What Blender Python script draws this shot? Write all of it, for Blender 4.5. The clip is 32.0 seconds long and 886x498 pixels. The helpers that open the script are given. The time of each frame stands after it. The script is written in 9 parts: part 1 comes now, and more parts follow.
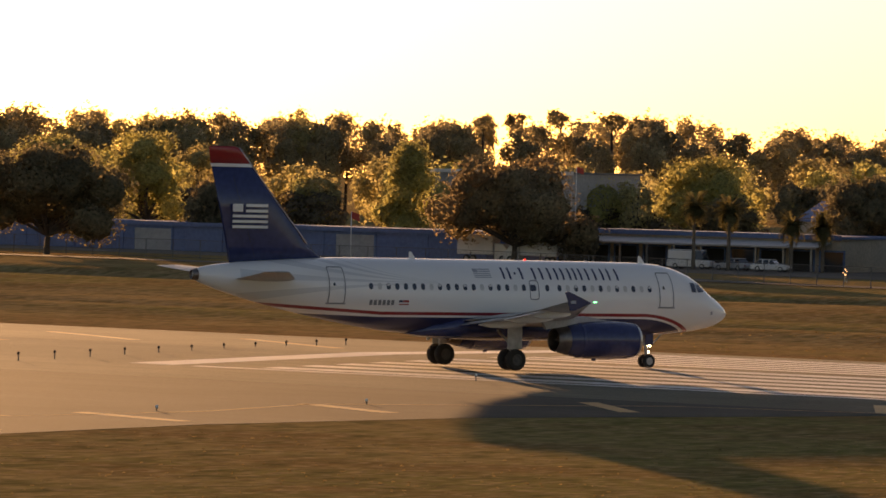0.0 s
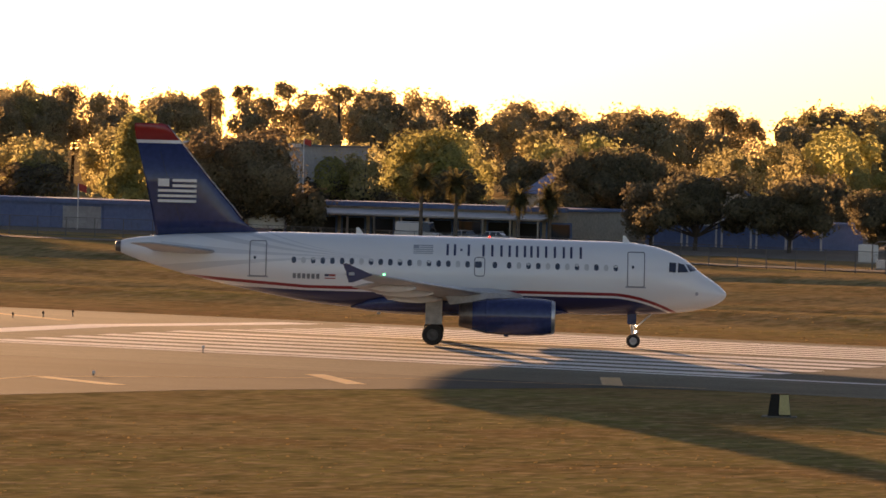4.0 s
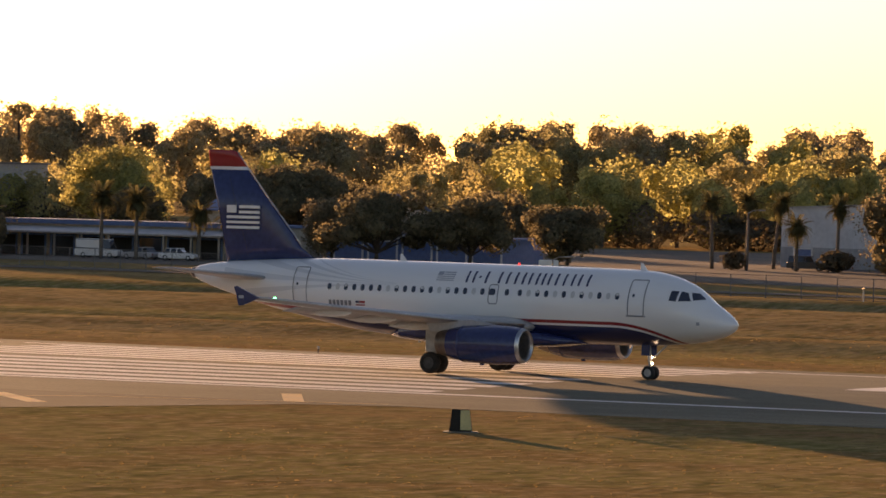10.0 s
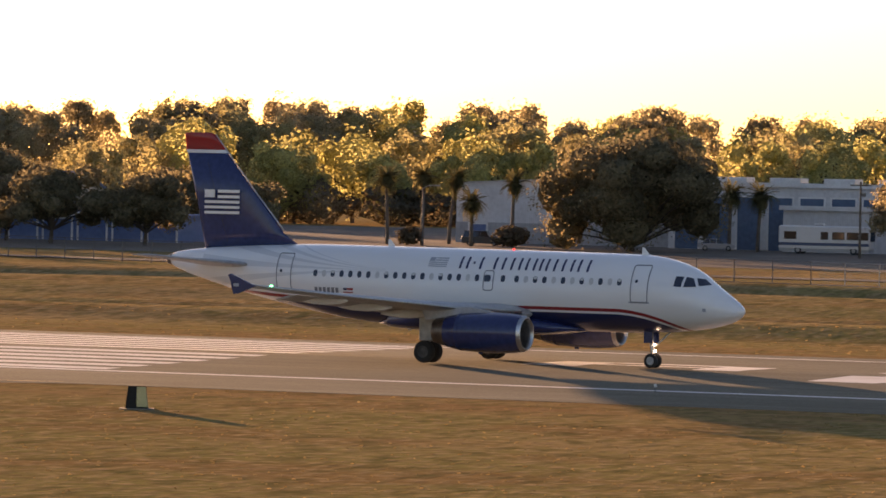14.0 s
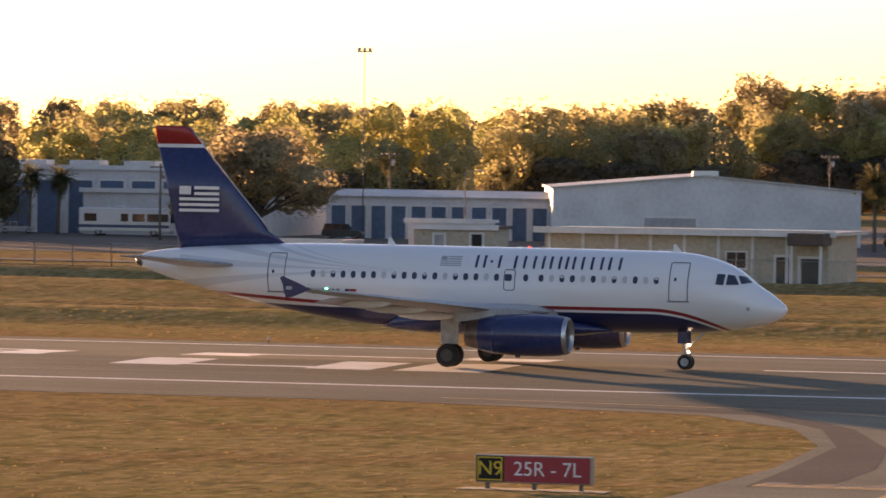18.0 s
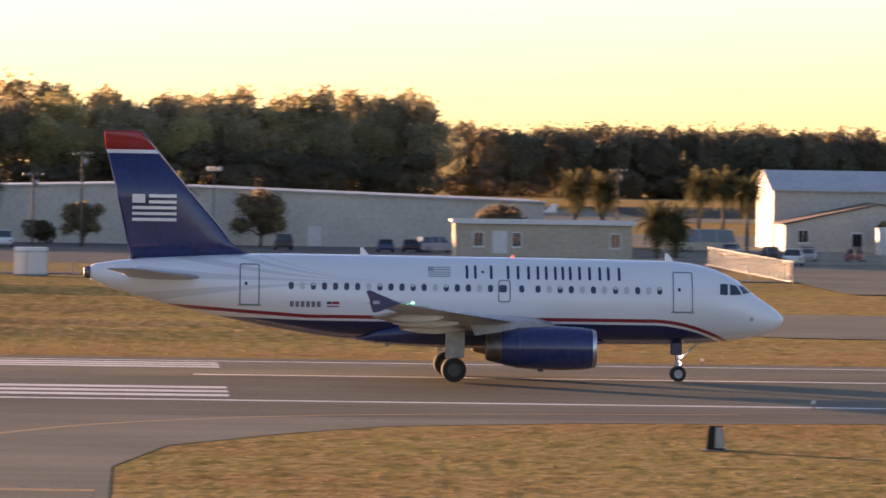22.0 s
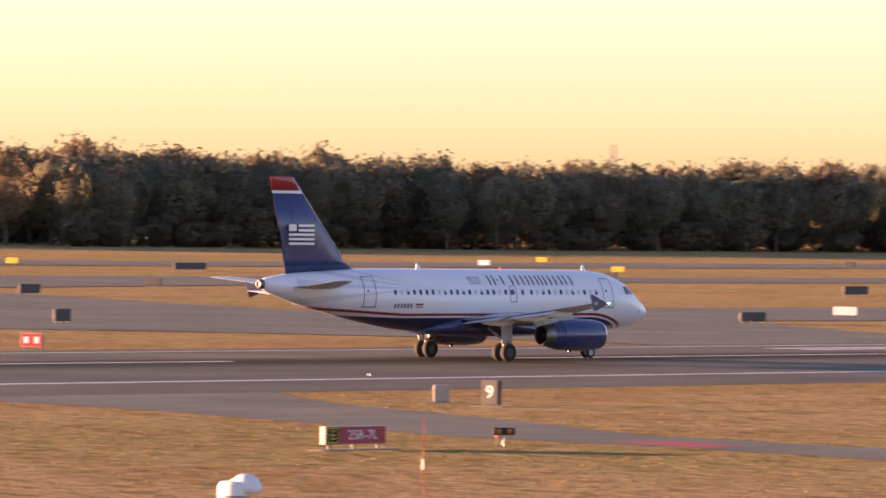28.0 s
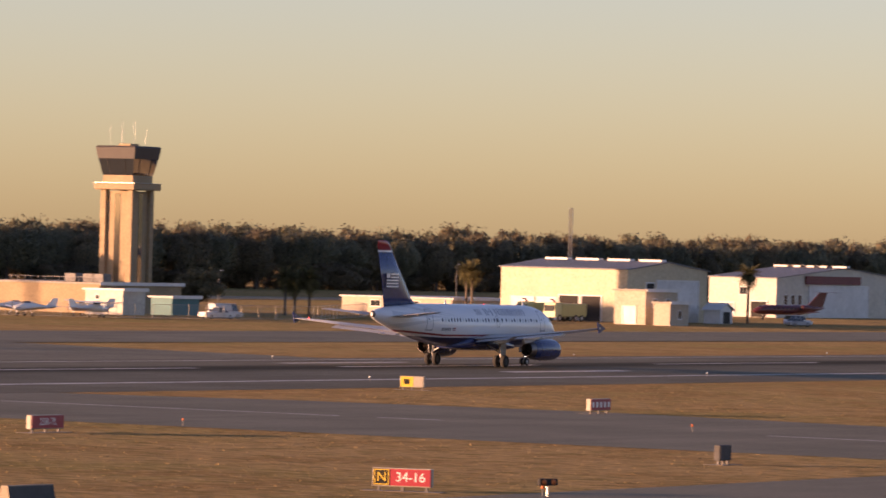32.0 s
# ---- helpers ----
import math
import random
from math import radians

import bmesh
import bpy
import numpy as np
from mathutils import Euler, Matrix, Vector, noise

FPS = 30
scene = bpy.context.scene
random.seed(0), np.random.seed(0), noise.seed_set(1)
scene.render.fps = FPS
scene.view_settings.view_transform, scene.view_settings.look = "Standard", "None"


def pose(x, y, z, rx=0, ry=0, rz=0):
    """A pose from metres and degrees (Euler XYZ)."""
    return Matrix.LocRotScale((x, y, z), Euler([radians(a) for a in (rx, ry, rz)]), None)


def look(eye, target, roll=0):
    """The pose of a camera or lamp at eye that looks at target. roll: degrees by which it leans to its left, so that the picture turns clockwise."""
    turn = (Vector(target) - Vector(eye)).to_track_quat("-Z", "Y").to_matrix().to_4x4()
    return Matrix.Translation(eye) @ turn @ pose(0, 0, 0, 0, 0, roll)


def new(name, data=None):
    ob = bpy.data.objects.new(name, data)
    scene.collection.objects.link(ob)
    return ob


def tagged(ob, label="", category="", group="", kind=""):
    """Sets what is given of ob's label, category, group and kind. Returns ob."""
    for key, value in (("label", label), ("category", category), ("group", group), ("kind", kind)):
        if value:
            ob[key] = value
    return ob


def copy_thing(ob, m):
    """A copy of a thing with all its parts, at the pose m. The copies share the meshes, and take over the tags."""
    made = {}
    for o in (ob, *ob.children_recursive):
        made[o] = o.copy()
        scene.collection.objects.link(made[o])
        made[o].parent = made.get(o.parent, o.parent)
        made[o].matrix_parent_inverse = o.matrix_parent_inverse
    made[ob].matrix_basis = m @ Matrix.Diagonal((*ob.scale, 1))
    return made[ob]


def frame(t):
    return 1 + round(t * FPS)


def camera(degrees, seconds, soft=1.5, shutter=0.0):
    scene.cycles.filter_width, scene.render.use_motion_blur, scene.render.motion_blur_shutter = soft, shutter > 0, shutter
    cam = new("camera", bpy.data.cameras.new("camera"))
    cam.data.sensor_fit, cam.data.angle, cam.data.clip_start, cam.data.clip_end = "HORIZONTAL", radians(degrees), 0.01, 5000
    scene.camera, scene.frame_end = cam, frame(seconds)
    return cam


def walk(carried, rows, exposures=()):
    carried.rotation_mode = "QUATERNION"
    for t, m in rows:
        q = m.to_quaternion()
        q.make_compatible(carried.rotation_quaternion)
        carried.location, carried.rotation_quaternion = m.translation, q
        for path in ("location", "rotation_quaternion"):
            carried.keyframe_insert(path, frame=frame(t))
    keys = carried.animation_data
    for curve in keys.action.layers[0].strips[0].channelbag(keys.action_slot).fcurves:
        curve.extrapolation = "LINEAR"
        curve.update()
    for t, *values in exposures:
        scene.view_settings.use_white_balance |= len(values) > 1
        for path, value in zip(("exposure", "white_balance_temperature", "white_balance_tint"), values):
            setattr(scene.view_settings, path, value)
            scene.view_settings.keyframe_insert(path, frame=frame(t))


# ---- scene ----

# ---------------------------------------------------------------- camera
# Eye on a terminal deck 11 m above the airfield; x runs along the runway, y away from the eye.
EYE_Z = 11.18
cam = camera(9.268, 32.0, soft=1.6, shutter=0.2)


def aim(yaw, pitch, roll):
    return pose(0, 0, EYE_Z, 90 + pitch, 0, -yaw) @ pose(0, 0, 0, 0, 0, roll)


# seconds, yaw (right of the y axis), pitch, roll
PAN = [
    (0.0, -32.722, -0.854, 1.375),
    (0.5, -32.330, -0.841, 1.502),
    (1.0, -32.020, -0.903, 1.483),
    (1.5, -31.729, -0.970, 1.378),
    (2.0, -31.411, -1.005, 1.271),
    (2.5, -30.986, -1.028, 1.240),
    (3.0, -30.544, -1.087, 1.324),
    (3.5, -30.151, -1.083, 1.451),
    (5.5, -29.242, -1.041, 1.171),
    (6.0, -28.995, -0.990, 1.087),
    (6.5, -28.760, -0.989, 1.114),
    (7.0, -28.519, -0.995, 1.075),
    (7.5, -28.240, -0.949, 1.124),
    (8.0, -27.980, -0.867, 1.062),
    (8.5, -27.674, -0.843, 1.032),
    (9.0, -27.297, -0.860, 0.961),
    (9.5, -26.930, -0.855, 1.228),
    (10.0, -26.518, -0.824, 1.327),
    (10.5, -26.105, -0.771, 1.276),
    (11.0, -25.714, -0.790, 1.206),
    (11.5, -25.337, -0.853, 1.235),
    (12.0, -24.999, -0.918, 1.162),
    (12.5, -24.658, -0.963, 1.135),
    (13.0, -24.259, -0.998, 1.176),
    (13.5, -23.692, -0.995, 1.132),
    (15.5, -21.091, -1.158, 0.893),
    (16.0, -20.204, -1.222, 0.775),
    (16.5, -19.376, -1.242, 0.691),
    (17.0, -18.350, -1.150, 0.607),
    (17.5, -17.133, -1.058, 0.585),
    (18.0, -15.785, -1.075, 0.792),
    (18.5, -14.161, -1.118, 0.941),
    (19.0, -12.123, -1.113, 1.073),
    (19.5, -10.035, -1.094, 1.037),
    (20.0, -7.674, -1.139, 0.859),
    (20.5, -4.947, -1.141, 0.902),
    (21.0, -2.294, -1.069, 0.820),
    (22.0, 3.139, -1.004, 0.906),
    (22.5, 6.138, -1.005, 0.987),
    (23.0, 9.362, -1.076, 0.979),
    (23.5, 12.819, -1.129, 0.983),
    (24.0, 16.180, -1.095, 1.057),
    (24.5, 19.459, -1.111, 1.072),
    (25.0, 22.947, -1.043, 1.199),
    (25.5, 26.327, -1.021, 1.253),
    (27.5, 39.001, -0.739, 1.167),
    (28.0, 42.116, -0.595, 0.927),
    (28.5, 44.872, -0.568, 1.126),
    (29.0, 47.426, -0.561, 1.087),
    (29.5, 49.740, -0.395, 1.098),
    (30.0, 51.919, -0.241, 1.286),
    (30.5, 54.106, -0.147, 1.481),
    (31.0, 55.837, -0.074, 1.510),
    (31.5, 57.658, 0.005, 1.501),
    (32.0, 59.316, 0.023, 1.525),
]
EXPOSURES = [(0.0, 0.28, 8600, 31), (2.0, 0.5, 8300, 32), (6.0, 0.7, 7600, 32), (9.0, 0.74, 7600, 32), (11.0, 0.52, 8000, 31), (13.5, 0.92, 7300, 32), (17.0, 1.12, 7200, 34), (20.0, 1.32, 6850, 35), (21.0, 1.38, 6650, 35), (23.0, 1.4, 6600, 36), (25.0, 1.56, 6700, 44), (28.0, 1.63, 6750, 50), (30.0, 1.4, 6650, 48), (32.0, 0.74, 6500, 45)]
walk(cam, [(t, aim(a, b, c)) for t, a, b, c in PAN], EXPOSURES)

# ---------------------------------------------------------------- light
SUN_AZ, SUN_EL = -45.3, 4.2
world = bpy.data.worlds.new("evening_sky")
scene.world = world
world.use_nodes = True
_nt = world.node_tree
_sky = _nt.nodes.new("ShaderNodeTexSky")
_sky.sky_type = "NISHITA"
_sky.sun_disc = False
_sky.sun_elevation = radians(SUN_EL)
_sky.sun_rotation = radians(SUN_AZ)
_sky.air_density, _sky.dust_density, _sky.ozone_density = 0.75, 0.5, 1.6
_nt.links.new(_sky.outputs[0], _nt.nodes["Background"].inputs[0])
_nt.nodes["Background"].inputs[1].default_value = 0.16
_sun = bpy.data.lights.new("sun", "SUN")
_sun.energy, _sun.angle, _sun.color = 7.3, radians(0.6), (1.0, 0.645, 0.31)
sun = new("sun", _sun)
_az, _el = radians(SUN_AZ), radians(SUN_EL)
sun.matrix_world = look((900 * math.sin(_az) * math.cos(_el), 900 * math.cos(_az) * math.cos(_el), 900 * math.sin(_el)), (0, 0, 0))

# ---------------------------------------------------------------- shared numbers
CL = 265.4          # runway centre line, y
HALF = 22.86        # half the runway's width
CROWN = 0.27        # height of the centre line over the edges

# ---------------------------------------------------------------- materials
MATS = {}


def mat(name, base, rough=0.6, metal=0.0, other=None, scale=1.0, amount=0.5, bump=0.0, bump_scale=20.0, spec=0.5, coat=0.0, fine=None):
    """A surface with two scales of variation: base mixed towards other by broad noise, and fine grain in value and relief."""
    if name in MATS:
        return MATS[name]
    m = bpy.data.materials.new(name)
    m.use_nodes = True
    nt = m.node_tree
    b = nt.nodes["Principled BSDF"]
    b.inputs["Roughness"].default_value = rough
    b.inputs["Metallic"].default_value = metal
    b.inputs["Specular IOR Level"].default_value = spec
    b.inputs["Coat Weight"].default_value = coat
    co = nt.nodes.new("ShaderNodeTexCoord")
    n1 = nt.nodes.new("ShaderNodeTexNoise")
    n1.inputs["Scale"].default_value = scale
    n1.inputs["Detail"].default_value = 6
    nt.links.new(co.outputs["Object"], n1.inputs["Vector"])
    ramp = nt.nodes.new("ShaderNodeMapRange")
    ramp.inputs[1].default_value, ramp.inputs[2].default_value = 0.35, 0.65
    ramp.inputs[4].default_value = amount
    nt.links.new(n1.outputs["Fac"], ramp.inputs[0])
    mix = nt.nodes.new("ShaderNodeMixRGB")
    o = other or [c * 0.8 for c in base]
    mix.inputs[1].default_value, mix.inputs[2].default_value = (*base, 1), (*o, 1)
    nt.links.new(ramp.outputs[0], mix.inputs[0])
    n2 = nt.nodes.new("ShaderNodeTexNoise")
    n2.inputs["Scale"].default_value = fine or scale * 9
    n2.inputs["Detail"].default_value = 3
    nt.links.new(co.outputs["Object"], n2.inputs["Vector"])
    val = nt.nodes.new("ShaderNodeMixRGB")
    val.blend_type = "OVERLAY"
    val.inputs[0].default_value = amount * 0.6
    nt.links.new(mix.outputs[0], val.inputs[1])
    nt.links.new(n2.outputs["Fac"], val.inputs[2])
    nt.links.new(val.outputs[0], b.inputs["Base Color"])
    if bump:
        n3 = nt.nodes.new("ShaderNodeTexNoise")
        n3.inputs["Scale"].default_value = bump_scale
        n3.inputs["Detail"].default_value = 4
        nt.links.new(co.outputs["Object"], n3.inputs["Vector"])
        bp = nt.nodes.new("ShaderNodeBump")
        bp.inputs["Strength"].default_value = bump
        bp.inputs["Distance"].default_value = 0.1
        nt.links.new(n3.outputs["Fac"], bp.inputs["Height"])
        nt.links.new(bp.outputs[0], b.inputs["Normal"])
    MATS[name] = m
    return m


def glow(name, color, strength):
    if name in MATS:
        return MATS[name]
    m = bpy.data.materials.new(name)
    m.use_nodes = True
    b = m.node_tree.nodes["Principled BSDF"]
    b.inputs["Base Color"].default_value = (*color, 1)
    b.inputs["Emission Color"].default_value = (*color, 1)
    b.inputs["Emission Strength"].default_value = strength
    MATS[name] = m
    return m


def leafy(name, dark, light, scale=0.12, translucent=0.35, grain=2.7, spread=(0.85, 1.15), gaps=0.47):
    """Foliage: diffuse leaves that let light through, with small gaps between them; colour changes from tree to tree, and finely from spray to spray."""
    m = bpy.data.materials.new(name)
    m.use_nodes = True
    nt = m.node_tree
    nt.nodes.remove(nt.nodes["Principled BSDF"])
    co = nt.nodes.new("ShaderNodeTexCoord")

    def noise_at(k, detail):
        n = nt.nodes.new("ShaderNodeTexNoise")
        n.inputs["Scale"].default_value = k
        n.inputs["Detail"].default_value = detail
        nt.links.new(co.outputs["Object"], n.inputs["Vector"])
        return n.outputs["Fac"]

    def ranged(sock, a, b, lo, hi):
        r = nt.nodes.new("ShaderNodeMapRange")
        r.inputs[1].default_value, r.inputs[2].default_value = a, b
        r.inputs[3].default_value, r.inputs[4].default_value = lo, hi
        nt.links.new(sock, r.inputs[0])
        return r.outputs[0]

    geo = nt.nodes.new("ShaderNodeNewGeometry")
    mx = nt.nodes.new("ShaderNodeMixRGB")
    mx.inputs[1].default_value, mx.inputs[2].default_value = (*dark, 1), (*light, 1)
    nt.links.new(ranged(noise_at(scale, 3), 0.38, 0.62, 0.0, 1.0), mx.inputs[0])
    fine = noise_at(grain, 4)
    k = nt.nodes.new("ShaderNodeMath")
    k.operation = "MULTIPLY"
    nt.links.new(ranged(geo.outputs["Random Per Island"], 0.0, 1.0, *spread), k.inputs[0])
    nt.links.new(ranged(fine, 0.34, 0.66, 0.68, 1.24), k.inputs[1])
    hv = nt.nodes.new("ShaderNodeHueSaturation")
    nt.links.new(k.outputs[0], hv.inputs["Value"])
    nt.links.new(mx.outputs[0], hv.inputs["Color"])
    bp = nt.nodes.new("ShaderNodeBump")
    bp.inputs["Strength"].default_value, bp.inputs["Distance"].default_value = 0.6, 0.35
    nt.links.new(fine, bp.inputs["Height"])
    d = nt.nodes.new("ShaderNodeBsdfDiffuse")
    t = nt.nodes.new("ShaderNodeBsdfTranslucent")
    nt.links.new(hv.outputs[0], d.inputs[0])
    nt.links.new(bp.outputs[0], d.inputs["Normal"])
    # light that comes through a leaf is stronger and yellower than what it throws back
    through_leaf = nt.nodes.new("ShaderNodeHueSaturation")
    through_leaf.inputs["Value"].default_value = 1.5
    nt.links.new(hv.outputs[0], through_leaf.inputs["Color"])
    nt.links.new(through_leaf.outputs[0], t.inputs[0])
    ms = nt.nodes.new("ShaderNodeMixShader")
    ms.inputs[0].default_value = translucent
    nt.links.new(d.outputs[0], ms.inputs[1])
    nt.links.new(t.outputs[0], ms.inputs[2])
    leaf = ms.outputs[0]
    if gaps:
        cover = nt.nodes.new("ShaderNodeMath")
        cover.operation = "GREATER_THAN"
        cover.inputs[1].default_value = gaps
        nt.links.new(noise_at(grain * 0.8, 5), cover.inputs[0])
        clear = nt.nodes.new("ShaderNodeBsdfTransparent")
        mt = nt.nodes.new("ShaderNodeMixShader")
        nt.links.new(cover.outputs[0], mt.inputs[0])
        nt.links.new(clear.outputs[0], mt.inputs[1])
        nt.links.new(leaf, mt.inputs[2])
        leaf = mt.outputs[0]
    nt.links.new(leaf, nt.nodes["Material Output"].inputs[0])
    MATS[name] = m
    return m


def ground_mat():
    """Dry winter turf: straw and dull green patches, mowing streaks along the runway, small tufts."""
    m = bpy.data.materials.new("turf")
    m.use_nodes = True
    nt = m.node_tree
    b = nt.nodes["Principled BSDF"]
    b.inputs["Roughness"].default_value = 0.95
    b.inputs["Specular IOR Level"].default_value = 0.0
    b.inputs["Sheen Weight"].default_value = 0.034
    b.inputs["Sheen Roughness"].default_value = 0.45
    b.inputs["Sheen Tint"].default_value = (0.95, 0.75, 0.42, 1)
    co = nt.nodes.new("ShaderNodeTexCoord")

    def noise_at(sx, sy, scale, detail):
        mp = nt.nodes.new("ShaderNodeMapping")
        mp.inputs["Scale"].default_value = (sx, sy, 1)
        n = nt.nodes.new("ShaderNodeTexNoise")
        n.inputs["Scale"].default_value = scale
        n.inputs["Detail"].default_value = detail
        nt.links.new(co.outputs["Object"], mp.inputs[0])
        nt.links.new(mp.outputs[0], n.inputs["Vector"])
        return n.outputs["Fac"]

    def ranged(sock, a, c, lo=0.0, hi=1.0):
        r = nt.nodes.new("ShaderNodeMapRange")
        r.inputs[1].default_value, r.inputs[2].default_value = a, c
        r.inputs[3].default_value, r.inputs[4].default_value = lo, hi
        nt.links.new(sock, r.inputs[0])
        return r.outputs[0]

    def mixed(fac, a, c):
        x = nt.nodes.new("ShaderNodeMixRGB")
        nt.links.new(fac, x.inputs[0])
        for sock, v in ((x.inputs[1], a), (x.inputs[2], c)):
            if isinstance(v, tuple):
                sock.default_value = (*v, 1)
            else:
                nt.links.new(v, sock)
        return x.outputs[0]

    straw, green, brown, bare = (0.33, 0.215, 0.095), (0.19, 0.165, 0.052), (0.20, 0.112, 0.046), (0.32, 0.205, 0.108)
    # the turf stays greener between the western pad and the second taxiway
    sep = nt.nodes.new("ShaderNodeSeparateXYZ")
    nt.links.new(co.outputs["Object"], sep.inputs[0])
    band = nt.nodes.new("ShaderNodeMath")
    band.operation = "MULTIPLY"
    nt.links.new(ranged(sep.outputs[0], -160, -90), band.inputs[0])
    nt.links.new(ranged(sep.outputs[0], 30, 130, 1.0, 0.0), band.inputs[1])
    lush = nt.nodes.new("ShaderNodeMath")
    lush.operation = "MULTIPLY_ADD"
    lush.inputs[1].default_value = 0.15
    nt.links.new(band.outputs[0], lush.inputs[0])
    nt.links.new(noise_at(0.7, 0.8, 0.03, 7), lush.inputs[2])
    c1 = mixed(ranged(lush.outputs[0], 0.44, 0.62), straw, green)
    c2 = mixed(ranged(noise_at(0.6, 0.6, 0.14, 6), 0.48, 0.62, 0.0, 0.85), c1, brown)
    c3 = mixed(ranged(noise_at(1.3, 0.8, 0.5, 6), 0.56, 0.70, 0.0, 0.6), c2, bare)
    tuft = noise_at(1.5, 0.8, 1.25, 10)
    c4 = mixed(ranged(tuft, 0.40, 0.64, 0.0, 0.8), c3, mixed(ranged(noise_at(1.3, 0.8, 0.9, 4), 0.4, 0.6), (0.13, 0.088, 0.042), (0.39, 0.27, 0.135)))
    # a parched brown strip borders the runway on both sides
    near = nt.nodes.new("ShaderNodeMath")
    near.operation = "MULTIPLY"
    nt.links.new(ranged(sep.outputs[1], 212, 225), near.inputs[0])
    nt.links.new(ranged(sep.outputs[1], 298, 314, 1.0, 0.0), near.inputs[1])
    parched = nt.nodes.new("ShaderNodeMath")
    parched.operation = "MULTIPLY"
    nt.links.new(near.outputs[0], parched.inputs[0])
    nt.links.new(ranged(noise_at(0.3, 1.0, 0.25, 5), 0.35, 0.6, 0.15, 0.85), parched.inputs[1])
    c5 = mixed(parched.outputs[0], c4, mixed(ranged(tuft, 0.4, 0.62), (0.30, 0.165, 0.078), (0.17, 0.092, 0.045)))
    # dark green clumps, a metre or two across
    clump = ranged(noise_at(1.5, 0.7, 0.48, 8), 0.50, 0.66, 0.0, 0.7)
    c6 = mixed(clump, c5, mixed(ranged(tuft, 0.4, 0.62), (0.095, 0.085, 0.03), (0.17, 0.14, 0.05)))
    nt.links.new(c6, b.inputs["Base Color"])
    nt.links.new(ranged(clump, 0.0, 0.75, 0.034, 0.012), b.inputs["Sheen Weight"])
    bp = nt.nodes.new("ShaderNodeBump")
    bp.inputs["Strength"].default_value = 0.55
    bp.inputs["Distance"].default_value = 0.12
    nt.links.new(tuft, bp.inputs["Height"])
    nt.links.new(bp.outputs[0], b.inputs["Normal"])
    MATS["turf"] = m
    return m


def pavement_mat(name, base, rough, rubber=False, streak=0.07):
    """Asphalt: long paving lanes, patched and stained, with a rubber-darkened middle on the runway."""
    m = bpy.data.materials.new(name)
    m.use_nodes = True
    nt = m.node_tree
    b = nt.nodes["Principled BSDF"]
    b.inputs["Roughness"].default_value = rough
    b.inputs["Specular IOR Level"].default_value = 0.014
    co = nt.nodes.new("ShaderNodeTexCoord")
    mp = nt.nodes.new("ShaderNodeMapping")
    mp.inputs["Scale"].default_value = (0.06, 0.9, 1)
    nt.links.new(co.outputs["Object"], mp.inputs[0])
    lane = nt.nodes.new("ShaderNodeTexNoise")
    lane.inputs["Scale"].default_value, lane.inputs["Detail"].default_value = 0.6, 4
    nt.links.new(mp.outputs[0], lane.inputs["Vector"])
    blotch = nt.nodes.new("ShaderNodeTexNoise")
    blotch.inputs["Scale"].default_value, blotch.inputs["Detail"].default_value = 0.08, 7
    nt.links.new(co.outputs["Object"], blotch.inputs["Vector"])
    grit = nt.nodes.new("ShaderNodeTexNoise")
    grit.inputs["Scale"].default_value, grit.inputs["Detail"].default_value = 9.0, 3
    nt.links.new(co.outputs["Object"], grit.inputs["Vector"])
    v = None
    for sock, lo, hi in ((lane.outputs["Fac"], 1 - streak, 1 + streak), (blotch.outputs["Fac"], 0.85, 1.15), (grit.outputs["Fac"], 0.7, 1.3)):
        r = nt.nodes.new("ShaderNodeMapRange")
        r.inputs[1].default_value, r.inputs[2].default_value = 0.3, 0.7
        r.inputs[3].default_value, r.inputs[4].default_value = lo, hi
        nt.links.new(sock, r.inputs[0])
        if v is None:
            v = r.outputs[0]
        else:
            k = nt.nodes.new("ShaderNodeMath")
            k.operation = "MULTIPLY"
            nt.links.new(v, k.inputs[0])
            nt.links.new(r.outputs[0], k.inputs[1])
            v = k.outputs[0]
    if rubber:
        # tyre rubber laid down along the touchdown zone, some metres either side of the centre line
        sep = nt.nodes.new("ShaderNodeSeparateXYZ")
        nt.links.new(co.outputs["Object"], sep.inputs[0])
        d = nt.nodes.new("ShaderNodeMath")
        d.operation = "SUBTRACT"
        d.inputs[1].default_value = CL
        nt.links.new(sep.outputs[1], d.inputs[0])
        a = nt.nodes.new("ShaderNodeMath")
        a.operation = "ABSOLUTE"
        nt.links.new(d.outputs[0], a.inputs[0])
        band = nt.nodes.new("ShaderNodeMapRange")
        band.interpolation_type = "SMOOTHSTEP"
        band.inputs[1].default_value, band.inputs[2].default_value = 1.5, 9.0
        band.inputs[3].default_value, band.inputs[4].default_value = 1.0, 0.0
        nt.links.new(a.outputs[0], band.inputs[0])
        along = nt.nodes.new("ShaderNodeMapRange")
        along.interpolation_type = "SMOOTHSTEP"
        along.inputs[1].default_value, along.inputs[2].default_value = 60.0, 230.0
        along.inputs[3].default_value, along.inputs[4].default_value = 0.0, 0.62
        nt.links.new(sep.outputs[0], along.inputs[0])
        k = nt.nodes.new("ShaderNodeMath")
        k.operation = "MULTIPLY"
        nt.links.new(band.outputs[0], k.inputs[0])
        nt.links.new(along.outputs[0], k.inputs[1])
        inv = nt.nodes.new("ShaderNodeMath")
        inv.operation = "SUBTRACT"
        inv.inputs[0].default_value = 1.0
        nt.links.new(k.outputs[0], inv.inputs[1])
        k2 = nt.nodes.new("ShaderNodeMath")
        k2.operation = "MULTIPLY"
        nt.links.new(v, k2.inputs[0])
        nt.links.new(inv.outputs[0], k2.inputs[1])
        v = k2.outputs[0]
    col = nt.nodes.new("ShaderNodeMixRGB")
    col.blend_type = "MULTIPLY"
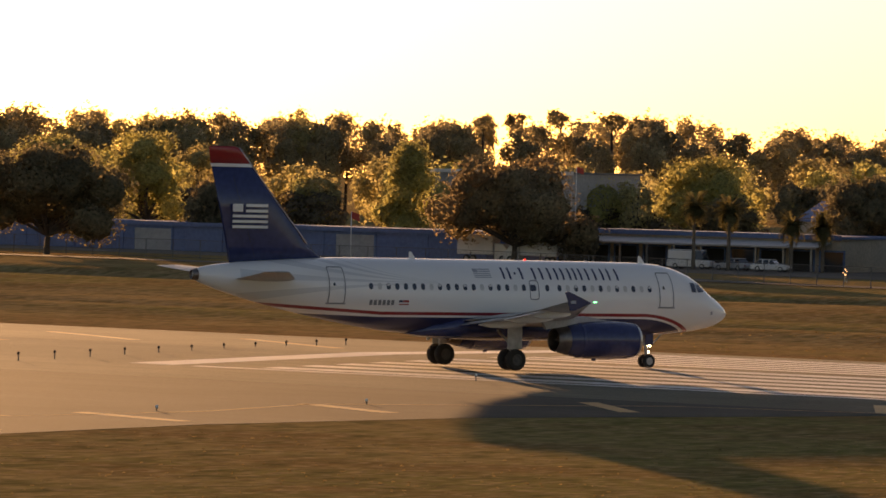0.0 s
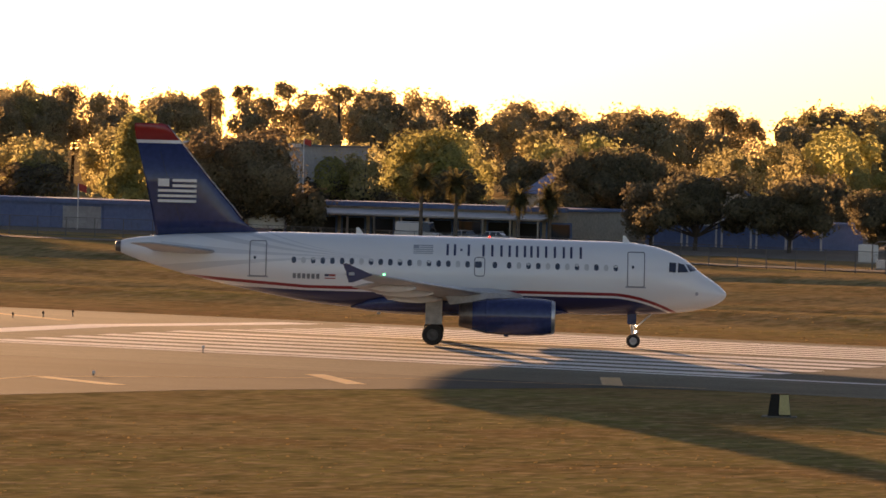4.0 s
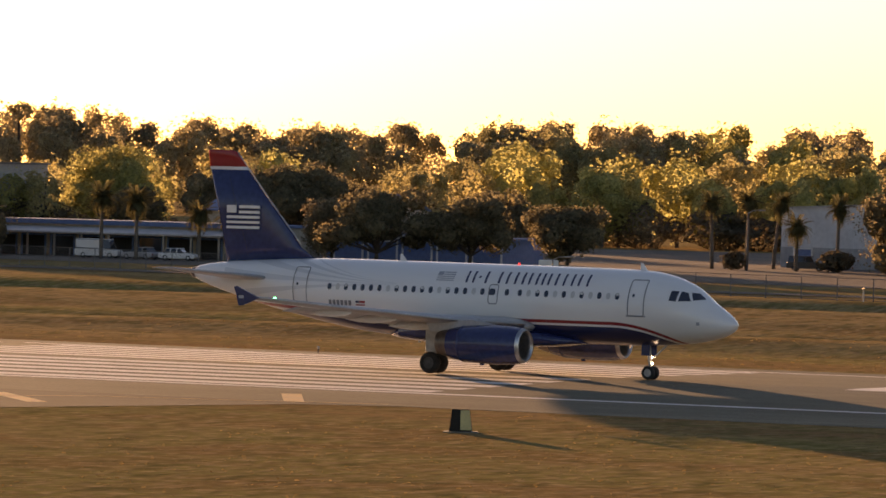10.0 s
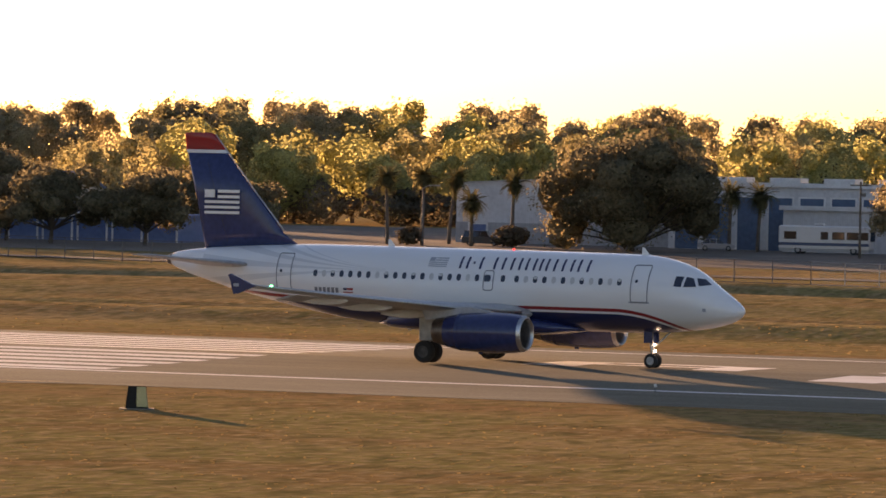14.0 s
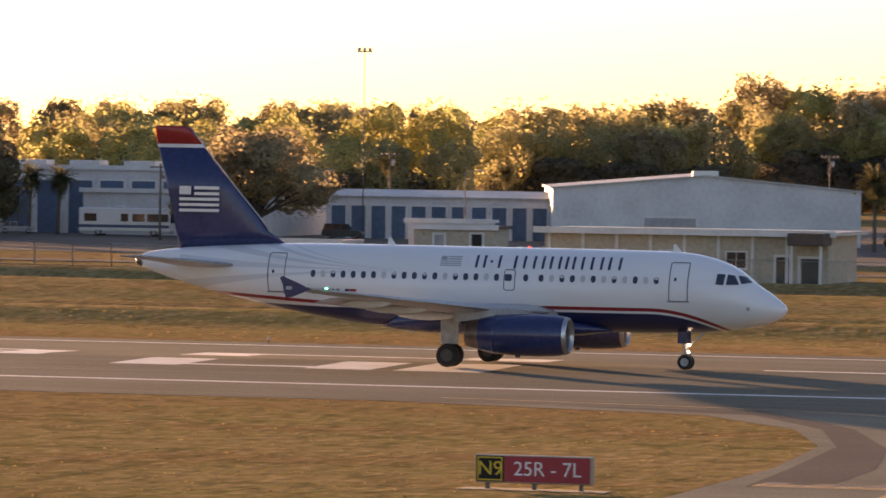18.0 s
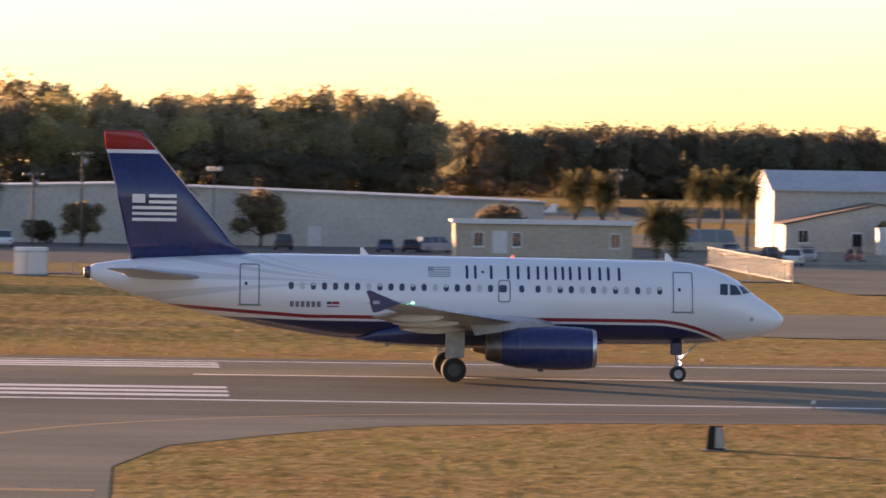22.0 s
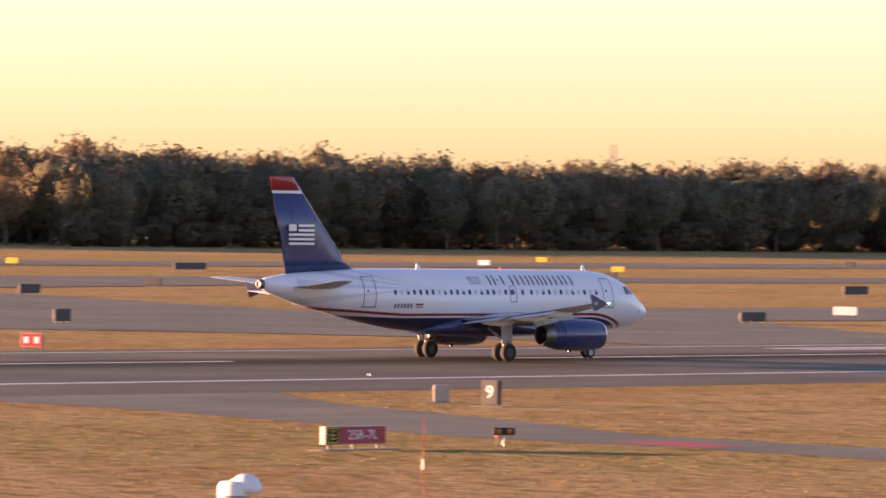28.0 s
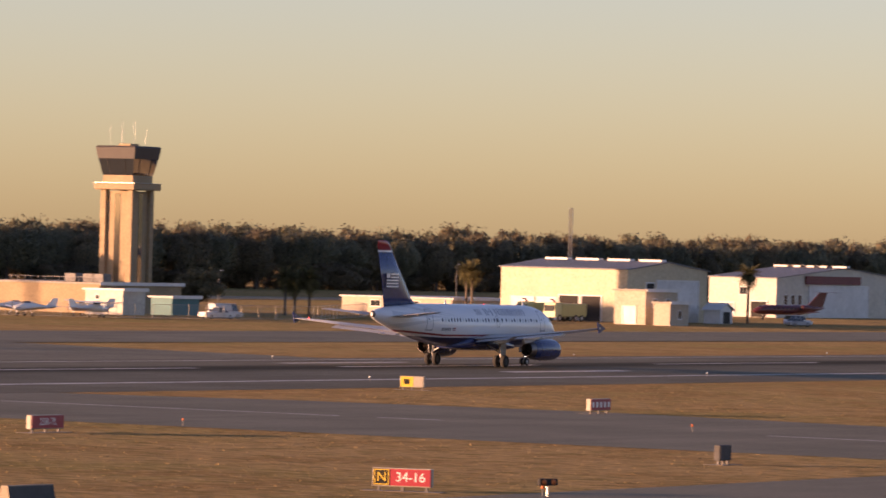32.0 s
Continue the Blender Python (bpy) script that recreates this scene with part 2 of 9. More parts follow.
    col.inputs[0].default_value = 1.0
    col.inputs[1].default_value = (*base, 1)
    nt.links.new(v, col.inputs[2])
    nt.links.new(col.outputs[0], b.inputs["Base Color"])
    bp = nt.nodes.new("ShaderNodeBump")
    bp.inputs["Strength"].default_value = 0.08
    bp.inputs["Distance"].default_value = 0.01
    nt.links.new(grit.outputs["Fac"], bp.inputs["Height"])
    nt.links.new(bp.outputs[0], b.inputs["Normal"])
    MATS[name] = m
    return m


def airliner_paint():
    """White upper body, a red cheat line, a white pinstripe and a dark blue belly; faint grey ribbons sweep up towards the tail."""
    m = bpy.data.materials.new("airliner_paint")
    m.use_nodes = True
    nt = m.node_tree
    b = nt.nodes["Principled BSDF"]
    b.inputs["Roughness"].default_value = 0.28
    b.inputs["Coat Weight"].default_value = 0.3
    b.inputs["Coat Roughness"].default_value = 0.12
    co = nt.nodes.new("ShaderNodeTexCoord")
    sep = nt.nodes.new("ShaderNodeSeparateXYZ")
    nt.links.new(co.outputs["Object"], sep.inputs[0])
    x, z = sep.outputs[0], sep.outputs[2]

    def op(kind, p, q=None):
        n = nt.nodes.new("ShaderNodeMath")
        n.operation = kind
        for i, v in enumerate((p, q)):
            if v is None:
                continue
            if isinstance(v, (int, float)):
                n.inputs[i].default_value = v
            else:
                nt.links.new(v, n.inputs[i])
        return n.outputs[0]

    fore = op("MAXIMUM", op("SUBTRACT", x, 9.6), 0.0)
    aft = op("MAXIMUM", op("SUBTRACT", -7.0, x), 0.0)
    line = op("ADD", op("SUBTRACT", 3.06, op("MULTIPLY", op("MULTIPLY", fore, fore), 0.068)), op("MULTIPLY", aft, 0.06))
    d = op("SUBTRACT", line, z)            # metres below the top of the red line
    red = op("MULTIPLY", op("GREATER_THAN", d, 0.0), op("LESS_THAN", d, 0.17))
    navy = op("GREATER_THAN", d, op("ADD", 0.29, op("MULTIPLY", aft, 0.03)))
    # grey ribbons on the rear body
    run = op("ADD", x, 2.5)
    fan = op("DIVIDE", op("SUBTRACT", z, 4.66), op("ADD", op("MULTIPLY", run, run), 3.0))
    wave = op("GREATER_THAN", op("SINE", op("MULTIPLY", fan, 780.0)), 0.25)
    inside = op("MULTIPLY", op("LESS_THAN", x, -3.6), op("GREATER_THAN", x, -15.2))
    inside = op("MULTIPLY", inside, op("MULTIPLY", op("GREATER_THAN", fan, -0.011), op("LESS_THAN", fan, 0.026)))
    ribbon = op("MULTIPLY", op("MULTIPLY", wave, inside), 0.42)
    dirt = nt.nodes.new("ShaderNodeTexNoise")
    dirt.inputs["Scale"].default_value, dirt.inputs["Detail"].default_value = 0.5, 6
    mp = nt.nodes.new("ShaderNodeMapping")
    mp.inputs["Scale"].default_value = (0.4, 1, 2.2)
    nt.links.new(co.outputs["Object"], mp.inputs[0])
    nt.links.new(mp.outputs[0], dirt.inputs["Vector"])

    def mixed(fac, a, c):
        n = nt.nodes.new("ShaderNodeMixRGB")
        nt.links.new(fac, n.inputs[0])
        for sock, v in ((n.inputs[1], a), (n.inputs[2], c)):
            if isinstance(v, tuple):
                sock.default_value = (*v, 1)
            else:
                nt.links.new(v, sock)
        return n.outputs[0]

    dr = nt.nodes.new("ShaderNodeMapRange")
    dr.inputs[1].default_value, dr.inputs[2].default_value = 0.4, 0.7
    dr.inputs[4].default_value = 0.28
    nt.links.new(dirt.outputs["Fac"], dr.inputs[0])
    white = mixed(dr.outputs[0], (0.80, 0.79, 0.77), (0.62, 0.60, 0.57))
    white = mixed(ribbon, white, (0.40, 0.41, 0.42))
    c = mixed(red, white, (0.30, 0.02, 0.025))
    c = mixed(navy, c, (0.014, 0.02, 0.075))
    nt.links.new(c, b.inputs["Base Color"])
    MATS["airliner_paint"] = m
    return m


TURF = ground_mat()
RUNWAY_TAR = pavement_mat("runway_asphalt", (0.182, 0.167, 0.124), 0.9, True, 0.12)
TAXI_TAR = pavement_mat("taxiway_asphalt", (0.228, 0.210, 0.156), 0.92)
ROAD_TAR = pavement_mat("road_asphalt", (0.19, 0.16, 0.13), 0.85)
WHITE_LINE = mat("white_runway_paint", (0.72, 0.68, 0.62), 0.7, other=(0.45, 0.41, 0.37), scale=0.4, amount=0.45)
YELLOW_LINE = mat("yellow_taxi_paint", (0.50, 0.28, 0.075), 0.7, other=(0.34, 0.2, 0.075), scale=0.5, amount=0.6)
RED_LINE = mat("red_mandatory_paint", (0.45, 0.045, 0.025), 0.7, other=(0.3, 0.05, 0.03), scale=0.5, amount=0.5)
BLACK_LINE = mat("black_paint", (0.035, 0.033, 0.03), 0.8, scale=1)
PAINT = airliner_paint()
NAVY = mat("navy_gloss_paint", (0.021, 0.032, 0.105), 0.25, other=(0.027, 0.038, 0.115), scale=0.4, amount=0.6, coat=0.35)
RED_TIP = mat("red_gloss_paint", (0.36, 0.02, 0.018), 0.3, scale=0.4, amount=0.3, coat=0.3)
WHITE_GLOSS = mat("white_gloss_paint", (0.80, 0.79, 0.77), 0.28, other=(0.64, 0.62, 0.6), scale=0.5, amount=0.5, coat=0.3)
GREY_WING = mat("grey_wing_paint", (0.42, 0.42, 0.42), 0.4, other=(0.32, 0.32, 0.33), scale=0.6, amount=0.6)
BARE_METAL = mat("bare_aluminium", (0.56, 0.55, 0.54), 0.38, 1.0, other=(0.42, 0.40, 0.38), scale=1.2, amount=0.6)
DARK_METAL = mat("heat_stained_steel", (0.22, 0.19, 0.17), 0.4, 0.9, other=(0.12, 0.10, 0.09), scale=1.5, amount=0.7)
GEAR_PAINT = mat("gear_light_grey", (0.55, 0.54, 0.51), 0.45, other=(0.3, 0.28, 0.26), scale=2.5, amount=0.7)
RUBBER = mat("tyre_rubber", (0.022, 0.021, 0.02), 0.85, other=(0.045, 0.04, 0.036), scale=4, amount=0.6)
DARK_GLASS = mat("dark_cabin_glass", (0.035, 0.04, 0.06), 0.12, other=(0.06, 0.065, 0.085), scale=2, amount=0.3, spec=0.7)
PALE_BLIND = mat("pale_window_blind", (0.55, 0.54, 0.52), 0.35, scale=3)
SEAM = mat("panel_seam_grey", (0.2, 0.2, 0.21), 0.5, scale=3)
DOT_GREY = mat("flag_grey", (0.36, 0.37, 0.40), 0.4, scale=3)
LETTER_BLUE = mat("letter_blue", (0.03, 0.035, 0.09), 0.35, scale=3)
BLACK = mat("black_matt", (0.02, 0.019, 0.018), 0.8, scale=3)


# ---------------------------------------------------------------- mesh helpers
def mesh_ob(name, bm, material, parent=None, label="", smooth=False):
    me = bpy.data.meshes.new(name)
    bm.to_mesh(me)
    bm.free()
    for mm in material if isinstance(material, (list, tuple)) else (material,):
        me.materials.append(mm)
    if smooth:
        me.polygons.foreach_set("use_smooth", [True] * len(me.polygons))
    ob = new(name, me)
    if parent is not None:
        ob.parent = parent
    if label:
        ob["label"] = label
    return ob


def part(name, bm, material, parent, label="", smooth=False):
    return mesh_ob(name, bm, material, parent, label, smooth)


def thing(name, label, category, m=None, group="", kind=""):
    ob = new(name)
    ob.empty_display_size = 0.5
    if m is not None:
        ob.matrix_world = m
    return tagged(ob, label, category, group, kind)


def box(bm, x0, x1, y0, y1, z0, z1, bevel=0.0, m=None):
    vs = [bm.verts.new((x, y, z)) for x in (x0, x1) for y in (y0, y1) for z in (z0, z1)]
    fs = [(0, 1, 3, 2), (4, 6, 7, 5), (0, 4, 5, 1), (2, 3, 7, 6), (0, 2, 6, 4), (1, 5, 7, 3)]
    faces = [bm.faces.new([vs[i] for i in f]) for f in fs]
    if bevel:
        edges = list({e for f in faces for e in f.edges})
        r = bmesh.ops.bevel(bm, geom=edges, offset=bevel, segments=1, affect="EDGES")
        vs = list({v for f in r["faces"] for v in f.verts} | {v for f in faces if f.is_valid for v in f.verts})
    if m is not None:
        bmesh.ops.transform(bm, matrix=m, verts=[v for v in vs if v.is_valid])
    return bm


def boxed(x0, x1, y0, y1, z0, z1, bevel=0.0, m=None):
    return box(bmesh.new(), x0, x1, y0, y1, z0, z1, bevel, m)


def loft(bm, rings, cap=True, close=True):
    """Skin over rings of equal numbers of points."""
    rows = [[bm.verts.new(p) for p in ring] for ring in rings]
    n = len(rows[0])
    for a, c in zip(rows, rows[1:]):
        for i in range(n if close else n - 1):
            j = (i + 1) % n
            bm.faces.new((a[i], a[j], c[j], c[i]))
    if cap:
        bm.faces.new(rows[0][::-1])
        bm.faces.new(rows[-1])
    return bm


def tube(bm, path, radii, n=10, cap=True):
    """A round bar along a path of points, with a radius at each."""
    pts = [Vector(p) for p in path]
    rings = []
    for i, p in enumerate(pts):
        d = (pts[min(i + 1, len(pts) - 1)] - pts[max(i - 1, 0)]).normalized()
        u = d.cross(Vector((0, 0, 1)) if abs(d.z) < 0.9 else Vector((1, 0, 0))).normalized()
        w = u.cross(d)
        r = radii[i] if isinstance(radii, (list, tuple)) else radii
        rings.append([p + r * (math.cos(a) * u + math.sin(a) * w) for a in (2 * math.pi * k / n for k in range(n))])
    return loft(bm, rings, cap)


def tubed(path, radii, n=10):
    return tube(bmesh.new(), path, radii, n)


def lathe(bm, prof, axis="x", n=24, cap=False, at=(0, 0, 0)):
    """Turn a profile of (along, radius) round an axis."""
    rings = []
    for a, r in prof:
        ring = []
        for k in range(n):
            c, s = math.cos(2 * math.pi * k / n) * r, math.sin(2 * math.pi * k / n) * r
            p = {"x": (a, c, s), "y": (s, a, c), "z": (c, s, a)}[axis]
            ring.append(tuple(p[i] + at[i] for i in range(3)))
        rings.append(ring)
    return loft(bm, rings, cap)


def flat(bm, pts, z):
    return bm.faces.new([bm.verts.new((x, y, z(x, y) if callable(z) else z)) for x, y in pts])


def letters(text, size, m, material, parent, name="lettering", depth=0.01):
    cu = bpy.data.curves.new(name, "FONT")
    cu.body, cu.size, cu.align_x, cu.align_y, cu.extrude = text, size, "CENTER", "CENTER", depth
    ob = bpy.data.objects.new(name, cu)
    me = bpy.data.meshes.new_from_object(ob)
    bpy.data.objects.remove(ob)
    bpy.data.curves.remove(cu)
    me.transform(m)
    me.materials.clear()
    me.materials.append(material)
    o = new(name, me)
    o.parent = parent
    return o

# ---------------------------------------------------------------- ground, runway, taxiways
def swale(x, y):
    """Height of the turf: ditches and low banks run along the far side of the runway west of the ramp."""
    k = min(1.0, max(0.0, (40 - x) / 50)) * min(1.0, max(0.0, (x + 620) / 80))
    prof = ((300, 0), (318, -0.1), (332, 0.65), (342, -0.4), (352, 0.35), (366, -0.2), (385, 0.5), (398, 0.85), (408, -0.9), (420, -0.9), (432, 0.7), (446, 0.1), (480, 0.0))
    z = 0.0
    for (a, p), (b, q) in zip(prof, prof[1:]):
        if a <= y <= b:
            f = (y - a) / (b - a)
            z = p + (q - p) * f * f * (3 - 2 * f)
    return k * z * (0.8 + 0.5 * noise.noise((x * 0.012, y * 0.01, 0.5)))


GROUND_X = [-3000, -1500, -900] + list(range(-640, 60, 20)) + [60, 150, 300, 700, 1500, 4000]
GROUND_Y = [-600, -100, 100, 200, 294] + list(range(300, 484, 4)) + [500, 700, 1200, 2000, 4200]


def grid_ground():
    bm = bmesh.new()
    vs = [[bm.verts.new((x, y, swale(x, y))) for y in GROUND_Y] for x in GROUND_X]
    for i in range(len(GROUND_X) - 1):
        for j in range(len(GROUND_Y) - 1):
            bm.faces.new((vs[i][j], vs[i + 1][j], vs[i + 1][j + 1], vs[i][j + 1]))
    return tagged(mesh_ob("ground", bm, TURF, None, "", True), "dry straw-coloured winter turf of the airfield", "ground", kind="structure")


def runway_z(x, y):
    d = abs(y - CL)
    return 0.05 + (CROWN - 0.05) * (1 - d / HALF) if d < HALF else 0.05 - 0.0028 * (d - HALF)


def runway_sheet():
    bm = bmesh.new()
    ys = [229.6, CL - HALF, CL, CL + HALF, 292.6]
    rows = [[bm.verts.new((x, y, runway_z(x, y))) for y in ys] for x in (-420, -172, 200, 600, 1200, 2400)]
    for a, c in zip(rows, rows[1:]):
        for j in range(len(ys) - 1):
            bm.faces.new((a[j], c[j], c[j + 1], a[j + 1]))
    # the sheet's skirt down into the turf
    for j in (0, len(ys) - 1):
        lo = [bm.verts.new((r[j].co.x, r[j].co.y, -0.1)) for r in rows]
        for i in range(len(rows) - 1):
            bm.faces.new((rows[i][j], rows[i + 1][j], lo[i + 1], lo[i]))
    return tagged(mesh_ob("runway", bm, RUNWAY_TAR), "long grey crowned asphalt runway with rubber-darkened centre", "runway", kind="structure")


def taxi_sheet(name, pts, z, label, material=TAXI_TAR):
    bm = bmesh.new()
    f = flat(bm, pts, z)
    bmesh.ops.triangulate(bm, faces=[f])
    bm.normal_update()
    for q in bm.faces:
        if q.normal.z < 0:
            q.normal_flip()
    return tagged(mesh_ob(name, bm, material), label, "taxiway", kind="structure")


ground = grid_ground()
runway = runway_sheet()

taxi_sheet("taxiway_west", [(-420, 126), (-134, 126), (-134, 190), (-131, 206), (-121, 227), (-116, 229.8), (-420, 229.8)], 0.012, "broad grey asphalt pad at the runway's west end", pavement_mat("west_pad_asphalt", (0.10, 0.096, 0.082), 0.92))
taxi_sheet("taxiway_n9", [(-40, 126), (-1, 126), (-1, 192), (1, 206), (5.5, 215.5), (10, 222.5), (18, 227), (32, 229.8), (-68, 229.8), (-52, 224.5), (-46, 215), (-42.5, 203), (-41, 188)], 0.012, "curved grey asphalt taxiway onto the runway")
taxi_sheet("taxiway_n8", [(64.5, 126), (103, 126), (103, 187), (104.5, 198), (108, 208), (116, 218), (127, 226), (138, 229.8), (47, 229.8), (60, 221), (63, 208), (65, 190)], 0.012, "curved grey asphalt taxiway with painted holding line")
taxi_sheet("taxiway_e", [(171, 126), (179, 126), (179, 168), (178, 183), (183, 197), (188, 216), (195, 229.8), (172, 229.8), (173, 213), (171, 198), (168, 185), (171, 172)], 0.012, "narrow slanting grey taxiway across the turf")
taxi_sheet("taxiway_east", [(280, 126), (332, 126), (336, 163), (341, 190), (338, 212), (331, 229.8), (286, 229.8), (282, 212), (280, 195)], 0.012, "wide grey asphalt taxiway east of the turf island")
taxi_sheet("taxiway_parallel", [(-420, 88), (900, 88), (900, 126.2), (-420, 126.2)], 0.010, "parallel grey asphalt taxiway before the terminal")
taxi_sheet("taxiway_far", [(15, 352), (22, 347), (180, 349), (300, 347), (490, 343), (1600, 344), (1600, 386), (300, 388), (40, 388), (20, 372)], 0.052, "far parallel grey taxiway with short links to the runway")
taxi_sheet("taxiway_link", [(77, 292.4), (117, 292.4), (110, 306), (112, 325), (122, 352), (24, 352), (40, 338), (60, 334), (72, 318), (76, 306)], 0.046, "short grey asphalt link onto the runway")
taxi_sheet("taxiway_link", [(286, 292.4), (326, 292.4), (334, 318), (352, 352), (240, 352), (268, 330), (282, 312)], 0.046, "short flared grey asphalt link onto the runway")
taxi_sheet("taxiway_link", [(400, 292.4), (470, 292.4), (478, 318), (490, 352), (385, 352), (398, 320)], 0.046, "short wide grey asphalt link onto the runway")
taxi_sheet("taxiway_cross", [(250, 388), (330, 388), (350, 470), (460, 500), (700, 500), (700, 532), (470, 532), (300, 545), (100, 560), (100, 512), (280, 490)], 0.062, "pale cross taxiway beyond the far parallel")
taxi_sheet("taxiway_outer", [(180, 640), (330, 615), (560, 600), (1500, 640), (1500, 668), (560, 640), (330, 668), (180, 700)], 0.070, "distant pale taxiway strip in the turf")
taxi_sheet("taxiway_distant", [(60, 930), (330, 920), (900, 900), (900, 960), (330, 1080), (60, 1100)], 0.06, "distant runway end seen as a pale strip")
taxi_sheet("ramp", [(58, 448), (190, 440), (205, 500), (215, 760), (62, 780)], 0.078, "dark asphalt ramp with parked light aircraft")
# far_ramp: dark sheet added for tree shade at the foot of the woods
taxi_sheet("far_ramp", [(90, 985), (187, 1000), (235, 1045), (300, 1100), (335, 1180), (275, 1250), (170, 1235), (95, 1190)], 0.075, "dark sheet for the tree shade below the woods", pavement_mat("woods_shade_dark", (0.085, 0.078, 0.06), 0.92))
taxi_sheet("perimeter_road", [(-700, 505), (-330, 494), (-215, 480), (-60, 478), (60, 488), (60, 494), (-60, 485), (-215, 488), (-330, 502), (-700, 513)], lambda x, y: 0.07 + swale(x, y), "pale perimeter road along the airfield fence", ROAD_TAR)
taxi_sheet("yard", [(-470, 540), (-130, 520), (60, 540), (60, 700), (-130, 800), (-470, 700)], 0.03, "grey paved yard among the hangars and stores", ROAD_TAR)


# ---------------------------------------------------------------- painted markings
def marking(name, quads, material, parent, lift=0.005, on_runway=True):
    """Flat painted quads; those that cross the crown are cut at the centre line."""
    bm = bmesh.new()
    for x0, x1, y0, y1 in quads:
        cuts = [y0, CL, y1] if on_runway and y0 < CL < y1 else [y0, y1]
        for a, b in zip(cuts, cuts[1:]):
            pts = ((x0, a), (x1, a), (x1, b), (x0, b))
            bm.faces.new([bm.verts.new((x, y, (runway_z(x, y) if on_runway else 0.013) + lift)) for x, y in pts])
    return mesh_ob(name, bm, material, parent)


for _i in range(6):
    for _s in (-1, 1):
        _a = 1.75 + 3.5 * _i
        _y0, _y1 = sorted((CL + _s * _a, CL + _s * (_a + 1.85)))
        marking("threshold_stripe", [(-168.5, -122.5, _y0, _y1)], WHITE_LINE, runway)
marking("threshold_bar", [(-176.5, -173.5, CL - 22.4, CL + 22.4)], WHITE_LINE, runway)
for _s in (-1, 1):
    _y0, _y1 = sorted((CL + _s * 21.9, CL + _s * 22.8))
    marking("edge_line", [(-172, 284.5, _y0, _y1), (284.5, 2300, _y0, _y1)], WHITE_LINE, runway)
for _i in range(-1, 30):
    if _i == -1:
        continue
    marking("centre_dash", [(-58.4 + 60.96 * _i, -58.4 + 60.96 * _i + 36.58, CL - 0.46, CL + 0.46)], WHITE_LINE, runway)
for _x, _n in ((-18.9, 3), (286.1, 2), (438.5, 1), (590.9, 1)):
    for _i in range(_n):
        for _s in (-1, 1):
            _a = (10.97 + 3.35 * _i) if _n > 1 else 11.5
            _y0, _y1 = sorted((CL + _s * _a, CL + _s * (_a + 1.83)))
            marking("touchdown_bar", [(_x, _x + 22.86, _y0, _y1)], WHITE_LINE, runway)
for _s in (-1, 1):
    _y0, _y1 = sorted((CL + _s * 11.6, CL + _s * 20.9))
    marking("aiming_block", [(133.6, 182.0, _y0, _y1)], WHITE_LINE, runway)


# worn blocks and strokes of the runway designator
for _q in ((-108.0, -104.9, 263.5, 270.2), (-98.6, -96.1, 263.9, 270.2), (-104.9, -98.6, 269.3, 270.6), (-104.9, -98.6, 266.2, 267.2), (-89.8, -86.2, 256.8, 263.6), (-89.8, -86.2, 267.8, 272.4), (-86.2, -75.2, 271.2, 272.2),
           (-86.2, -79.6, 257.6, 258.6), (-79.6, -76.2, 256.5, 264.2), (-75.0, -70.6, 256.5, 264.8), (-75.8, -70.9, 270.0, 274.4)):
    marking("runway_designator", [_q], WHITE_LINE, runway)


def ribbon(name, pts, width, material, parent, z=0.018):
    """A painted line of even width along a path."""
    bm = bmesh.new()
    pv = None
    for i, (x, y) in enumerate(pts):
        a, b = pts[max(i - 1, 0)], pts[min(i + 1, len(pts) - 1)]
        d = Vector((b[0] - a[0], b[1] - a[1], 0)).normalized()
        n = Vector((-d.y, d.x, 0)) * width / 2
        zz = max(z, (runway_z(x, y) + 0.006) if y > 229 else z)
        v = [bm.verts.new((x + n.x, y + n.y, zz)), bm.verts.new((x - n.x, y - n.y, zz))]
        if pv:
            bm.faces.new((pv[0], pv[1], v[1], v[0]))
        pv = v
    return mesh_ob(name, bm, material, parent)


def rounded_path(pts, n=5):
    """Points of a path with its bends eased."""
    out = []
    for i in range(len(pts) - 1):
        p0, p1, p2, p3 = (Vector(pts[max(0, min(len(pts) - 1, j))]) for j in (i - 1, i, i + 1, i + 2))
        for k in range(n):
            t = k / n
            q = 0.5 * ((2 * p1) + (p2 - p0) * t + (2 * p0 - 5 * p1 + 4 * p2 - p3) * t * t + (3 * p1 - p0 - 3 * p2 + p3) * t ** 3)
            out.append((q.x, q.y))
    return out + [tuple(pts[-1])]


N9, N8, EAST, WEST = (bpy.data.objects[k] for k in ("taxiway_n9", "taxiway_n8", "taxiway_east", "taxiway_west"))
for _p in ([(-66, 233.5), (-50, 230.4), (-44.9, 227.5), (-40.2, 220.4), (-36.8, 210.2), (-35.2, 204), (-34.5, 196), (-34.3, 179), (-34, 150)],
           [(-21.5, 150), (-21.5, 181), (-22, 208), (-21.4, 221), (-18, 233), (-8, 238)],
           [(-8.7, 150), (-8.7, 198), (-8.3, 203), (-4.6, 215.4), (0.8, 224.7), (9.8, 232), (26, 236)]):
    ribbon("yellow_guide_line", rounded_path(_p), 0.34, YELLOW_LINE, N9)
for _p in ([(40, 233), (61, 230.6), (67.7, 226), (71.4, 214.7), (72.6, 198), (72.5, 183.6), (71.5, 150)],
           [(86, 150), (86.4, 180), (86.6, 193), (87.2, 216.4), (89.8, 228.6), (93, 235)],
           [(132, 239), (127.8, 237), (114.4, 230), (106.4, 220.6), (102.7, 213.8), (100.1, 206.5), (97.6, 191), (97.3, 150)]):
    ribbon("yellow_guide_line", rounded_path(_p), 0.36, YELLOW_LINE, N8)
ribbon("yellow_guide_line", [(310, 221), (310.5, 192)], 0.5, WHITE_LINE, EAST)
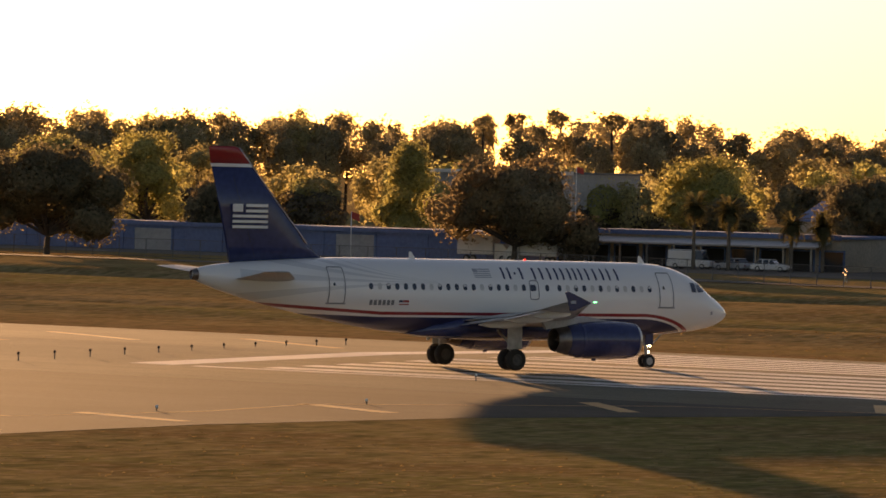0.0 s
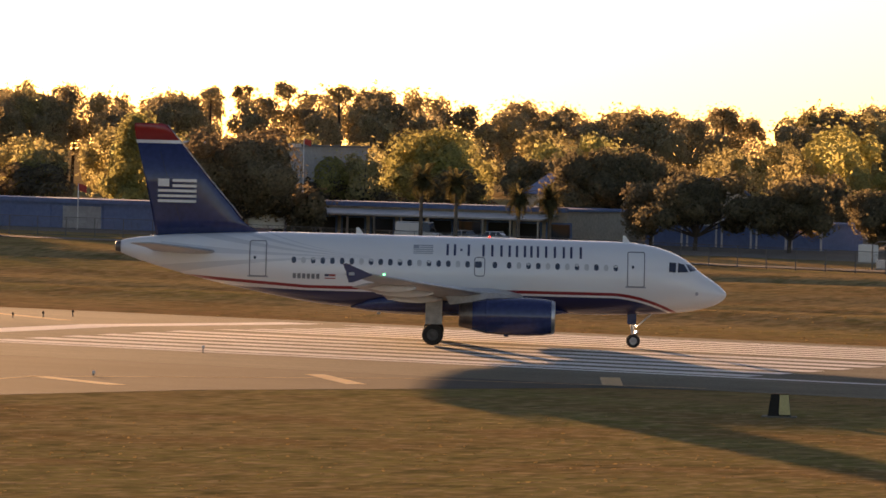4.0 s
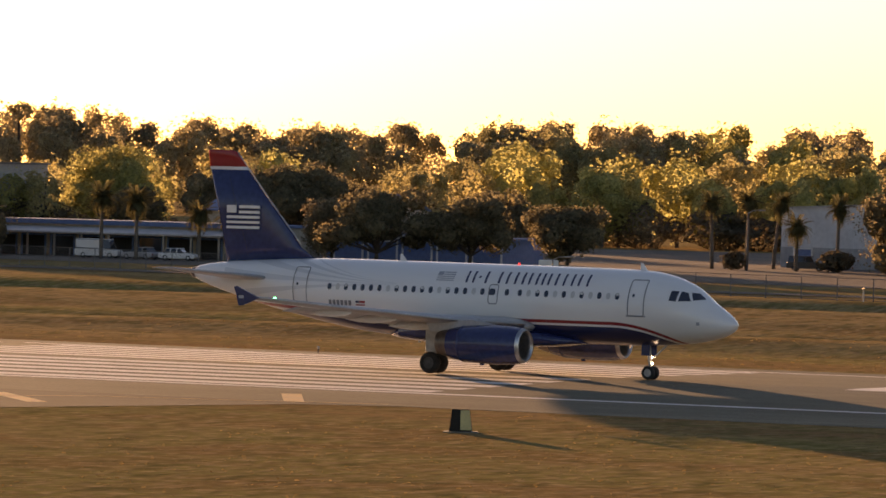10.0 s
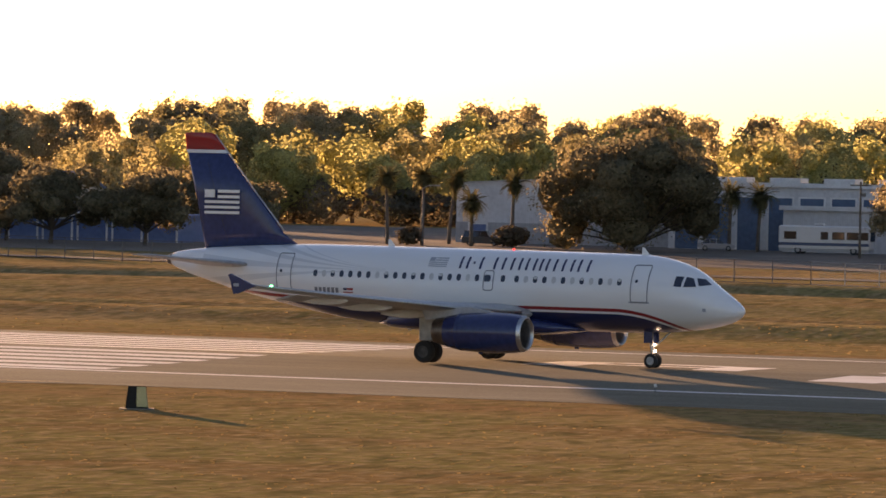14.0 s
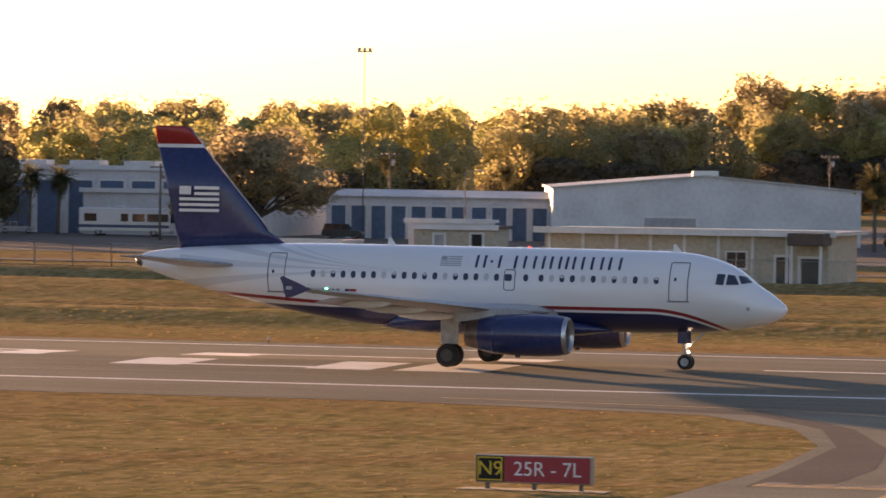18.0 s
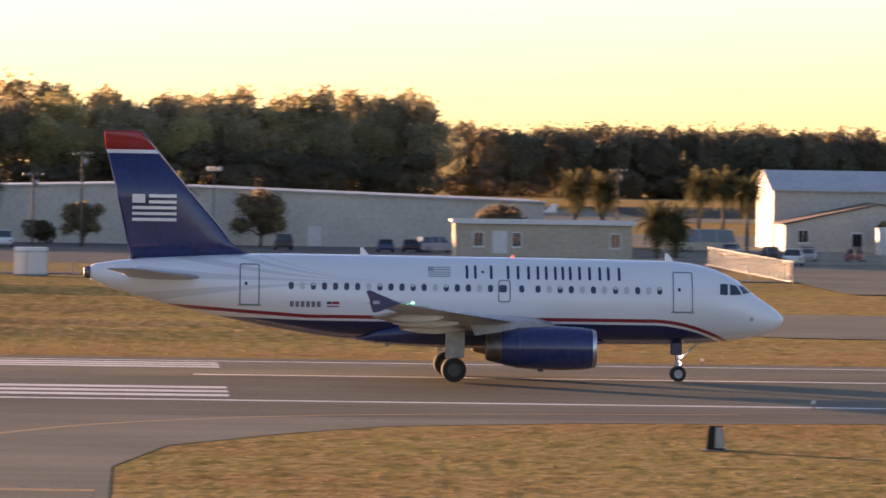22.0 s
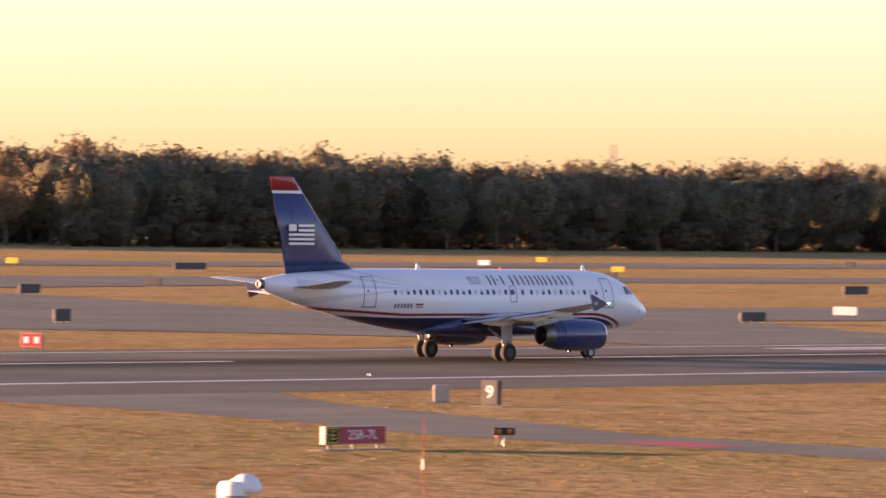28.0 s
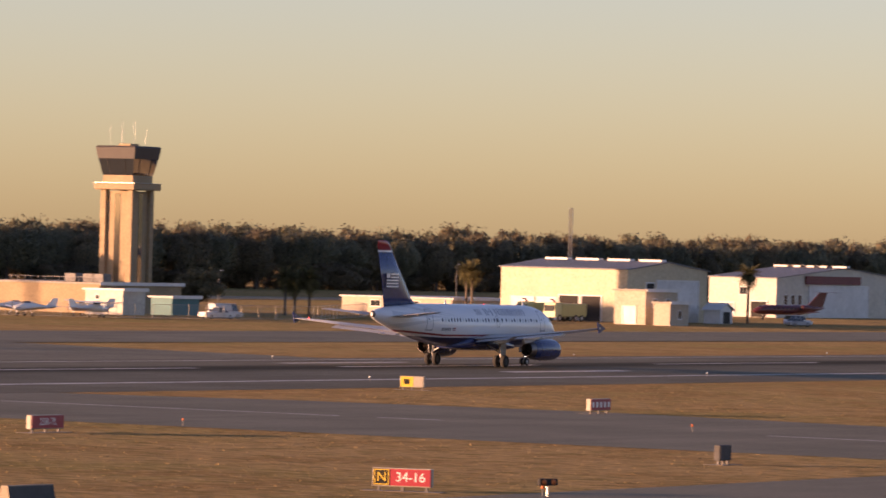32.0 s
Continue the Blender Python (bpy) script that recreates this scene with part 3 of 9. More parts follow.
ribbon("yellow_guide_line", [(310.6, 189), (310.6, 184)], 0.5, WHITE_LINE, EAST)
ribbon("yellow_guide_line", [(309, 159), (308.5, 130)], 0.5, WHITE_LINE, EAST)
for _par, _x0, _x1, _y in ((N9, -39.5, -1.5, 178.0), (N8, 65.3, 102.5, 180.4)):
    for _k in range(2):
        ribbon("hold_line", [(_x0, _y + 0.6 * _k), (_x1, _y + 0.6 * _k)], 0.45, YELLOW_LINE, _par, 0.018)
    _x = _x0
    while _x < _x1 - 1:
        ribbon("hold_dash", [(_x, _y + 1.5), (_x + 0.95, _y + 1.5)], 1.1, BLACK_LINE, _par, 0.018)
        _x += 1.74
for _par, _x0, _x1, _y0, _y1 in ((N9, -31.0, -23.4, 171.2, 175.8), (N9, -19.4, -11.7, 171.2, 175.8), (N8, 75.6, 82.4, 174.2, 178.6), (N8, 87.6, 94.2, 174.0, 178.4)):
    _r = marking("red_hold_panel", [(_x0, _x1, _y0, _y1)], RED_LINE, _par, 0.005, False)
    letters("25R-7L", 1.0, Matrix.Translation(((_x0 + _x1) / 2, (_y0 + _y1) / 2, 0.023)) @ Matrix.Diagonal((2.0, 4.4, 1, 1)), WHITE_LINE, _r, "painted_text", 0.0)
marking("red_hold_panel", [(171.2, 174.6, 172.5, 178.0)], RED_LINE, bpy.data.objects["taxiway_e"], 0.005, False)
_old = bmesh.new()
flat(_old, [(-60, 229.4), (-50, 225.5), (-45.0, 215.5), (-41.8, 203), (-40.4, 188), (-39.6, 177.2), (-37.1, 179.3), (-37.6, 189.5), (-39.7, 202.3), (-43.8, 216.2), (-47.3, 223.6), (-50.5, 229.4)][::-1], 0.016)
mesh_ob("old_shoulder", _old, pavement_mat("old_asphalt", (0.135, 0.118, 0.10), 0.92), N9, "darker old asphalt along the bend")
for _a, _b in (((-143.5, 194), (-136, 191.5)), ((-143, 211), (-135.6, 207)), ((-136.5, 225.7), (-129.8, 218.4)), ((-126.4, 237), (-122.3, 229.6)), ((-143.5, 180), (-136, 178))):
    _d = (Vector(_b) - Vector(_a)) * 0.5
    ribbon("yellow_edge_dash", [_a, _b], 1.0, YELLOW_LINE, WEST)
for _a, _b in (((-209, 279.4), (-196, 270.5)), ((-196.4, 282.7), (-182, 272)), ((-215, 262), (-199, 261.5)), ((-230, 247), (-196, 254))):
    ribbon("chevron_line", [_a, _b], 0.9, YELLOW_LINE, runway)
ribbon("pad_edge_line", [(-420, 187), (-143, 188.4), (-141, 200), (-142.6, 211), (-132, 226), (-118, 231)], 0.3, YELLOW_LINE, WEST)


# ---------------------------------------------------------------- tufts
def turf_tufts():
    """Short upright tufts of dry grass over the turf before the runway and just behind it."""
    rng = np.random.default_rng(31)
    solid = ((-420, -112), (-62, 26), (52, 132), (168, 196), (280, 342))
    out = []
    for y0, y1, count, size in ((128, 160, 26000, 0.13), (160, 229, 60000, 0.15), (293.5, 330, 16000, 0.2)):
        x, y = rng.uniform(-190, 420, count), rng.uniform(y0, y1, count)
        clump = np.sin(x * 0.9 + 2.3 * np.sin(y * 0.35)) * np.sin(y * 0.8 + 1.7 * np.sin(x * 0.21)) + rng.normal(size=count) * 0.8
        keep = clump > -0.2
        if y1 < 240:
            edge = np.clip((y - 196) / 34, 0, 1) ** 2
            for a, b in solid:
                keep &= ~((x > a + 24 * (1 - edge)) & (x < b - 24 * (1 - edge)) | (x > a + 21) & (x < b - 21))
            keep &= ~((x < -112 - 0) & (y > 185))
            for a, b in ((-420, -133.5), (-41.5, -0.5), (64, 103.5), (167, 180), (279, 342)):
                keep &= ~((x > a) & (x < b))
        else:
            for a, b in ((40, 122), (240, 352), (385, 490)):
                keep &= ~((x > a) & (x < b))
        x, y = x[keep], y[keep]
        n = len(x)
        a = rng.uniform(0, np.pi, n)
        w, h = size * (0.5 + rng.random(n)), size * 0.24 * (0.4 + rng.random(n))
        dx, dy = np.cos(a) * w / 2, np.sin(a) * w / 2
        lx, ly = rng.normal(size=n) * h * 0.5, rng.normal(size=n) * h * 0.5
        z = np.array([swale(p, q) for p, q in zip(x, y)]) - 0.01 if y1 > 300 else np.zeros(n) - 0.01
        out.append(np.stack([np.stack([x - dx, y - dy, z], 1), np.stack([x + dx, y + dy, z], 1), np.stack([x + dx * 0.6 + lx, y + dy * 0.6 + ly, z + h], 1), np.stack([x - dx * 0.6 + lx, y - dy * 0.6 + ly, z + h * 0.85], 1)], 1).reshape(-1, 3))
    return np.concatenate(out)

# ---------------------------------------------------------------- foliage
def quads_mesh(name, verts, material, shell=None):
    """A mesh of loose quads from an (n*4, 3) array, with an optional smooth skin (verts, quads) that shares its corners."""
    n = len(verts) // 4
    loops = np.arange(n * 4)
    smooth = np.zeros(n, bool)
    if shell is not None and len(shell[1]):
        loops = np.concatenate([loops, (np.asarray(shell[1]) + len(verts)).ravel()])
        smooth = np.concatenate([smooth, np.ones(len(shell[1]), bool)])
        verts = np.concatenate([verts, shell[0]])
    me = bpy.data.meshes.new(name)
    me.vertices.add(len(verts))
    me.vertices.foreach_set("co", np.ascontiguousarray(verts, np.float32).ravel())
    me.loops.add(len(loops))
    me.loops.foreach_set("vertex_index", loops.astype(np.int32))
    k = len(loops) // 4
    me.polygons.add(k)
    me.polygons.foreach_set("loop_start", (np.arange(k) * 4).astype(np.int32))
    me.polygons.foreach_set("loop_total", np.full(k, 4, np.int32))
    me.polygons.foreach_set("use_smooth", smooth)
    for mm in material:
        me.materials.append(mm)
    me.update(calc_edges=True)
    return me


def leaf_cloud(rng, clumps, n, size, shell=1.0, loose=0.6, fuzz=0.09):
    """n leaf sprays over ellipsoid clumps ((x, y, z), (rx, ry, rz)), most of them lying along their clump's outside."""
    vol = np.array([r[0] * r[1] + r[1] * r[2] for _, r in clumps])
    pick = rng.choice(len(clumps), n, p=vol / vol.sum())
    c = np.array([q[0] for q in clumps])[pick]
    r = np.array([q[1] for q in clumps])[pick]
    d = rng.normal(size=(n, 3))
    d /= np.linalg.norm(d, axis=1)[:, None]
    rad = shell + fuzz * np.clip(rng.normal(size=n), -2.0, 1.2)
    p = c + d * r * rad[:, None]
    out = d / r * r.mean(axis=1)[:, None] + rng.normal(size=(n, 3)) * loose
    a = np.cross(out, rng.normal(size=(n, 3)))
    a /= np.linalg.norm(a, axis=1)[:, None]
    b = np.cross(out, a)
    b /= np.linalg.norm(b, axis=1)[:, None]
    s = size * (0.5 + 0.9 * rng.random(n))[:, None]
    q = np.stack([p - a * s * 0.5, p + b * s * 0.34, p + a * s * 0.5, p - b * s * 0.34], 1)
    return q.reshape(-1, 3)


def clump_cores(rng, clumps, fill=0.9, nu=10, nv=6, rough=0.10, lumps=0.16):
    """The dense mass of each clump: an uneven closed skin, as (verts, quads)."""
    vs, fs, base = [], [], 0
    u = np.arange(nu) * 2 * np.pi / nu
    v = np.linspace(-1.45, 1.45, nv)
    i, j = np.meshgrid(np.arange(nv - 1), np.arange(nu), indexing="ij")
    quad = np.stack([i * nu + j, i * nu + (j + 1) % nu, (i + 1) * nu + (j + 1) % nu, (i + 1) * nu + j], 2).reshape(-1, 4)
    for c, r in clumps:
        uu = u[None, :] + rng.random() * 6.28
        k = 1 + rough * rng.normal(size=(nv, nu))
        for w in range(4):
            k = k + lumps * 0.6 * np.cos((w + 1) * uu + rng.random() * 6.28) * np.cos((w + 1.5) * v[:, None] + rng.random() * 6.28)
        k = fill * k
        p = np.stack([c[0] + r[0] * k * np.cos(v)[:, None] * np.cos(uu), c[1] + r[1] * k * np.cos(v)[:, None] * np.sin(uu), c[2] + r[2] * k * np.sin(v)[:, None]], 2)
        vs.append(p.reshape(-1, 3))
        fs.append(quad + base)
        base += nu * nv
    return np.concatenate(vs), np.concatenate(fs)


def limb(p, q, r0, r1, k=6):
    """A tapered bar as (verts, quads)."""
    p, q = np.array(p, float), np.array(q, float)
    d = (q - p) / np.linalg.norm(q - p)
    u = np.cross(d, [0.3, 0.9, 0.1])
    u /= np.linalg.norm(u)
    w = np.cross(u, d)
    a = np.arange(k) * 2 * np.pi / k
    ring = np.cos(a)[:, None] * u + np.sin(a)[:, None] * w
    v = np.concatenate([p + ring * r0, q + ring * r1])
    f = [(i, (i + 1) % k, k + (i + 1) % k, k + i) for i in range(k)]
    return v, np.array(f)


def joined(limbs):
    vs, fs, n = [], [], 0
    for v, f in limbs:
        vs.append(v)
        fs.append(f + n)
        n += len(v)
    return np.concatenate(vs), np.concatenate(fs)


def crown_clumps(rng, kind):
    """The crown of a tree of height 1 as one large mass with lobes on it, and its limbs."""
    mid, rx, rz, lobes, size = {"pine": (0.62, 0.21, 0.35, 7, 0.40), "grey": (0.58, 0.23, 0.39, 6, 0.36), "brown": (0.54, 0.25, 0.43, 5, 0.34), "lean": (0.86, 0.08, 0.09, 4, 0.55),
                                "shrub": (0.42, 0.75, 0.50, 4, 0.45)}.get(kind, (0.52, 0.28, 0.44, 6, 0.40))
    limbs = [limb((0, 0, 0), (rng.normal() * 0.02, rng.normal() * 0.02, mid + rz * 0.5), 0.016, 0.006)]
    cl = [((0, 0, mid), (rx * (0.9 + 0.2 * rng.random()), rx * (0.9 + 0.2 * rng.random()), rz))]
    for i in range(lobes):
        a, e = 2.4 * i + rng.random(), rng.random() * 1.35 - 0.25
        c = (math.cos(a) * math.cos(e) * rx * 0.85, math.sin(a) * math.cos(e) * rx * 0.85, mid + math.sin(e) * rz * 0.85)
        q = size * (0.75 + 0.5 * rng.random())
        cl.append((c, (rx * q, rx * q, rz * q * 0.8)))
        limbs.append(limb((0, 0, mid - rz * 0.6), c, 0.006, 0.003, 4))
    return cl, joined(limbs)


BARK = mat("bark", (0.10, 0.075, 0.055), 0.9, other=(0.06, 0.045, 0.035), scale=3, amount=0.8)
# most base colours are lifted above real leaves, standing in for distance haze
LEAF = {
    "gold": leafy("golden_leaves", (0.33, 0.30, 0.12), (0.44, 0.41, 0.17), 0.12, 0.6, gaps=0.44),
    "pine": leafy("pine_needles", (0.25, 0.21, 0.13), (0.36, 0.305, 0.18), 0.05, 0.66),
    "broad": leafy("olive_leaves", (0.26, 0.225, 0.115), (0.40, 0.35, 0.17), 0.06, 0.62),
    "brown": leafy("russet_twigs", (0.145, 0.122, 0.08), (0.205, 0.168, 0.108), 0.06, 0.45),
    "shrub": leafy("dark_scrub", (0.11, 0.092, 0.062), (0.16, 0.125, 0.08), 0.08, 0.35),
    # darker, greyer copy of the pine needles, with the far woods' shade in it
    "grey": leafy("shade_grey_needles", (0.15, 0.142, 0.095), (0.215, 0.2, 0.13), 0.05, 0.5),
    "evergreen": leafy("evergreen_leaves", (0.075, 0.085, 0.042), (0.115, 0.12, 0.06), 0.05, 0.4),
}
_rng = np.random.default_rng(7)
PROTO = {}
for _k, _n, _s in (("pine", 460, 0.040), ("lean", 160, 0.032), ("broad", 460, 0.042), ("gold", 480, 0.040), ("grey", 300, 0.044), ("evergreen", 300, 0.044), ("brown", 300, 0.042), ("shrub", 120, 0.16)):
    PROTO[_k] = []
    for _i in range(6):
        _c, _l = crown_clumps(_rng, _k)
        PROTO[_k].append((leaf_cloud(_rng, _c, _n, _s), joined((clump_cores(_rng, _c[:1], 0.8, 12, 7, 0.06), clump_cores(_rng, _c[1:], 0.78, 7, 5, 0.07))), _l))


def planted(rng, kind, x, y, h, w=1.0):
    leaves, (cv, cf), (lv, lf) = PROTO[kind][rng.integers(6)]
    a = rng.random() * 6.28
    rot = np.array([[math.cos(a), -math.sin(a), 0], [math.sin(a), math.cos(a), 0], [0, 0, 1]])
    sc = np.array([h * w, h * w, h])
    at = np.array([x, y, -0.1])
    return leaves @ rot.T * sc + at, (cv @ rot.T * sc + at, cf), (lv @ rot.T * sc + at, lf)


# stretches of far woodland: bearing from, to; range of the front; height of the crowns; mix of kinds; how it is planted.
# A wall runs straight from west to east: its range is the y of its front, its height is over eye level, in metres per kilometre.
WOODS = [
    (-41.0, -33.0, 1250, 24.0, "pine pine broad pine", "ridge"),
    (-33.0, -29.5, 1250, 24.6, "pine pine pine lean pine pine", "ridge"),
    (-29.5, -26.3, 1250, 22.6, "pine pine pine lean pine", "ridge"),
    (-26.3, -23.6, 1250, 24.2, "pine pine broad", "ridge"),
    (-23.6, -20.0, 1250, 22.4, "pine pine gold", "ridge"),
    (-20.0, -15.4, 1250, 22.4, "pine gold broad", "ridge"),
    (-41.0, -33.5, 830, 13.2, "broad broad gold", "belt"),
    (-33.5, -29.0, 830, 13.2, "broad broad gold broad", "belt"),
    (-29.0, -26.0, 830, 14.2, "gold broad broad", "belt"),
    (-26.0, -20.5, 830, 15.8, "gold gold broad", "belt"),
    (-20.5, -15.4, 840, 17.0, "gold gold broad", "belt"),
    (-15.4, -12.6, 920, 20.4, "gold broad pine", "stand"),
    (-12.6, -9.8, 1000, 25.0, "pine broad gold", "stand"),
    (-9.8, -3.9, 1180, 24.6, "pine gold broad", "stand"),
    (-4.6, -2.0, 1190, 22.4, "pine broad", "stand"),
    (-2.3, 3.2, 1200, 25.4, "pine pine pine broad", "stand"),
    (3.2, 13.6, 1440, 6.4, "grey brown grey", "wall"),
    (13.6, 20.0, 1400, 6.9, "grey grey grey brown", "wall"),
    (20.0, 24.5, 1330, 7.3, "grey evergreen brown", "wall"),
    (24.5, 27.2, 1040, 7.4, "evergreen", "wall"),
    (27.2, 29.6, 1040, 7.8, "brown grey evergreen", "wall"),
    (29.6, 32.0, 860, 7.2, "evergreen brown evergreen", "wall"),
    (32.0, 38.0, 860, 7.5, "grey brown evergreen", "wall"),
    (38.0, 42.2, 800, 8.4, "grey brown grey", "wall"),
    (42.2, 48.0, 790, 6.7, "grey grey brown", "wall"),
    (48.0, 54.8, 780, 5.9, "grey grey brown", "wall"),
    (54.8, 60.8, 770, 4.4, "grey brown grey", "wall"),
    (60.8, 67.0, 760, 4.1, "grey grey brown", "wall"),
]
# rows of a planting: metres behind its front, share of the height, step along it
PLANTING = {"wall": ((3, 0.88, 7.0), (14, 0.96, 7.0), (32, 1.0, 7.5)), "ridge": ((4, 0.76, 10.0), (18, 0.92, 9.0), (38, 1.0, 8.5)), "belt": ((0, 0.80, 9.0), (22, 1.0, 10.0)), "stand": ((6, 0.74, 7.5), (20, 0.9, 6.8), (40, 1.0, 6.8))}


def far_woods():
    rng = np.random.default_rng(11)
    leaves = {k: [] for k in ("pine", "broad", "gold", "grey", "evergreen", "brown", "shrub")}
    cores = {k: [] for k in leaves}
    wood = []

    def put(kind, x, y, h, w=1.0):
        q, c, l = planted(rng, kind, x, y, h, w)
        kind = "pine" if kind == "lean" else kind
        leaves[kind].append(q)
        cores[kind].append(c)
        wood.append(l)

    for a0, a1, r, h, kinds, how in WOODS:
        kinds = kinds.split()
        straight = how == "wall"
        t0, t1 = math.tan(radians(a0)), math.tan(radians(a1))
        span = (t1 - t0) * r if straight else radians(a1 - a0) * r

        def spot(along, back):
            """A place on the stretch, and the height of its crowns there."""
            if straight:
                x, y = t0 * r + along, r + back
                return x, y, EYE_Z + h * 0.001 * math.hypot(x, y)
            a, d = radians(a0) + along / r, r + back
            return d * math.sin(a), d * math.cos(a), h

        for row, (back, hh, step) in enumerate(PLANTING[how]):
            for i in range(int(span / step)):
                x, y, top = spot((i + rng.random()) * step, back + rng.normal() * (2 if straight else 4))
                k = kinds[rng.integers(len(kinds))]
                wob = 1 + (0.11 if how == "belt" else 0.10) * noise.noise((x * 0.06, 3.1, 0)) + (0.07 if how == "belt" else 0.04) * rng.normal()
                if row == 2 and how == "stand" and k in ("broad", "gold") and rng.random() < 0.4:
                    k = "pine"
                put(k, x, y, top * hh * wob * (1.07 if k == "lean" else 1.0), 1.1 + 0.35 * rng.random())
        if how != "ridge":
            for i in range(int(span / 7.0)):
                x, y, top = spot((i + rng.random()) * 7.0, rng.random() * 10 - 2)
                put("shrub", x, y, top * (0.26 + 0.2 * rng.random() if straight else 0.32 + 0.26 * rng.random()), 0.8 + 0.5 * rng.random())
            if straight:
                # a second line of scrub deep in the stand closes the view between the trunks
                for i in range(int(span / 9.0)):
                    x, y, top = spot((i + rng.random()) * 9.0, 46 + rng.random() * 8)
                    put("shrub", x, y, top * (0.45 + 0.12 * rng.random()), 0.95 + 0.3 * rng.random())
    names = {"pine": "dark pine woodland along the airfield boundary", "broad": "olive and golden broadleaf woodland behind the field",
             "grey": "tall grey-green pine stand across the field, shade put into its colour", "evergreen": "dark evergreen trees among the far pines", "gold": "sunlit golden crowns in front of the woods", "brown": "leafless russet trees among the far pines", "shrub": "dense dark scrub at the foot of the woods"}
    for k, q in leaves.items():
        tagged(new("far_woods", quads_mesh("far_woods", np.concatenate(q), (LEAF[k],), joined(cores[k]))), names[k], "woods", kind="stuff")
    v, f = joined(wood)
    tagged(new("far_trunks", quads_mesh("far_trunks", v[f.ravel()], (BARK,))), "dark trunks and limbs of the far woods", "tree trunks", kind="stuff")


far_woods()
tagged(new("grass", quads_mesh("grass", turf_tufts(), (leafy("dry_grass", (0.22, 0.155, 0.066), (0.32, 0.215, 0.092), 0.3, 0.2, gaps=0),))), "short dry straw-coloured grass tufts beside the runway", "grass", kind="stuff")

# ---------------------------------------------------------------- the airliner
# Own space: origin on the ground between the main gear, x forward, y to its left.
# body stations: x, top z, bottom z, half width
BODY = [(-17.62, 5.16, 4.66, 0.20), (-17.2, 5.33, 4.46, 0.40), (-16.35, 5.47, 4.15, 0.62), (-15.0, 5.62, 3.77, 0.90), (-13.6, 5.71, 3.40, 1.15), (-12.2, 5.79, 3.08, 1.38),
        (-10.8, 5.86, 2.78, 1.58), (-9.4, 5.92, 2.50, 1.74), (-8.1, 5.94, 2.27, 1.85), (-6.7, 5.94, 2.05, 1.93), (-5.3, 5.94, 1.90, 1.97), (-3.0, 5.93, 1.80, 1.975), (0, 5.92, 1.80, 1.975),
        (4.0, 5.91, 1.79, 1.975), (7.0, 5.89, 1.78, 1.975), (9.5, 5.87, 1.78, 1.975), (10.8, 5.84, 1.82, 1.96), (11.6, 5.76, 1.86, 1.92), (12.3, 5.62, 1.90, 1.86), (12.9, 5.44, 1.95, 1.77), (13.4, 5.24, 2.00, 1.67),
        (13.9, 4.97, 2.06, 1.54), (14.3, 4.66, 2.12, 1.41), (14.7, 4.33, 2.20, 1.26), (15.1, 4.06, 2.30, 1.09), (15.5, 3.80, 2.43, 0.90), (15.8, 3.58, 2.57, 0.70), (16.05, 3.36, 2.75, 0.46), (16.18, 3.22, 2.91, 0.24), (16.23, 3.10, 3.03, 0.07)]


def body_at(x):
    for a, b in zip(BODY, BODY[1:]):
        if a[0] <= x <= b[0]:
            f = (x - a[0]) / (b[0] - a[0])
            return [a[i] + f * (b[i] - a[i]) for i in (1, 2, 3)]
    return BODY[-1][1:]


def body_side(x, z, out=0.0):
    """The y of the body's right skin at x, z (negative), pushed out by some."""
    t, b, w = body_at(x)
    c, r = (t + b) / 2, (t - b) / 2
    s = max(0.0, 1 - ((z - c) / r) ** 2)
    return -(w * math.sqrt(s) + out)


def skin_sheet(bm, quad, side=-1, out=0.03, n=6):
    """A patch over four corners in x, z, that follows the body's curve."""
    grid = []
    for i in range(n + 1):
        row = []
        for j in range(n + 1):
            u, v = i / n, j / n
            x, z = (quad[0][k] * (1 - u) * (1 - v) + quad[1][k] * u * (1 - v) + quad[2][k] * u * v + quad[3][k] * (1 - u) * v for k in (0, 1))
            row.append(bm.verts.new((x, side * -body_side(x, z, out), z)))
        grid.append(row)
    for a, b in zip(grid, grid[1:]):
        for j in range(n):
            f = (a[j], b[j], b[j + 1], a[j + 1])
            bm.faces.new(f if side < 0 else f[::-1])


def skin_patch(bm, outline, side=-1, out=0.012, thick=0.0):
    """A patch that lies on the body's skin, outlined in x, z."""
    vs = [bm.verts.new((x, side * -body_side(x, z, out), z)) for x, z in outline]
    f = bm.faces.new(vs if side < 0 else vs[::-1])
    return f


def rounded(x0, x1, z0, z1, r, n=4):
    pts = []
    for cx, cz, a0 in ((x1 - r, z1 - r, 0), (x0 + r, z1 - r, 90), (x0 + r, z0 + r, 180), (x1 - r, z0 + r, 270)):
        for k in range(n + 1):
            a = radians(a0 + 90 * k / n)
            pts.append((cx + r * math.cos(a), cz + r * math.sin(a)))
    return pts


def closer(pts, n=10):
    """The same outline with more points on its straight runs."""
    out = []
    for i, p in enumerate(pts):
        q = pts[(i + 1) % len(pts)]
        k = n if i % 5 == 4 else 1
        out += [(p[0] + (q[0] - p[0]) * j / k, p[1] + (q[1] - p[1]) * j / k) for j in range(k)]
    return out


def frame_patch(bm, x0, x1, z0, z1, r, w, side, out=0.014):
    """A narrow outline on the skin, such as the seam round a door."""
    a, b = (closer(p) for p in (rounded(x0, x1, z0, z1, r), rounded(x0 + w, x1 - w, z0 + w, z1 - w, max(0.02, r - w))))
    va = [bm.verts.new((x, side * -body_side(x, z, out), z)) for x, z in a]
    vb = [bm.verts.new((x, side * -body_side(x, z, out), z)) for x, z in b]
    n = len(va)
    for i in range(n):
        j = (i + 1) % n
        bm.faces.new((va[i], va[j], vb[j], vb[i]))


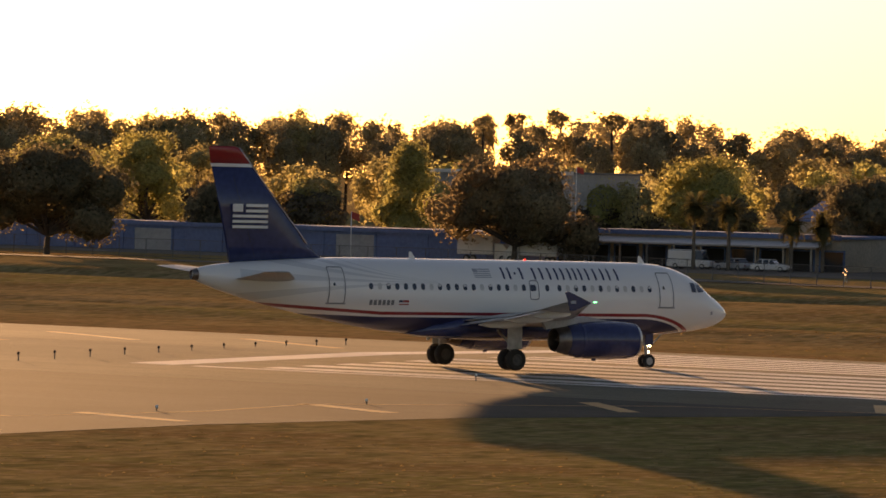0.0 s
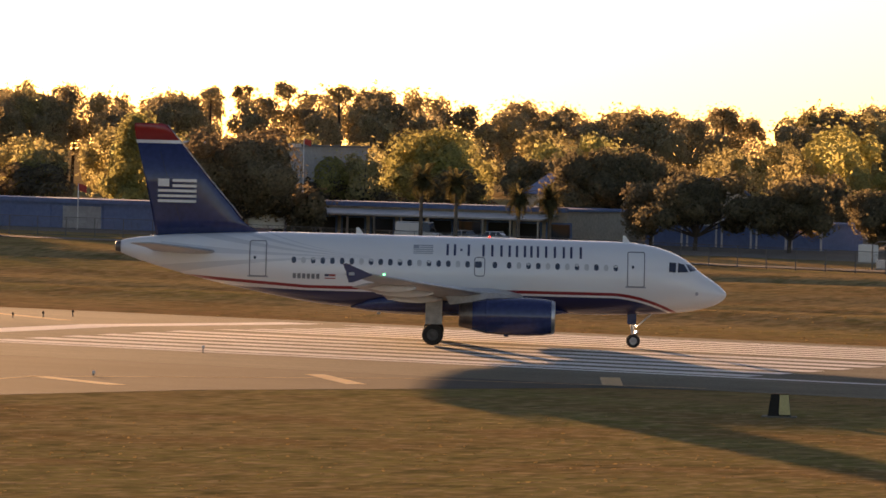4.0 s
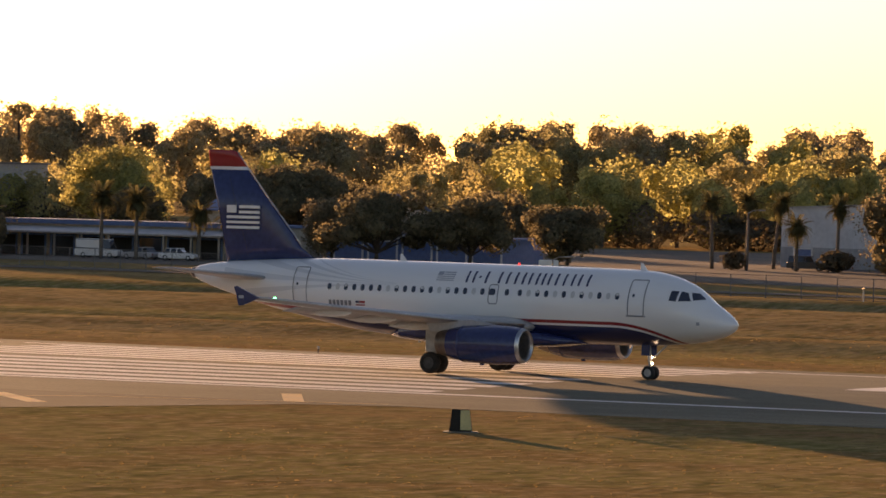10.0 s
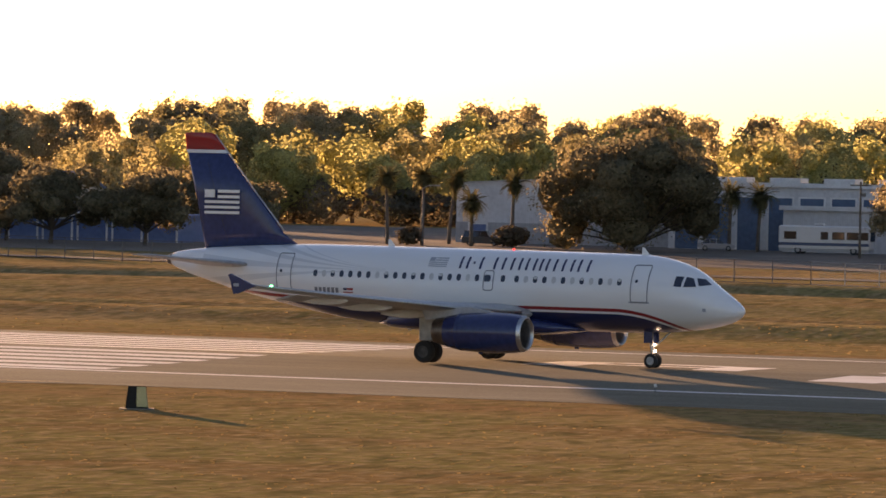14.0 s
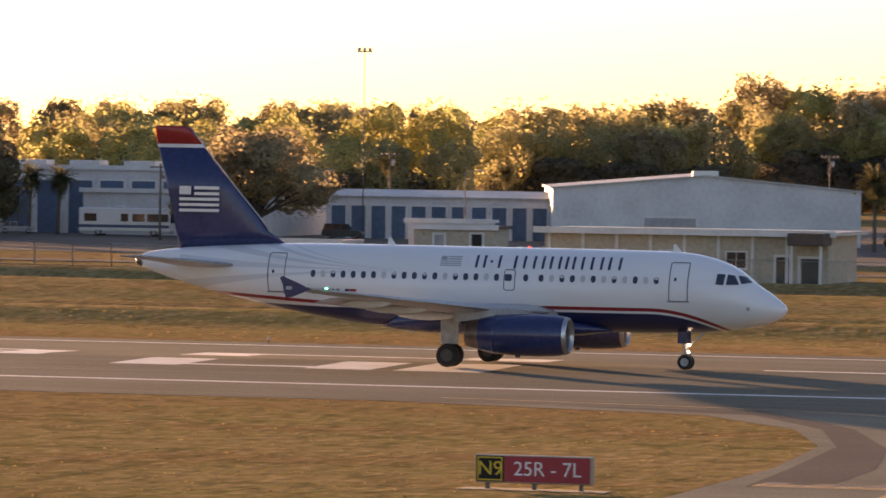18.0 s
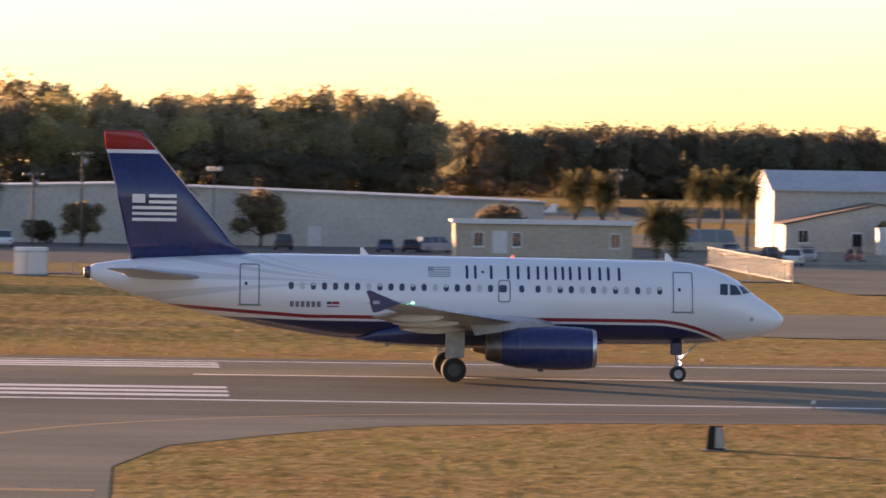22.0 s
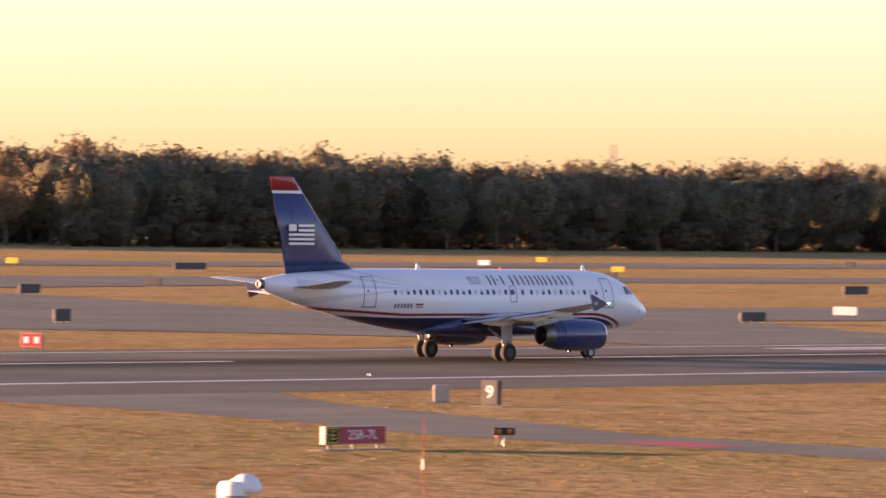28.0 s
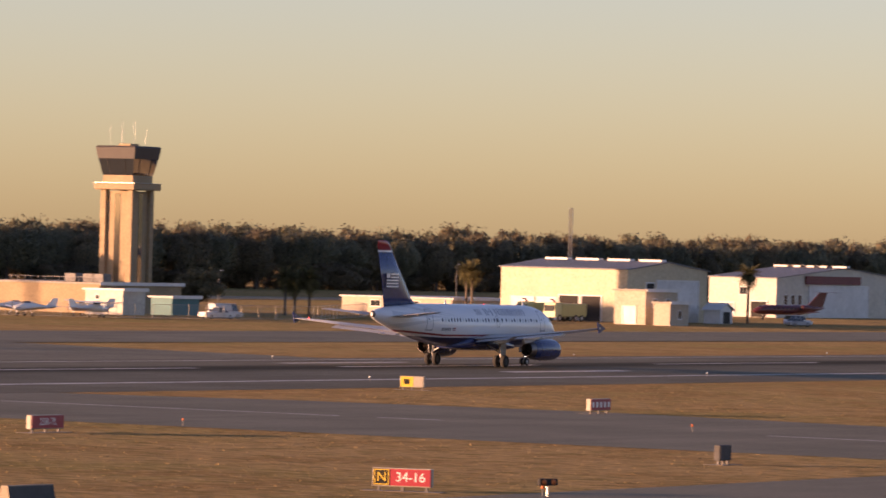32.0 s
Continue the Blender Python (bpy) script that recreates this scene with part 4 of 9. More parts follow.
def foil(chord, thick, n=9):
    """Outline of an aerofoil, nose at 0, tail at -chord."""
    up, lo = [], []
    for i in range(n + 1):
        s = (1 - math.cos(math.pi * i / n)) / 2
        t = 5 * thick * (0.2969 * math.sqrt(s) - 0.126 * s - 0.3516 * s * s + 0.2843 * s ** 3 - 0.1036 * s ** 4)
        up.append((-s * chord, t * chord * 1.15))
        lo.append((-s * chord, -t * chord * 0.85))
    return up + lo[-2:0:-1]


def wing_mesh(stations, vertical=False):
    """Stations: nose x, out (y or z), other coordinate, chord, thickness ratio."""
    rings = []
    for x, o, z, c, t in stations:
        ring = []
        for px_, pz in foil(c, t):
            ring.append((x + px_, pz, o) if vertical else (x + px_, o, z + pz))
        rings.append(ring)
    bm = loft(bmesh.new(), rings)
    bmesh.ops.recalc_face_normals(bm, faces=bm.faces)
    return bm


def wheel_mesh(r, w, n=28):
    return lathe(bmesh.new(), [(-w / 2, r * 0.55), (-w / 2, r * 0.86), (-w * 0.36, r * 0.97), (-w * 0.2, r), (w * 0.2, r), (w * 0.36, r * 0.97), (w / 2, r * 0.86), (w / 2, r * 0.55)], "y", n)


def hub_mesh(r, w, n=20):
    return lathe(bmesh.new(), [(-w * 0.46, 0.02), (-w * 0.40, r * 0.2), (-w * 0.30, r * 0.42), (-w * 0.46, r * 0.56), (w * 0.46, r * 0.56), (w * 0.30, r * 0.42), (w * 0.40, r * 0.2), (w * 0.46, 0.02)], "y", n, True)


# main hubs toned dark for the shade they stand in
HUB_GREY = mat("shaded_hub_grey", (0.09, 0.088, 0.085), 0.6, other=(0.05, 0.048, 0.045), scale=5, amount=0.7)
WHEELS = []


def build_airliner():
    A = thing("airliner", "white and navy narrow-body twin-jet airliner with red fin tip", "airplane")
    rings = []
    n = 40
    for x, t, b, w in BODY:
        c, r = (t + b) / 2, (t - b) / 2
        rings.append([(x, w * math.cos(2 * math.pi * k / n), c + r * math.sin(2 * math.pi * k / n)) for k in range(n)])
    part("fuselage", loft(bmesh.new(), rings), PAINT, A, "white fuselage with red line over a navy belly", True)
    # belly fairing between the wings
    rings = []
    for x, hw, zt, zb in ((-4.6, 0.5, 1.95, 1.83), (-3.6, 1.35, 2.5, 1.66), (-2.0, 1.85, 2.9, 1.56), (0, 2.08, 3.1, 1.5), (3.0, 2.1, 2.75, 1.5), (4.6, 2.04, 2.5, 1.52), (6.0, 1.8, 2.3, 1.6), (7.0, 1.2, 2.1, 1.74), (7.5, 0.6, 1.95, 1.8)):
        c, r = (zt + zb) / 2, (zt - zb) / 2
        rings.append([(x, hw * math.copysign(abs(math.cos(a)) ** 0.6, math.cos(a)), c + r * math.copysign(abs(math.sin(a)) ** 0.7, math.sin(a))) for a in (2 * math.pi * k / 24 for k in range(24))])
    part("belly_fairing", loft(bmesh.new(), rings), NAVY, A, "", True)
    part("exhaust_ring", lathe(bmesh.new(), [(-17.45, 0.33), (-17.72, 0.27), (-17.76, 0.24), (-17.72, 0.2), (-17.4, 0.17)], "x", 20, at=(0, 0, 4.91)), DARK_METAL, A, "sooty exhaust ring in the tail cone", True)
    # fin, rudder and painted tip
    fin = wing_mesh([(-9.3, 5.55, 0, 6.2, 0.03), (-10.7, 6.45, 0, 5.0, 0.06), (-11.25, 7.2, 0, 4.6, 0.075), (-12.4, 8.5, 0, 3.75, 0.085), (-14.2, 10.68, 0, 2.48, 0.09)], True)
    fin_ob = part("fin", fin, NAVY, A, "navy fin", True)
    part("fin_band", wing_mesh([(-14.2, 10.68, 0, 2.50, 0.092), (-14.35, 10.86, 0, 2.42, 0.092)], True), WHITE_GLOSS, fin_ob, "thin white band", False)
    part("fin_tip", wing_mesh([(-14.35, 10.86, 0, 2.40, 0.09), (-15.02, 11.68, 0, 1.85, 0.085), (-15.3, 11.78, 0, 1.5, 0.05)], True), RED_TIP, fin_ob, "red fin tip", True)
    bm = bmesh.new()
    tube(bm, [(-10.75, 0, 6.62), (-11.22, 0, 7.2), (-12.36, 0, 8.5), (-14.16, 0, 10.68), (-15.0, 0, 11.7)], 0.035, 6)
    part("leading_edge", bm, BARE_METAL, fin_ob, "bright metal leading edge", True)
    bm = bmesh.new()
    for s in (-1, 1):
        for z0, z1, x0, x1 in ((5.9, 10.6, -14.05, -15.5),):
            v = [bm.verts.new(p) for p in ((x0 + 0.02, s * 0.155, z0), (x0, s * 0.155, z0), (x1 - 0.02, s * 0.075, z1), (x1, s * 0.075, z1))]
            bm.faces.new(v if s > 0 else v[::-1])
    part("rudder_seam", bm, BLACK, fin_ob)
    # stripes of the tail emblem, on both sides
    for s in (-1, 1):
        for i, (x0, x1, z0, z1) in enumerate(((-15.46, -14.84, 8.30, 8.72), (-14.66, -13.32, 8.56, 8.72), (-14.66, -13.32, 8.27, 8.42), (-15.46, -13.32, 7.99, 8.14), (-15.46, -13.32, 7.71, 7.85), (-15.46, -13.32, 7.42, 7.57))):
            bm = bmesh.new()
            y = 0.245
            box(bm, x0, x1, s * y - 0.012, s * y + 0.012, z0, z1)
            part("emblem_stripe", bm, WHITE_GLOSS, fin_ob)
    # tailplanes
    for s in (-1, 1):
        st = wing_mesh([(-11.9, s * 0.9, 4.72, 3.7, 0.09), (-13.3, s * 3.2, 4.95, 2.6, 0.09), (-15.1, s * 6.05, 5.22, 1.55, 0.08), (-15.4, s * 6.22, 5.24, 1.1, 0.05)])
        part("tailplane", st, GREY_WING, A, "pale grey tailplane", True)
    # wings with flaps, fairings and tip fences
    for s in (-1, 1):
        w = wing_mesh([(5.0, s * 1.7, 2.62, 6.9, 0.13), (4.5, s * 2.2, 2.68, 6.3, 0.13), (2.3, s * 6.3, 3.02, 3.95, 0.115), (-0.6, s * 11.8, 3.55, 2.6, 0.105), (-3.15, s * 16.75, 4.08, 1.55, 0.10)])
        wing = part("wing", w, GREY_WING, A, "grey swept wing with drooped flaps", True)
        for (y0, y1, xa, xb, za, zb) in ((2.3, 6.0, -1.5, -1.75, 2.55, 2.92), (6.6, 12.6, -1.55, -3.35, 2.95, 3.5)):
            bm = bmesh.new()
            rings = []
            for y, xx, zz in ((y0, xa, za), (y1, xb, zb)):
                rings.append([(xx + 0.35, s * y, zz + 0.06), (xx - 0.2, s * y, zz + 0.03), (xx - 1.0, s * y, zz - 0.20), (xx - 0.3, s * y, zz - 0.12)])
            loft(bm, rings)
            bmesh.ops.recalc_face_normals(bm, faces=bm.faces)
            part("flap", bm, GREY_WING, wing)
        for y, xx, zz, ln in ((4.4, -0.1, 2.55, 3.0), (8.0, -0.6, 2.95, 3.1), (11.2, -1.5, 3.3, 2.6)):
            rings = []
            for f, r in ((0.0, 0.05), (0.15, 0.17), (0.45, 0.24), (0.75, 0.18), (1.0, 0.03)):
                rings.append([(xx + 0.6 - f * ln, s * y + r * 0.6 * math.cos(a), zz - 0.06 * f + r * math.sin(a)) for a in (2 * math.pi * k / 10 for k in range(10))])
            part("flap_fairing", loft(bmesh.new(), rings), WHITE_GLOSS, wing, "", True)
        bm = bmesh.new()
        tube(bm, [(4.53, s * 2.2, 2.68), (2.33, s * 6.3, 3.02), (-0.57, s * 11.8, 3.55), (-3.12, s * 16.7, 4.08)], [0.13, 0.09, 0.06, 0.035], 8)
        part("slat_edge", bm, BARE_METAL, wing, "bare metal leading edge", True)
        prof = [(-3.15, 4.06), (-3.55, 4.24), (-4.55, 4.66), (-4.72, 4.60), (-4.55, 4.2), (-4.52, 3.98), (-4.40, 3.64), (-4.15, 3.66)]
        bm = bmesh.new()
        lo = [bm.verts.new((x, s * 16.74, z)) for x, z in prof]
        hi = [bm.verts.new((x, s * 16.84, z)) for x, z in prof]
        bm.faces.new(hi)
        bm.faces.new(lo[::-1])
        for i in range(len(prof)):
            j = (i + 1) % len(prof)
            bm.faces.new((lo[i], lo[j], hi[j], hi[i]))
        bmesh.ops.recalc_face_normals(bm, faces=bm.faces)
        fence = part("wingtip_fence", bm, NAVY, wing, "navy wingtip fence")
        bm = boxed(-4.4, -4.1, s * 16.85 - 0.005, s * 16.85 + 0.005, 4.02, 4.18)
        part("fence_emblem", bm, DOT_GREY, fence)
        part("navigation_light", boxed(-2.62, -2.5, s * 16.2, s * 16.32, 4.05, 4.13), glow("nav_green" if s < 0 else "nav_red", (0.05, 1, 0.35) if s < 0 else (1, 0.05, 0.03), 4.0), wing, "small lit navigation light")
        # engine
        at = (0, s * 5.75, 1.74)
        eng = part("nacelle", lathe(bmesh.new(), [(6.45, 0.93), (6.0, 1.0), (5.0, 1.05), (4.0, 1.03), (3.3, 0.99), (2.6, 0.90), (2.15, 0.80)], "x", 36, at=at), NAVY, A, "long navy engine nacelle", True)
        part("inlet_lip", lathe(bmesh.new(), [(6.45, 0.935), (6.6, 0.88), (6.66, 0.82), (6.62, 0.76), (6.4, 0.73), (5.8, 0.74), (5.3, 0.76)], "x", 36, at=at), BARE_METAL, eng, "bright metal inlet lip", True)
        part("fan", lathe(bmesh.new(), [(5.32, 0.75), (5.36, 0.4), (5.4, 0.22), (5.65, 0.12), (5.78, 0.0)], "x", 30, at=at), DARK_METAL, eng, "dark fan disc", True)
        part("nozzle", lathe(bmesh.new(), [(2.2, 0.79), (1.75, 0.69), (1.5, 0.63), (1.42, 0.61), (1.5, 0.58), (2.3, 0.56)], "x", 30, at=at), DARK_METAL, eng, "dull exhaust nozzle", True)
        part("clamp_band", lathe(bmesh.new(), [(3.02, 0.965), (3.0, 0.98), (2.84, 0.96), (2.82, 0.94)], "x", 36, at=at), NAVY, eng, "thin raised band round the nacelle", True)
        part("exhaust_core", lathe(bmesh.new(), [(2.4, 0.57), (2.3, 0.3), (1.9, 0.2), (1.5, 0.03)], "x", 20, at=at), DARK_METAL, eng, "", True)
        bm = bmesh.new()
        loft(bm, [[(5.3, s * 5.75 - 0.05, 2.72), (5.3, s * 5.75 + 0.05, 2.72), (4.6, s * 5.75 + 0.05, 2.6), (4.6, s * 5.75 - 0.05, 2.6)],
                  [(3.4, s * 5.75 - 0.2, 3.02), (3.4, s * 5.75 + 0.2, 3.02), (2.6, s * 5.75 + 0.2, 2.55), (2.6, s * 5.75 - 0.2, 2.55)],
                  [(0.6, s * 5.75 - 0.14, 2.85), (0.6, s * 5.75 + 0.14, 2.85), (0.9, s * 5.75 + 0.12, 2.3), (0.9, s * 5.75 - 0.12, 2.3)]])
        bmesh.ops.recalc_face_normals(bm, faces=bm.faces)
        part("pylon", bm, GREY_WING, eng)
        part("drain_mast", boxed(3.9, 4.15, s * 5.75 - 0.02, s * 5.75 + 0.02, 0.62, 0.75), NAVY, eng)
        # main gear
        gear = part("gear_leg", tubed([(0.1, s * 3.6, 2.75), (0, s * 3.8, 1.5), (0, s * 3.8, 0.6)], [0.2, 0.16, 0.11], 14), GEAR_PAINT, A, "grey main gear leg", True)
        part("gear_brace", tubed([(0.05, s * 2.2, 2.1), (0, s * 3.75, 1.35)], 0.07, 8), GEAR_PAINT, gear, "", True)
        part("gear_axle", tubed([(0, s * 3.3, 0.585), (0, s * 4.3, 0.585)], 0.09, 8), GEAR_PAINT, gear, "", True)
        part("gear_door", boxed(-0.42, 0.5, s * 4.02 - 0.03, s * 4.02 + 0.03, 1.15, 2.7, 0.02), GEAR_PAINT, gear, "pale leg door")
        for dy in (-0.42, 0.42):
            tyre = part("wheel", wheel_mesh(0.585, 0.42), RUBBER, A, "black main wheel tyre", True)
            tyre.location = (0, s * 3.8 + dy, 0.585)
            part("hub", hub_mesh(0.585, 0.42), HUB_GREY, tyre, "", True)
            WHEELS.append((tyre, tuple(tyre.location), 0.585))
    # nose gear
    leg = part("nose_leg", tubed([(10.95, 0, 2.0), (11.08, 0, 0.95), (11.12, 0, 0.38)], [0.13, 0.10, 0.07], 12), GEAR_PAINT, A, "grey nose gear leg", True)
    part("drag_strut", tubed([(12.1, 0, 1.9), (11.15, 0, 1.05)], 0.045, 8), GEAR_PAINT, leg, "", True)
    part("nose_axle", tubed([(11.12, -0.25, 0.38), (11.12, 0.25, 0.38)], 0.06, 8), GEAR_PAINT, leg, "", True)
    for s in (-1, 1):
        part("nose_gear_door", boxed(10.78, 11.26, s * 0.42 - 0.02, s * 0.42 + 0.02, 1.3, 1.95), NAVY, leg)
        tyre = part("nose_wheel", wheel_mesh(0.38, 0.22, 24), RUBBER, A, "black nose wheel tyre", True)
        tyre.location = (11.12, s * 0.25, 0.38)
        part("hub", hub_mesh(0.38, 0.22), GEAR_PAINT, tyre, "", True)
        WHEELS.append((tyre, tuple(tyre.location), 0.38))
        part("taxi_light", lathe(bmesh.new(), [(11.24, 0.05), (11.3, 0.045), (11.31, 0.0)], "x", 12, True, at=(0, s * 0.13, 1.22)), glow("taxi_lamp", (1.0, 0.82, 0.55), 9.0), leg, "lit taxi light", True)
    part("landing_light", lathe(bmesh.new(), [(11.2, 0.07), (11.28, 0.06), (11.29, 0.0)], "x", 12, True, at=(0, 0, 0.88)), glow("taxi_lamp", (1.0, 0.82, 0.55), 9.0), leg, "lit nose light", True)
    # cabin windows, doors, exits
    blinds, half = {1, 7, 13, 17, 23, 26, 28, 30, 32}, {2, 8, 11, 14, 24, 29, 33}
    xs = [-7.77 + 0.533 * i for i in range(20)] + [2.49, 3.33] + [4.12 + 0.535 * i for i in range(12)]
    for s in (-1, 1):
        for i, x in enumerate(xs):
            bm = bmesh.new()
            skin_patch(bm, rounded(x - 0.125, x + 0.125, 4.26, 4.62, 0.12, 3), s, 0.02)
            w = part("cabin_window", bm, PALE_BLIND if i in blinds else DARK_GLASS, A)
            if i in half:
                bm = bmesh.new()
                skin_patch(bm, rounded(x - 0.10, x + 0.10, 4.46, 4.60, 0.06, 3), s, 0.026)
                part("window_blind", bm, PALE_BLIND, w)
        for x0, x1, z0, z1, r in ((10.64, 11.62, 3.40, 5.36, 0.12), (-10.25, -9.28, 3.46, 5.46, 0.12), (2.19, 2.80, 3.78, 4.86, 0.16)):
            bm = bmesh.new()
            frame_patch(bm, x0, x1, z0, z1, r, 0.055, s, 0.02)
            d = part("door_seam" if z0 < 3.6 else "exit_seam", bm, SEAM, A)
            if z0 < 3.6:
                bm = bmesh.new()
                skin_patch(bm, rounded((x0 + x1) / 2 - 0.24, (x0 + x1) / 2 - 0.1, 4.42, 4.6, 0.06, 2), s, 0.02)
                part("door_window", bm, DARK_GLASS, d)
                bm = bmesh.new()
                skin_patch(bm, [(x0 - 0.08, z0 - 0.03), (x1 + 0.08, z0 - 0.03), (x1 + 0.08, z0 + 0.06), (x0 - 0.08, z0 + 0.06)], s, 0.022)
                part("door_sill", bm, DOT_GREY, d)
        # flight deck windows
        for pts in (((12.95, 4.30), (13.33, 4.27), (13.36, 4.80), (12.98, 4.82)), ((13.45, 4.28), (14.05, 4.30), (13.80, 4.72), (13.47, 4.80)), ((14.14, 4.33), (14.56, 4.40), (14.2, 4.70), (13.92, 4.74))):
            bm = bmesh.new()
            skin_sheet(bm, pts, s, 0.03)
            part("flight_deck_window", bm, DARK_GLASS, A)
        bm = bmesh.new()
        skin_patch(bm, rounded(14.45, 14.62, 3.02, 3.2, 0.03, 2), s, 0.012)
        part("static_port", bm, DOT_GREY, A)
        # plain upright bars on the upper body
        x = 0.55
        for i, wd in enumerate((0.72, 0.12, 0.52, 0.0, 0.86, 0.34, 0.72, 1.02, 0.86, 0.74, 0.52)):
            if wd == 0.12:
                bm = bmesh.new()
                skin_patch(bm, [(x, 5.16), (x + 0.12, 5.16), (x + 0.12, 5.28), (x, 5.28)], s, 0.016)
                part("name_block", bm, LETTER_BLUE, A)
            elif wd:
                # each block is a pair of thin uprights, or a single one where it is narrow
                for m0 in ([x + wd * 0.3] if wd < 0.6 else [x + wd * 0.12, x + wd * 0.68] if wd < 1.0 else [x + 0.08, x + 0.44, x + 0.8]):
                    bm, m1 = bmesh.new(), m0 + 0.13
                    skin_patch(bm, [(m0, 4.9), (m1, 4.9), (m1, 5.22), (m0, 5.22)], s, 0.016)
                    skin_patch(bm, [(m0, 5.22), (m1, 5.22), (m1, 5.52), (m0, 5.52)], s, 0.016)
                    bmesh.ops.remove_doubles(bm, verts=bm.verts, dist=0.002)
                    part("name_block", bm, LETTER_BLUE, A)
            x += (wd + 0.13) if wd else 0.22
        for i, (x0, x1, z0, z1) in enumerate(((-1.18, -0.86, 5.24, 5.44), (-0.82, -0.1, 5.38, 5.44), (-0.82, -0.1, 5.27, 5.33), (-1.18, -0.1, 5.16, 5.21), (-1.18, -0.1, 5.06, 5.11), (-1.18, -0.1, 4.96, 5.01))):
            bm = bmesh.new()
            skin_patch(bm, [(x0, z0), (x1, z0), (x1, z1), (x0, z1)], s, 0.016)
            part("emblem_stripe", bm, DOT_GREY, A)
        for i in range(6):
            bm = bmesh.new()
            x0 = -7.82 + 0.26 * i
            skin_patch(bm, [(x0, 3.42), (x0 + 0.18, 3.42), (x0 + 0.18, 3.70), (x0, 3.70)], s, 0.016)
            part("marking_bar", bm, SEAM, A)
        for x0, x1, z0, z1, mm in ((-6.05, -5.82, 3.58, 3.7, LETTER_BLUE), (-5.8, -5.45, 3.58, 3.7, RED_TIP), (-6.05, -5.45, 3.44, 3.5, RED_TIP)):
            bm = bmesh.new()
            skin_patch(bm, [(x0, z0), (x1, z0), (x1, z1), (x0, z1)], s, 0.016)
            part("marking_bar", bm, mm, A)
    # antennas and beacon
    for x, z, h in ((-4.1, 5.93, 0.36), (10.7, 5.84, 0.38)):
        bm = loft(bmesh.new(), [[(x + 0.12, 0.02, z), (x - 0.3, 0.02, z), (x - 0.3, -0.02, z), (x + 0.12, -0.02, z)], [(x - 0.16, 0.01, z + h), (x - 0.3, 0.01, z + h), (x - 0.3, -0.01, z + h), (x - 0.16, -0.01, z + h)]])
        part("blade_antenna", bm, WHITE_GLOSS, A)
    bm = loft(bmesh.new(), [[(-2.7, 0.02, 1.82), (-3.1, 0.02, 1.82), (-3.1, -0.02, 1.82), (-2.7, -0.02, 1.82)], [(-3.0, 0.01, 1.5), (-3.15, 0.01, 1.5), (-3.15, -0.01, 1.5), (-3.0, -0.01, 1.5)]])
    part("blade_antenna", bm, WHITE_GLOSS, A)
    part("beacon", lathe(bmesh.new(), [(5.9, 0.07), (5.97, 0.06), (6.0, 0.03), (6.01, 0.0)], "z", 12, at=(3.0, 0, 0)), glow("beacon_red", (1, 0.05, 0.03), 1.5), A, "red beacon on the roof", True)
    return A


airliner = build_airliner()

# ---------------------------------------------------------------- buildings
def siding(name, base, other, ribs=2.2):
    """Painted ribbed sheet metal with dirt runs."""
    m = mat(name, base, 0.55, other=other, scale=0.25, amount=0.6, fine=2.0)
    nt = m.node_tree
    co = nt.nodes.new("ShaderNodeTexCoord")
    wv = nt.nodes.new("ShaderNodeTexWave")
    wv.bands_direction = "DIAGONAL"
    wv.inputs["Scale"].default_value = ribs
    mp = nt.nodes.new("ShaderNodeMapping")
    mp.inputs["Scale"].default_value = (1, 1, 0.001)
    nt.links.new(co.outputs["Object"], mp.inputs[0])
    nt.links.new(mp.outputs[0], wv.inputs["Vector"])
    bp = nt.nodes.new("ShaderNodeBump")
    bp.inputs["Strength"].default_value, bp.inputs["Distance"].default_value = 0.4, 0.05
    nt.links.new(wv.outputs["Fac"], bp.inputs["Height"])
    nt.links.new(bp.outputs[0], nt.nodes["Principled BSDF"].inputs["Normal"])
    return m


SIDING_WHITE = siding("white_siding", (0.66, 0.65, 0.63), (0.5, 0.48, 0.46))
SIDING_CREAM = siding("cream_siding", (0.55, 0.50, 0.41), (0.44, 0.40, 0.33))
SIDING_SAND = siding("sand_siding", (0.56, 0.46, 0.29), (0.46, 0.37, 0.24))
SIDING_GREY = siding("grey_siding", (0.40, 0.39, 0.38), (0.30, 0.29, 0.28))
SIDING_BLUE = siding("blue_siding", (0.13, 0.185, 0.34), (0.10, 0.145, 0.27))
DOOR_BLUE = siding("blue_roll_door", (0.085, 0.135, 0.21), (0.065, 0.105, 0.17), 6)
STUCCO = mat("cream_stucco", (0.50, 0.42, 0.31), 0.9, other=(0.40, 0.33, 0.25), scale=0.3, amount=0.6, bump=0.2, bump_scale=6)
TAN_CONCRETE = mat("tan_concrete", (0.36, 0.265, 0.155), 0.9, other=(0.29, 0.21, 0.12), scale=0.3, amount=0.6, bump=0.2, bump_scale=5)
CONCRETE = mat("concrete", (0.38, 0.33, 0.27), 0.9, other=(0.28, 0.24, 0.20), scale=0.4, amount=0.7, bump=0.2, bump_scale=5)
ROOF_GREY = siding("grey_metal_roof", (0.17, 0.17, 0.18), (0.12, 0.12, 0.13))
ROOF_PALE = siding("pale_metal_roof", (0.50, 0.48, 0.45), (0.38, 0.36, 0.34))
ROOF_BLUE = siding("blue_metal_roof", (0.10, 0.17, 0.32), (0.08, 0.13, 0.25))
ROOF_BROWN = mat("brown_shingle", (0.13, 0.09, 0.07), 0.9, other=(0.09, 0.065, 0.05), scale=1, amount=0.7)
TRIM_WHITE = mat("white_trim", (0.72, 0.70, 0.66), 0.6, other=(0.58, 0.55, 0.51), scale=0.6, amount=0.6)
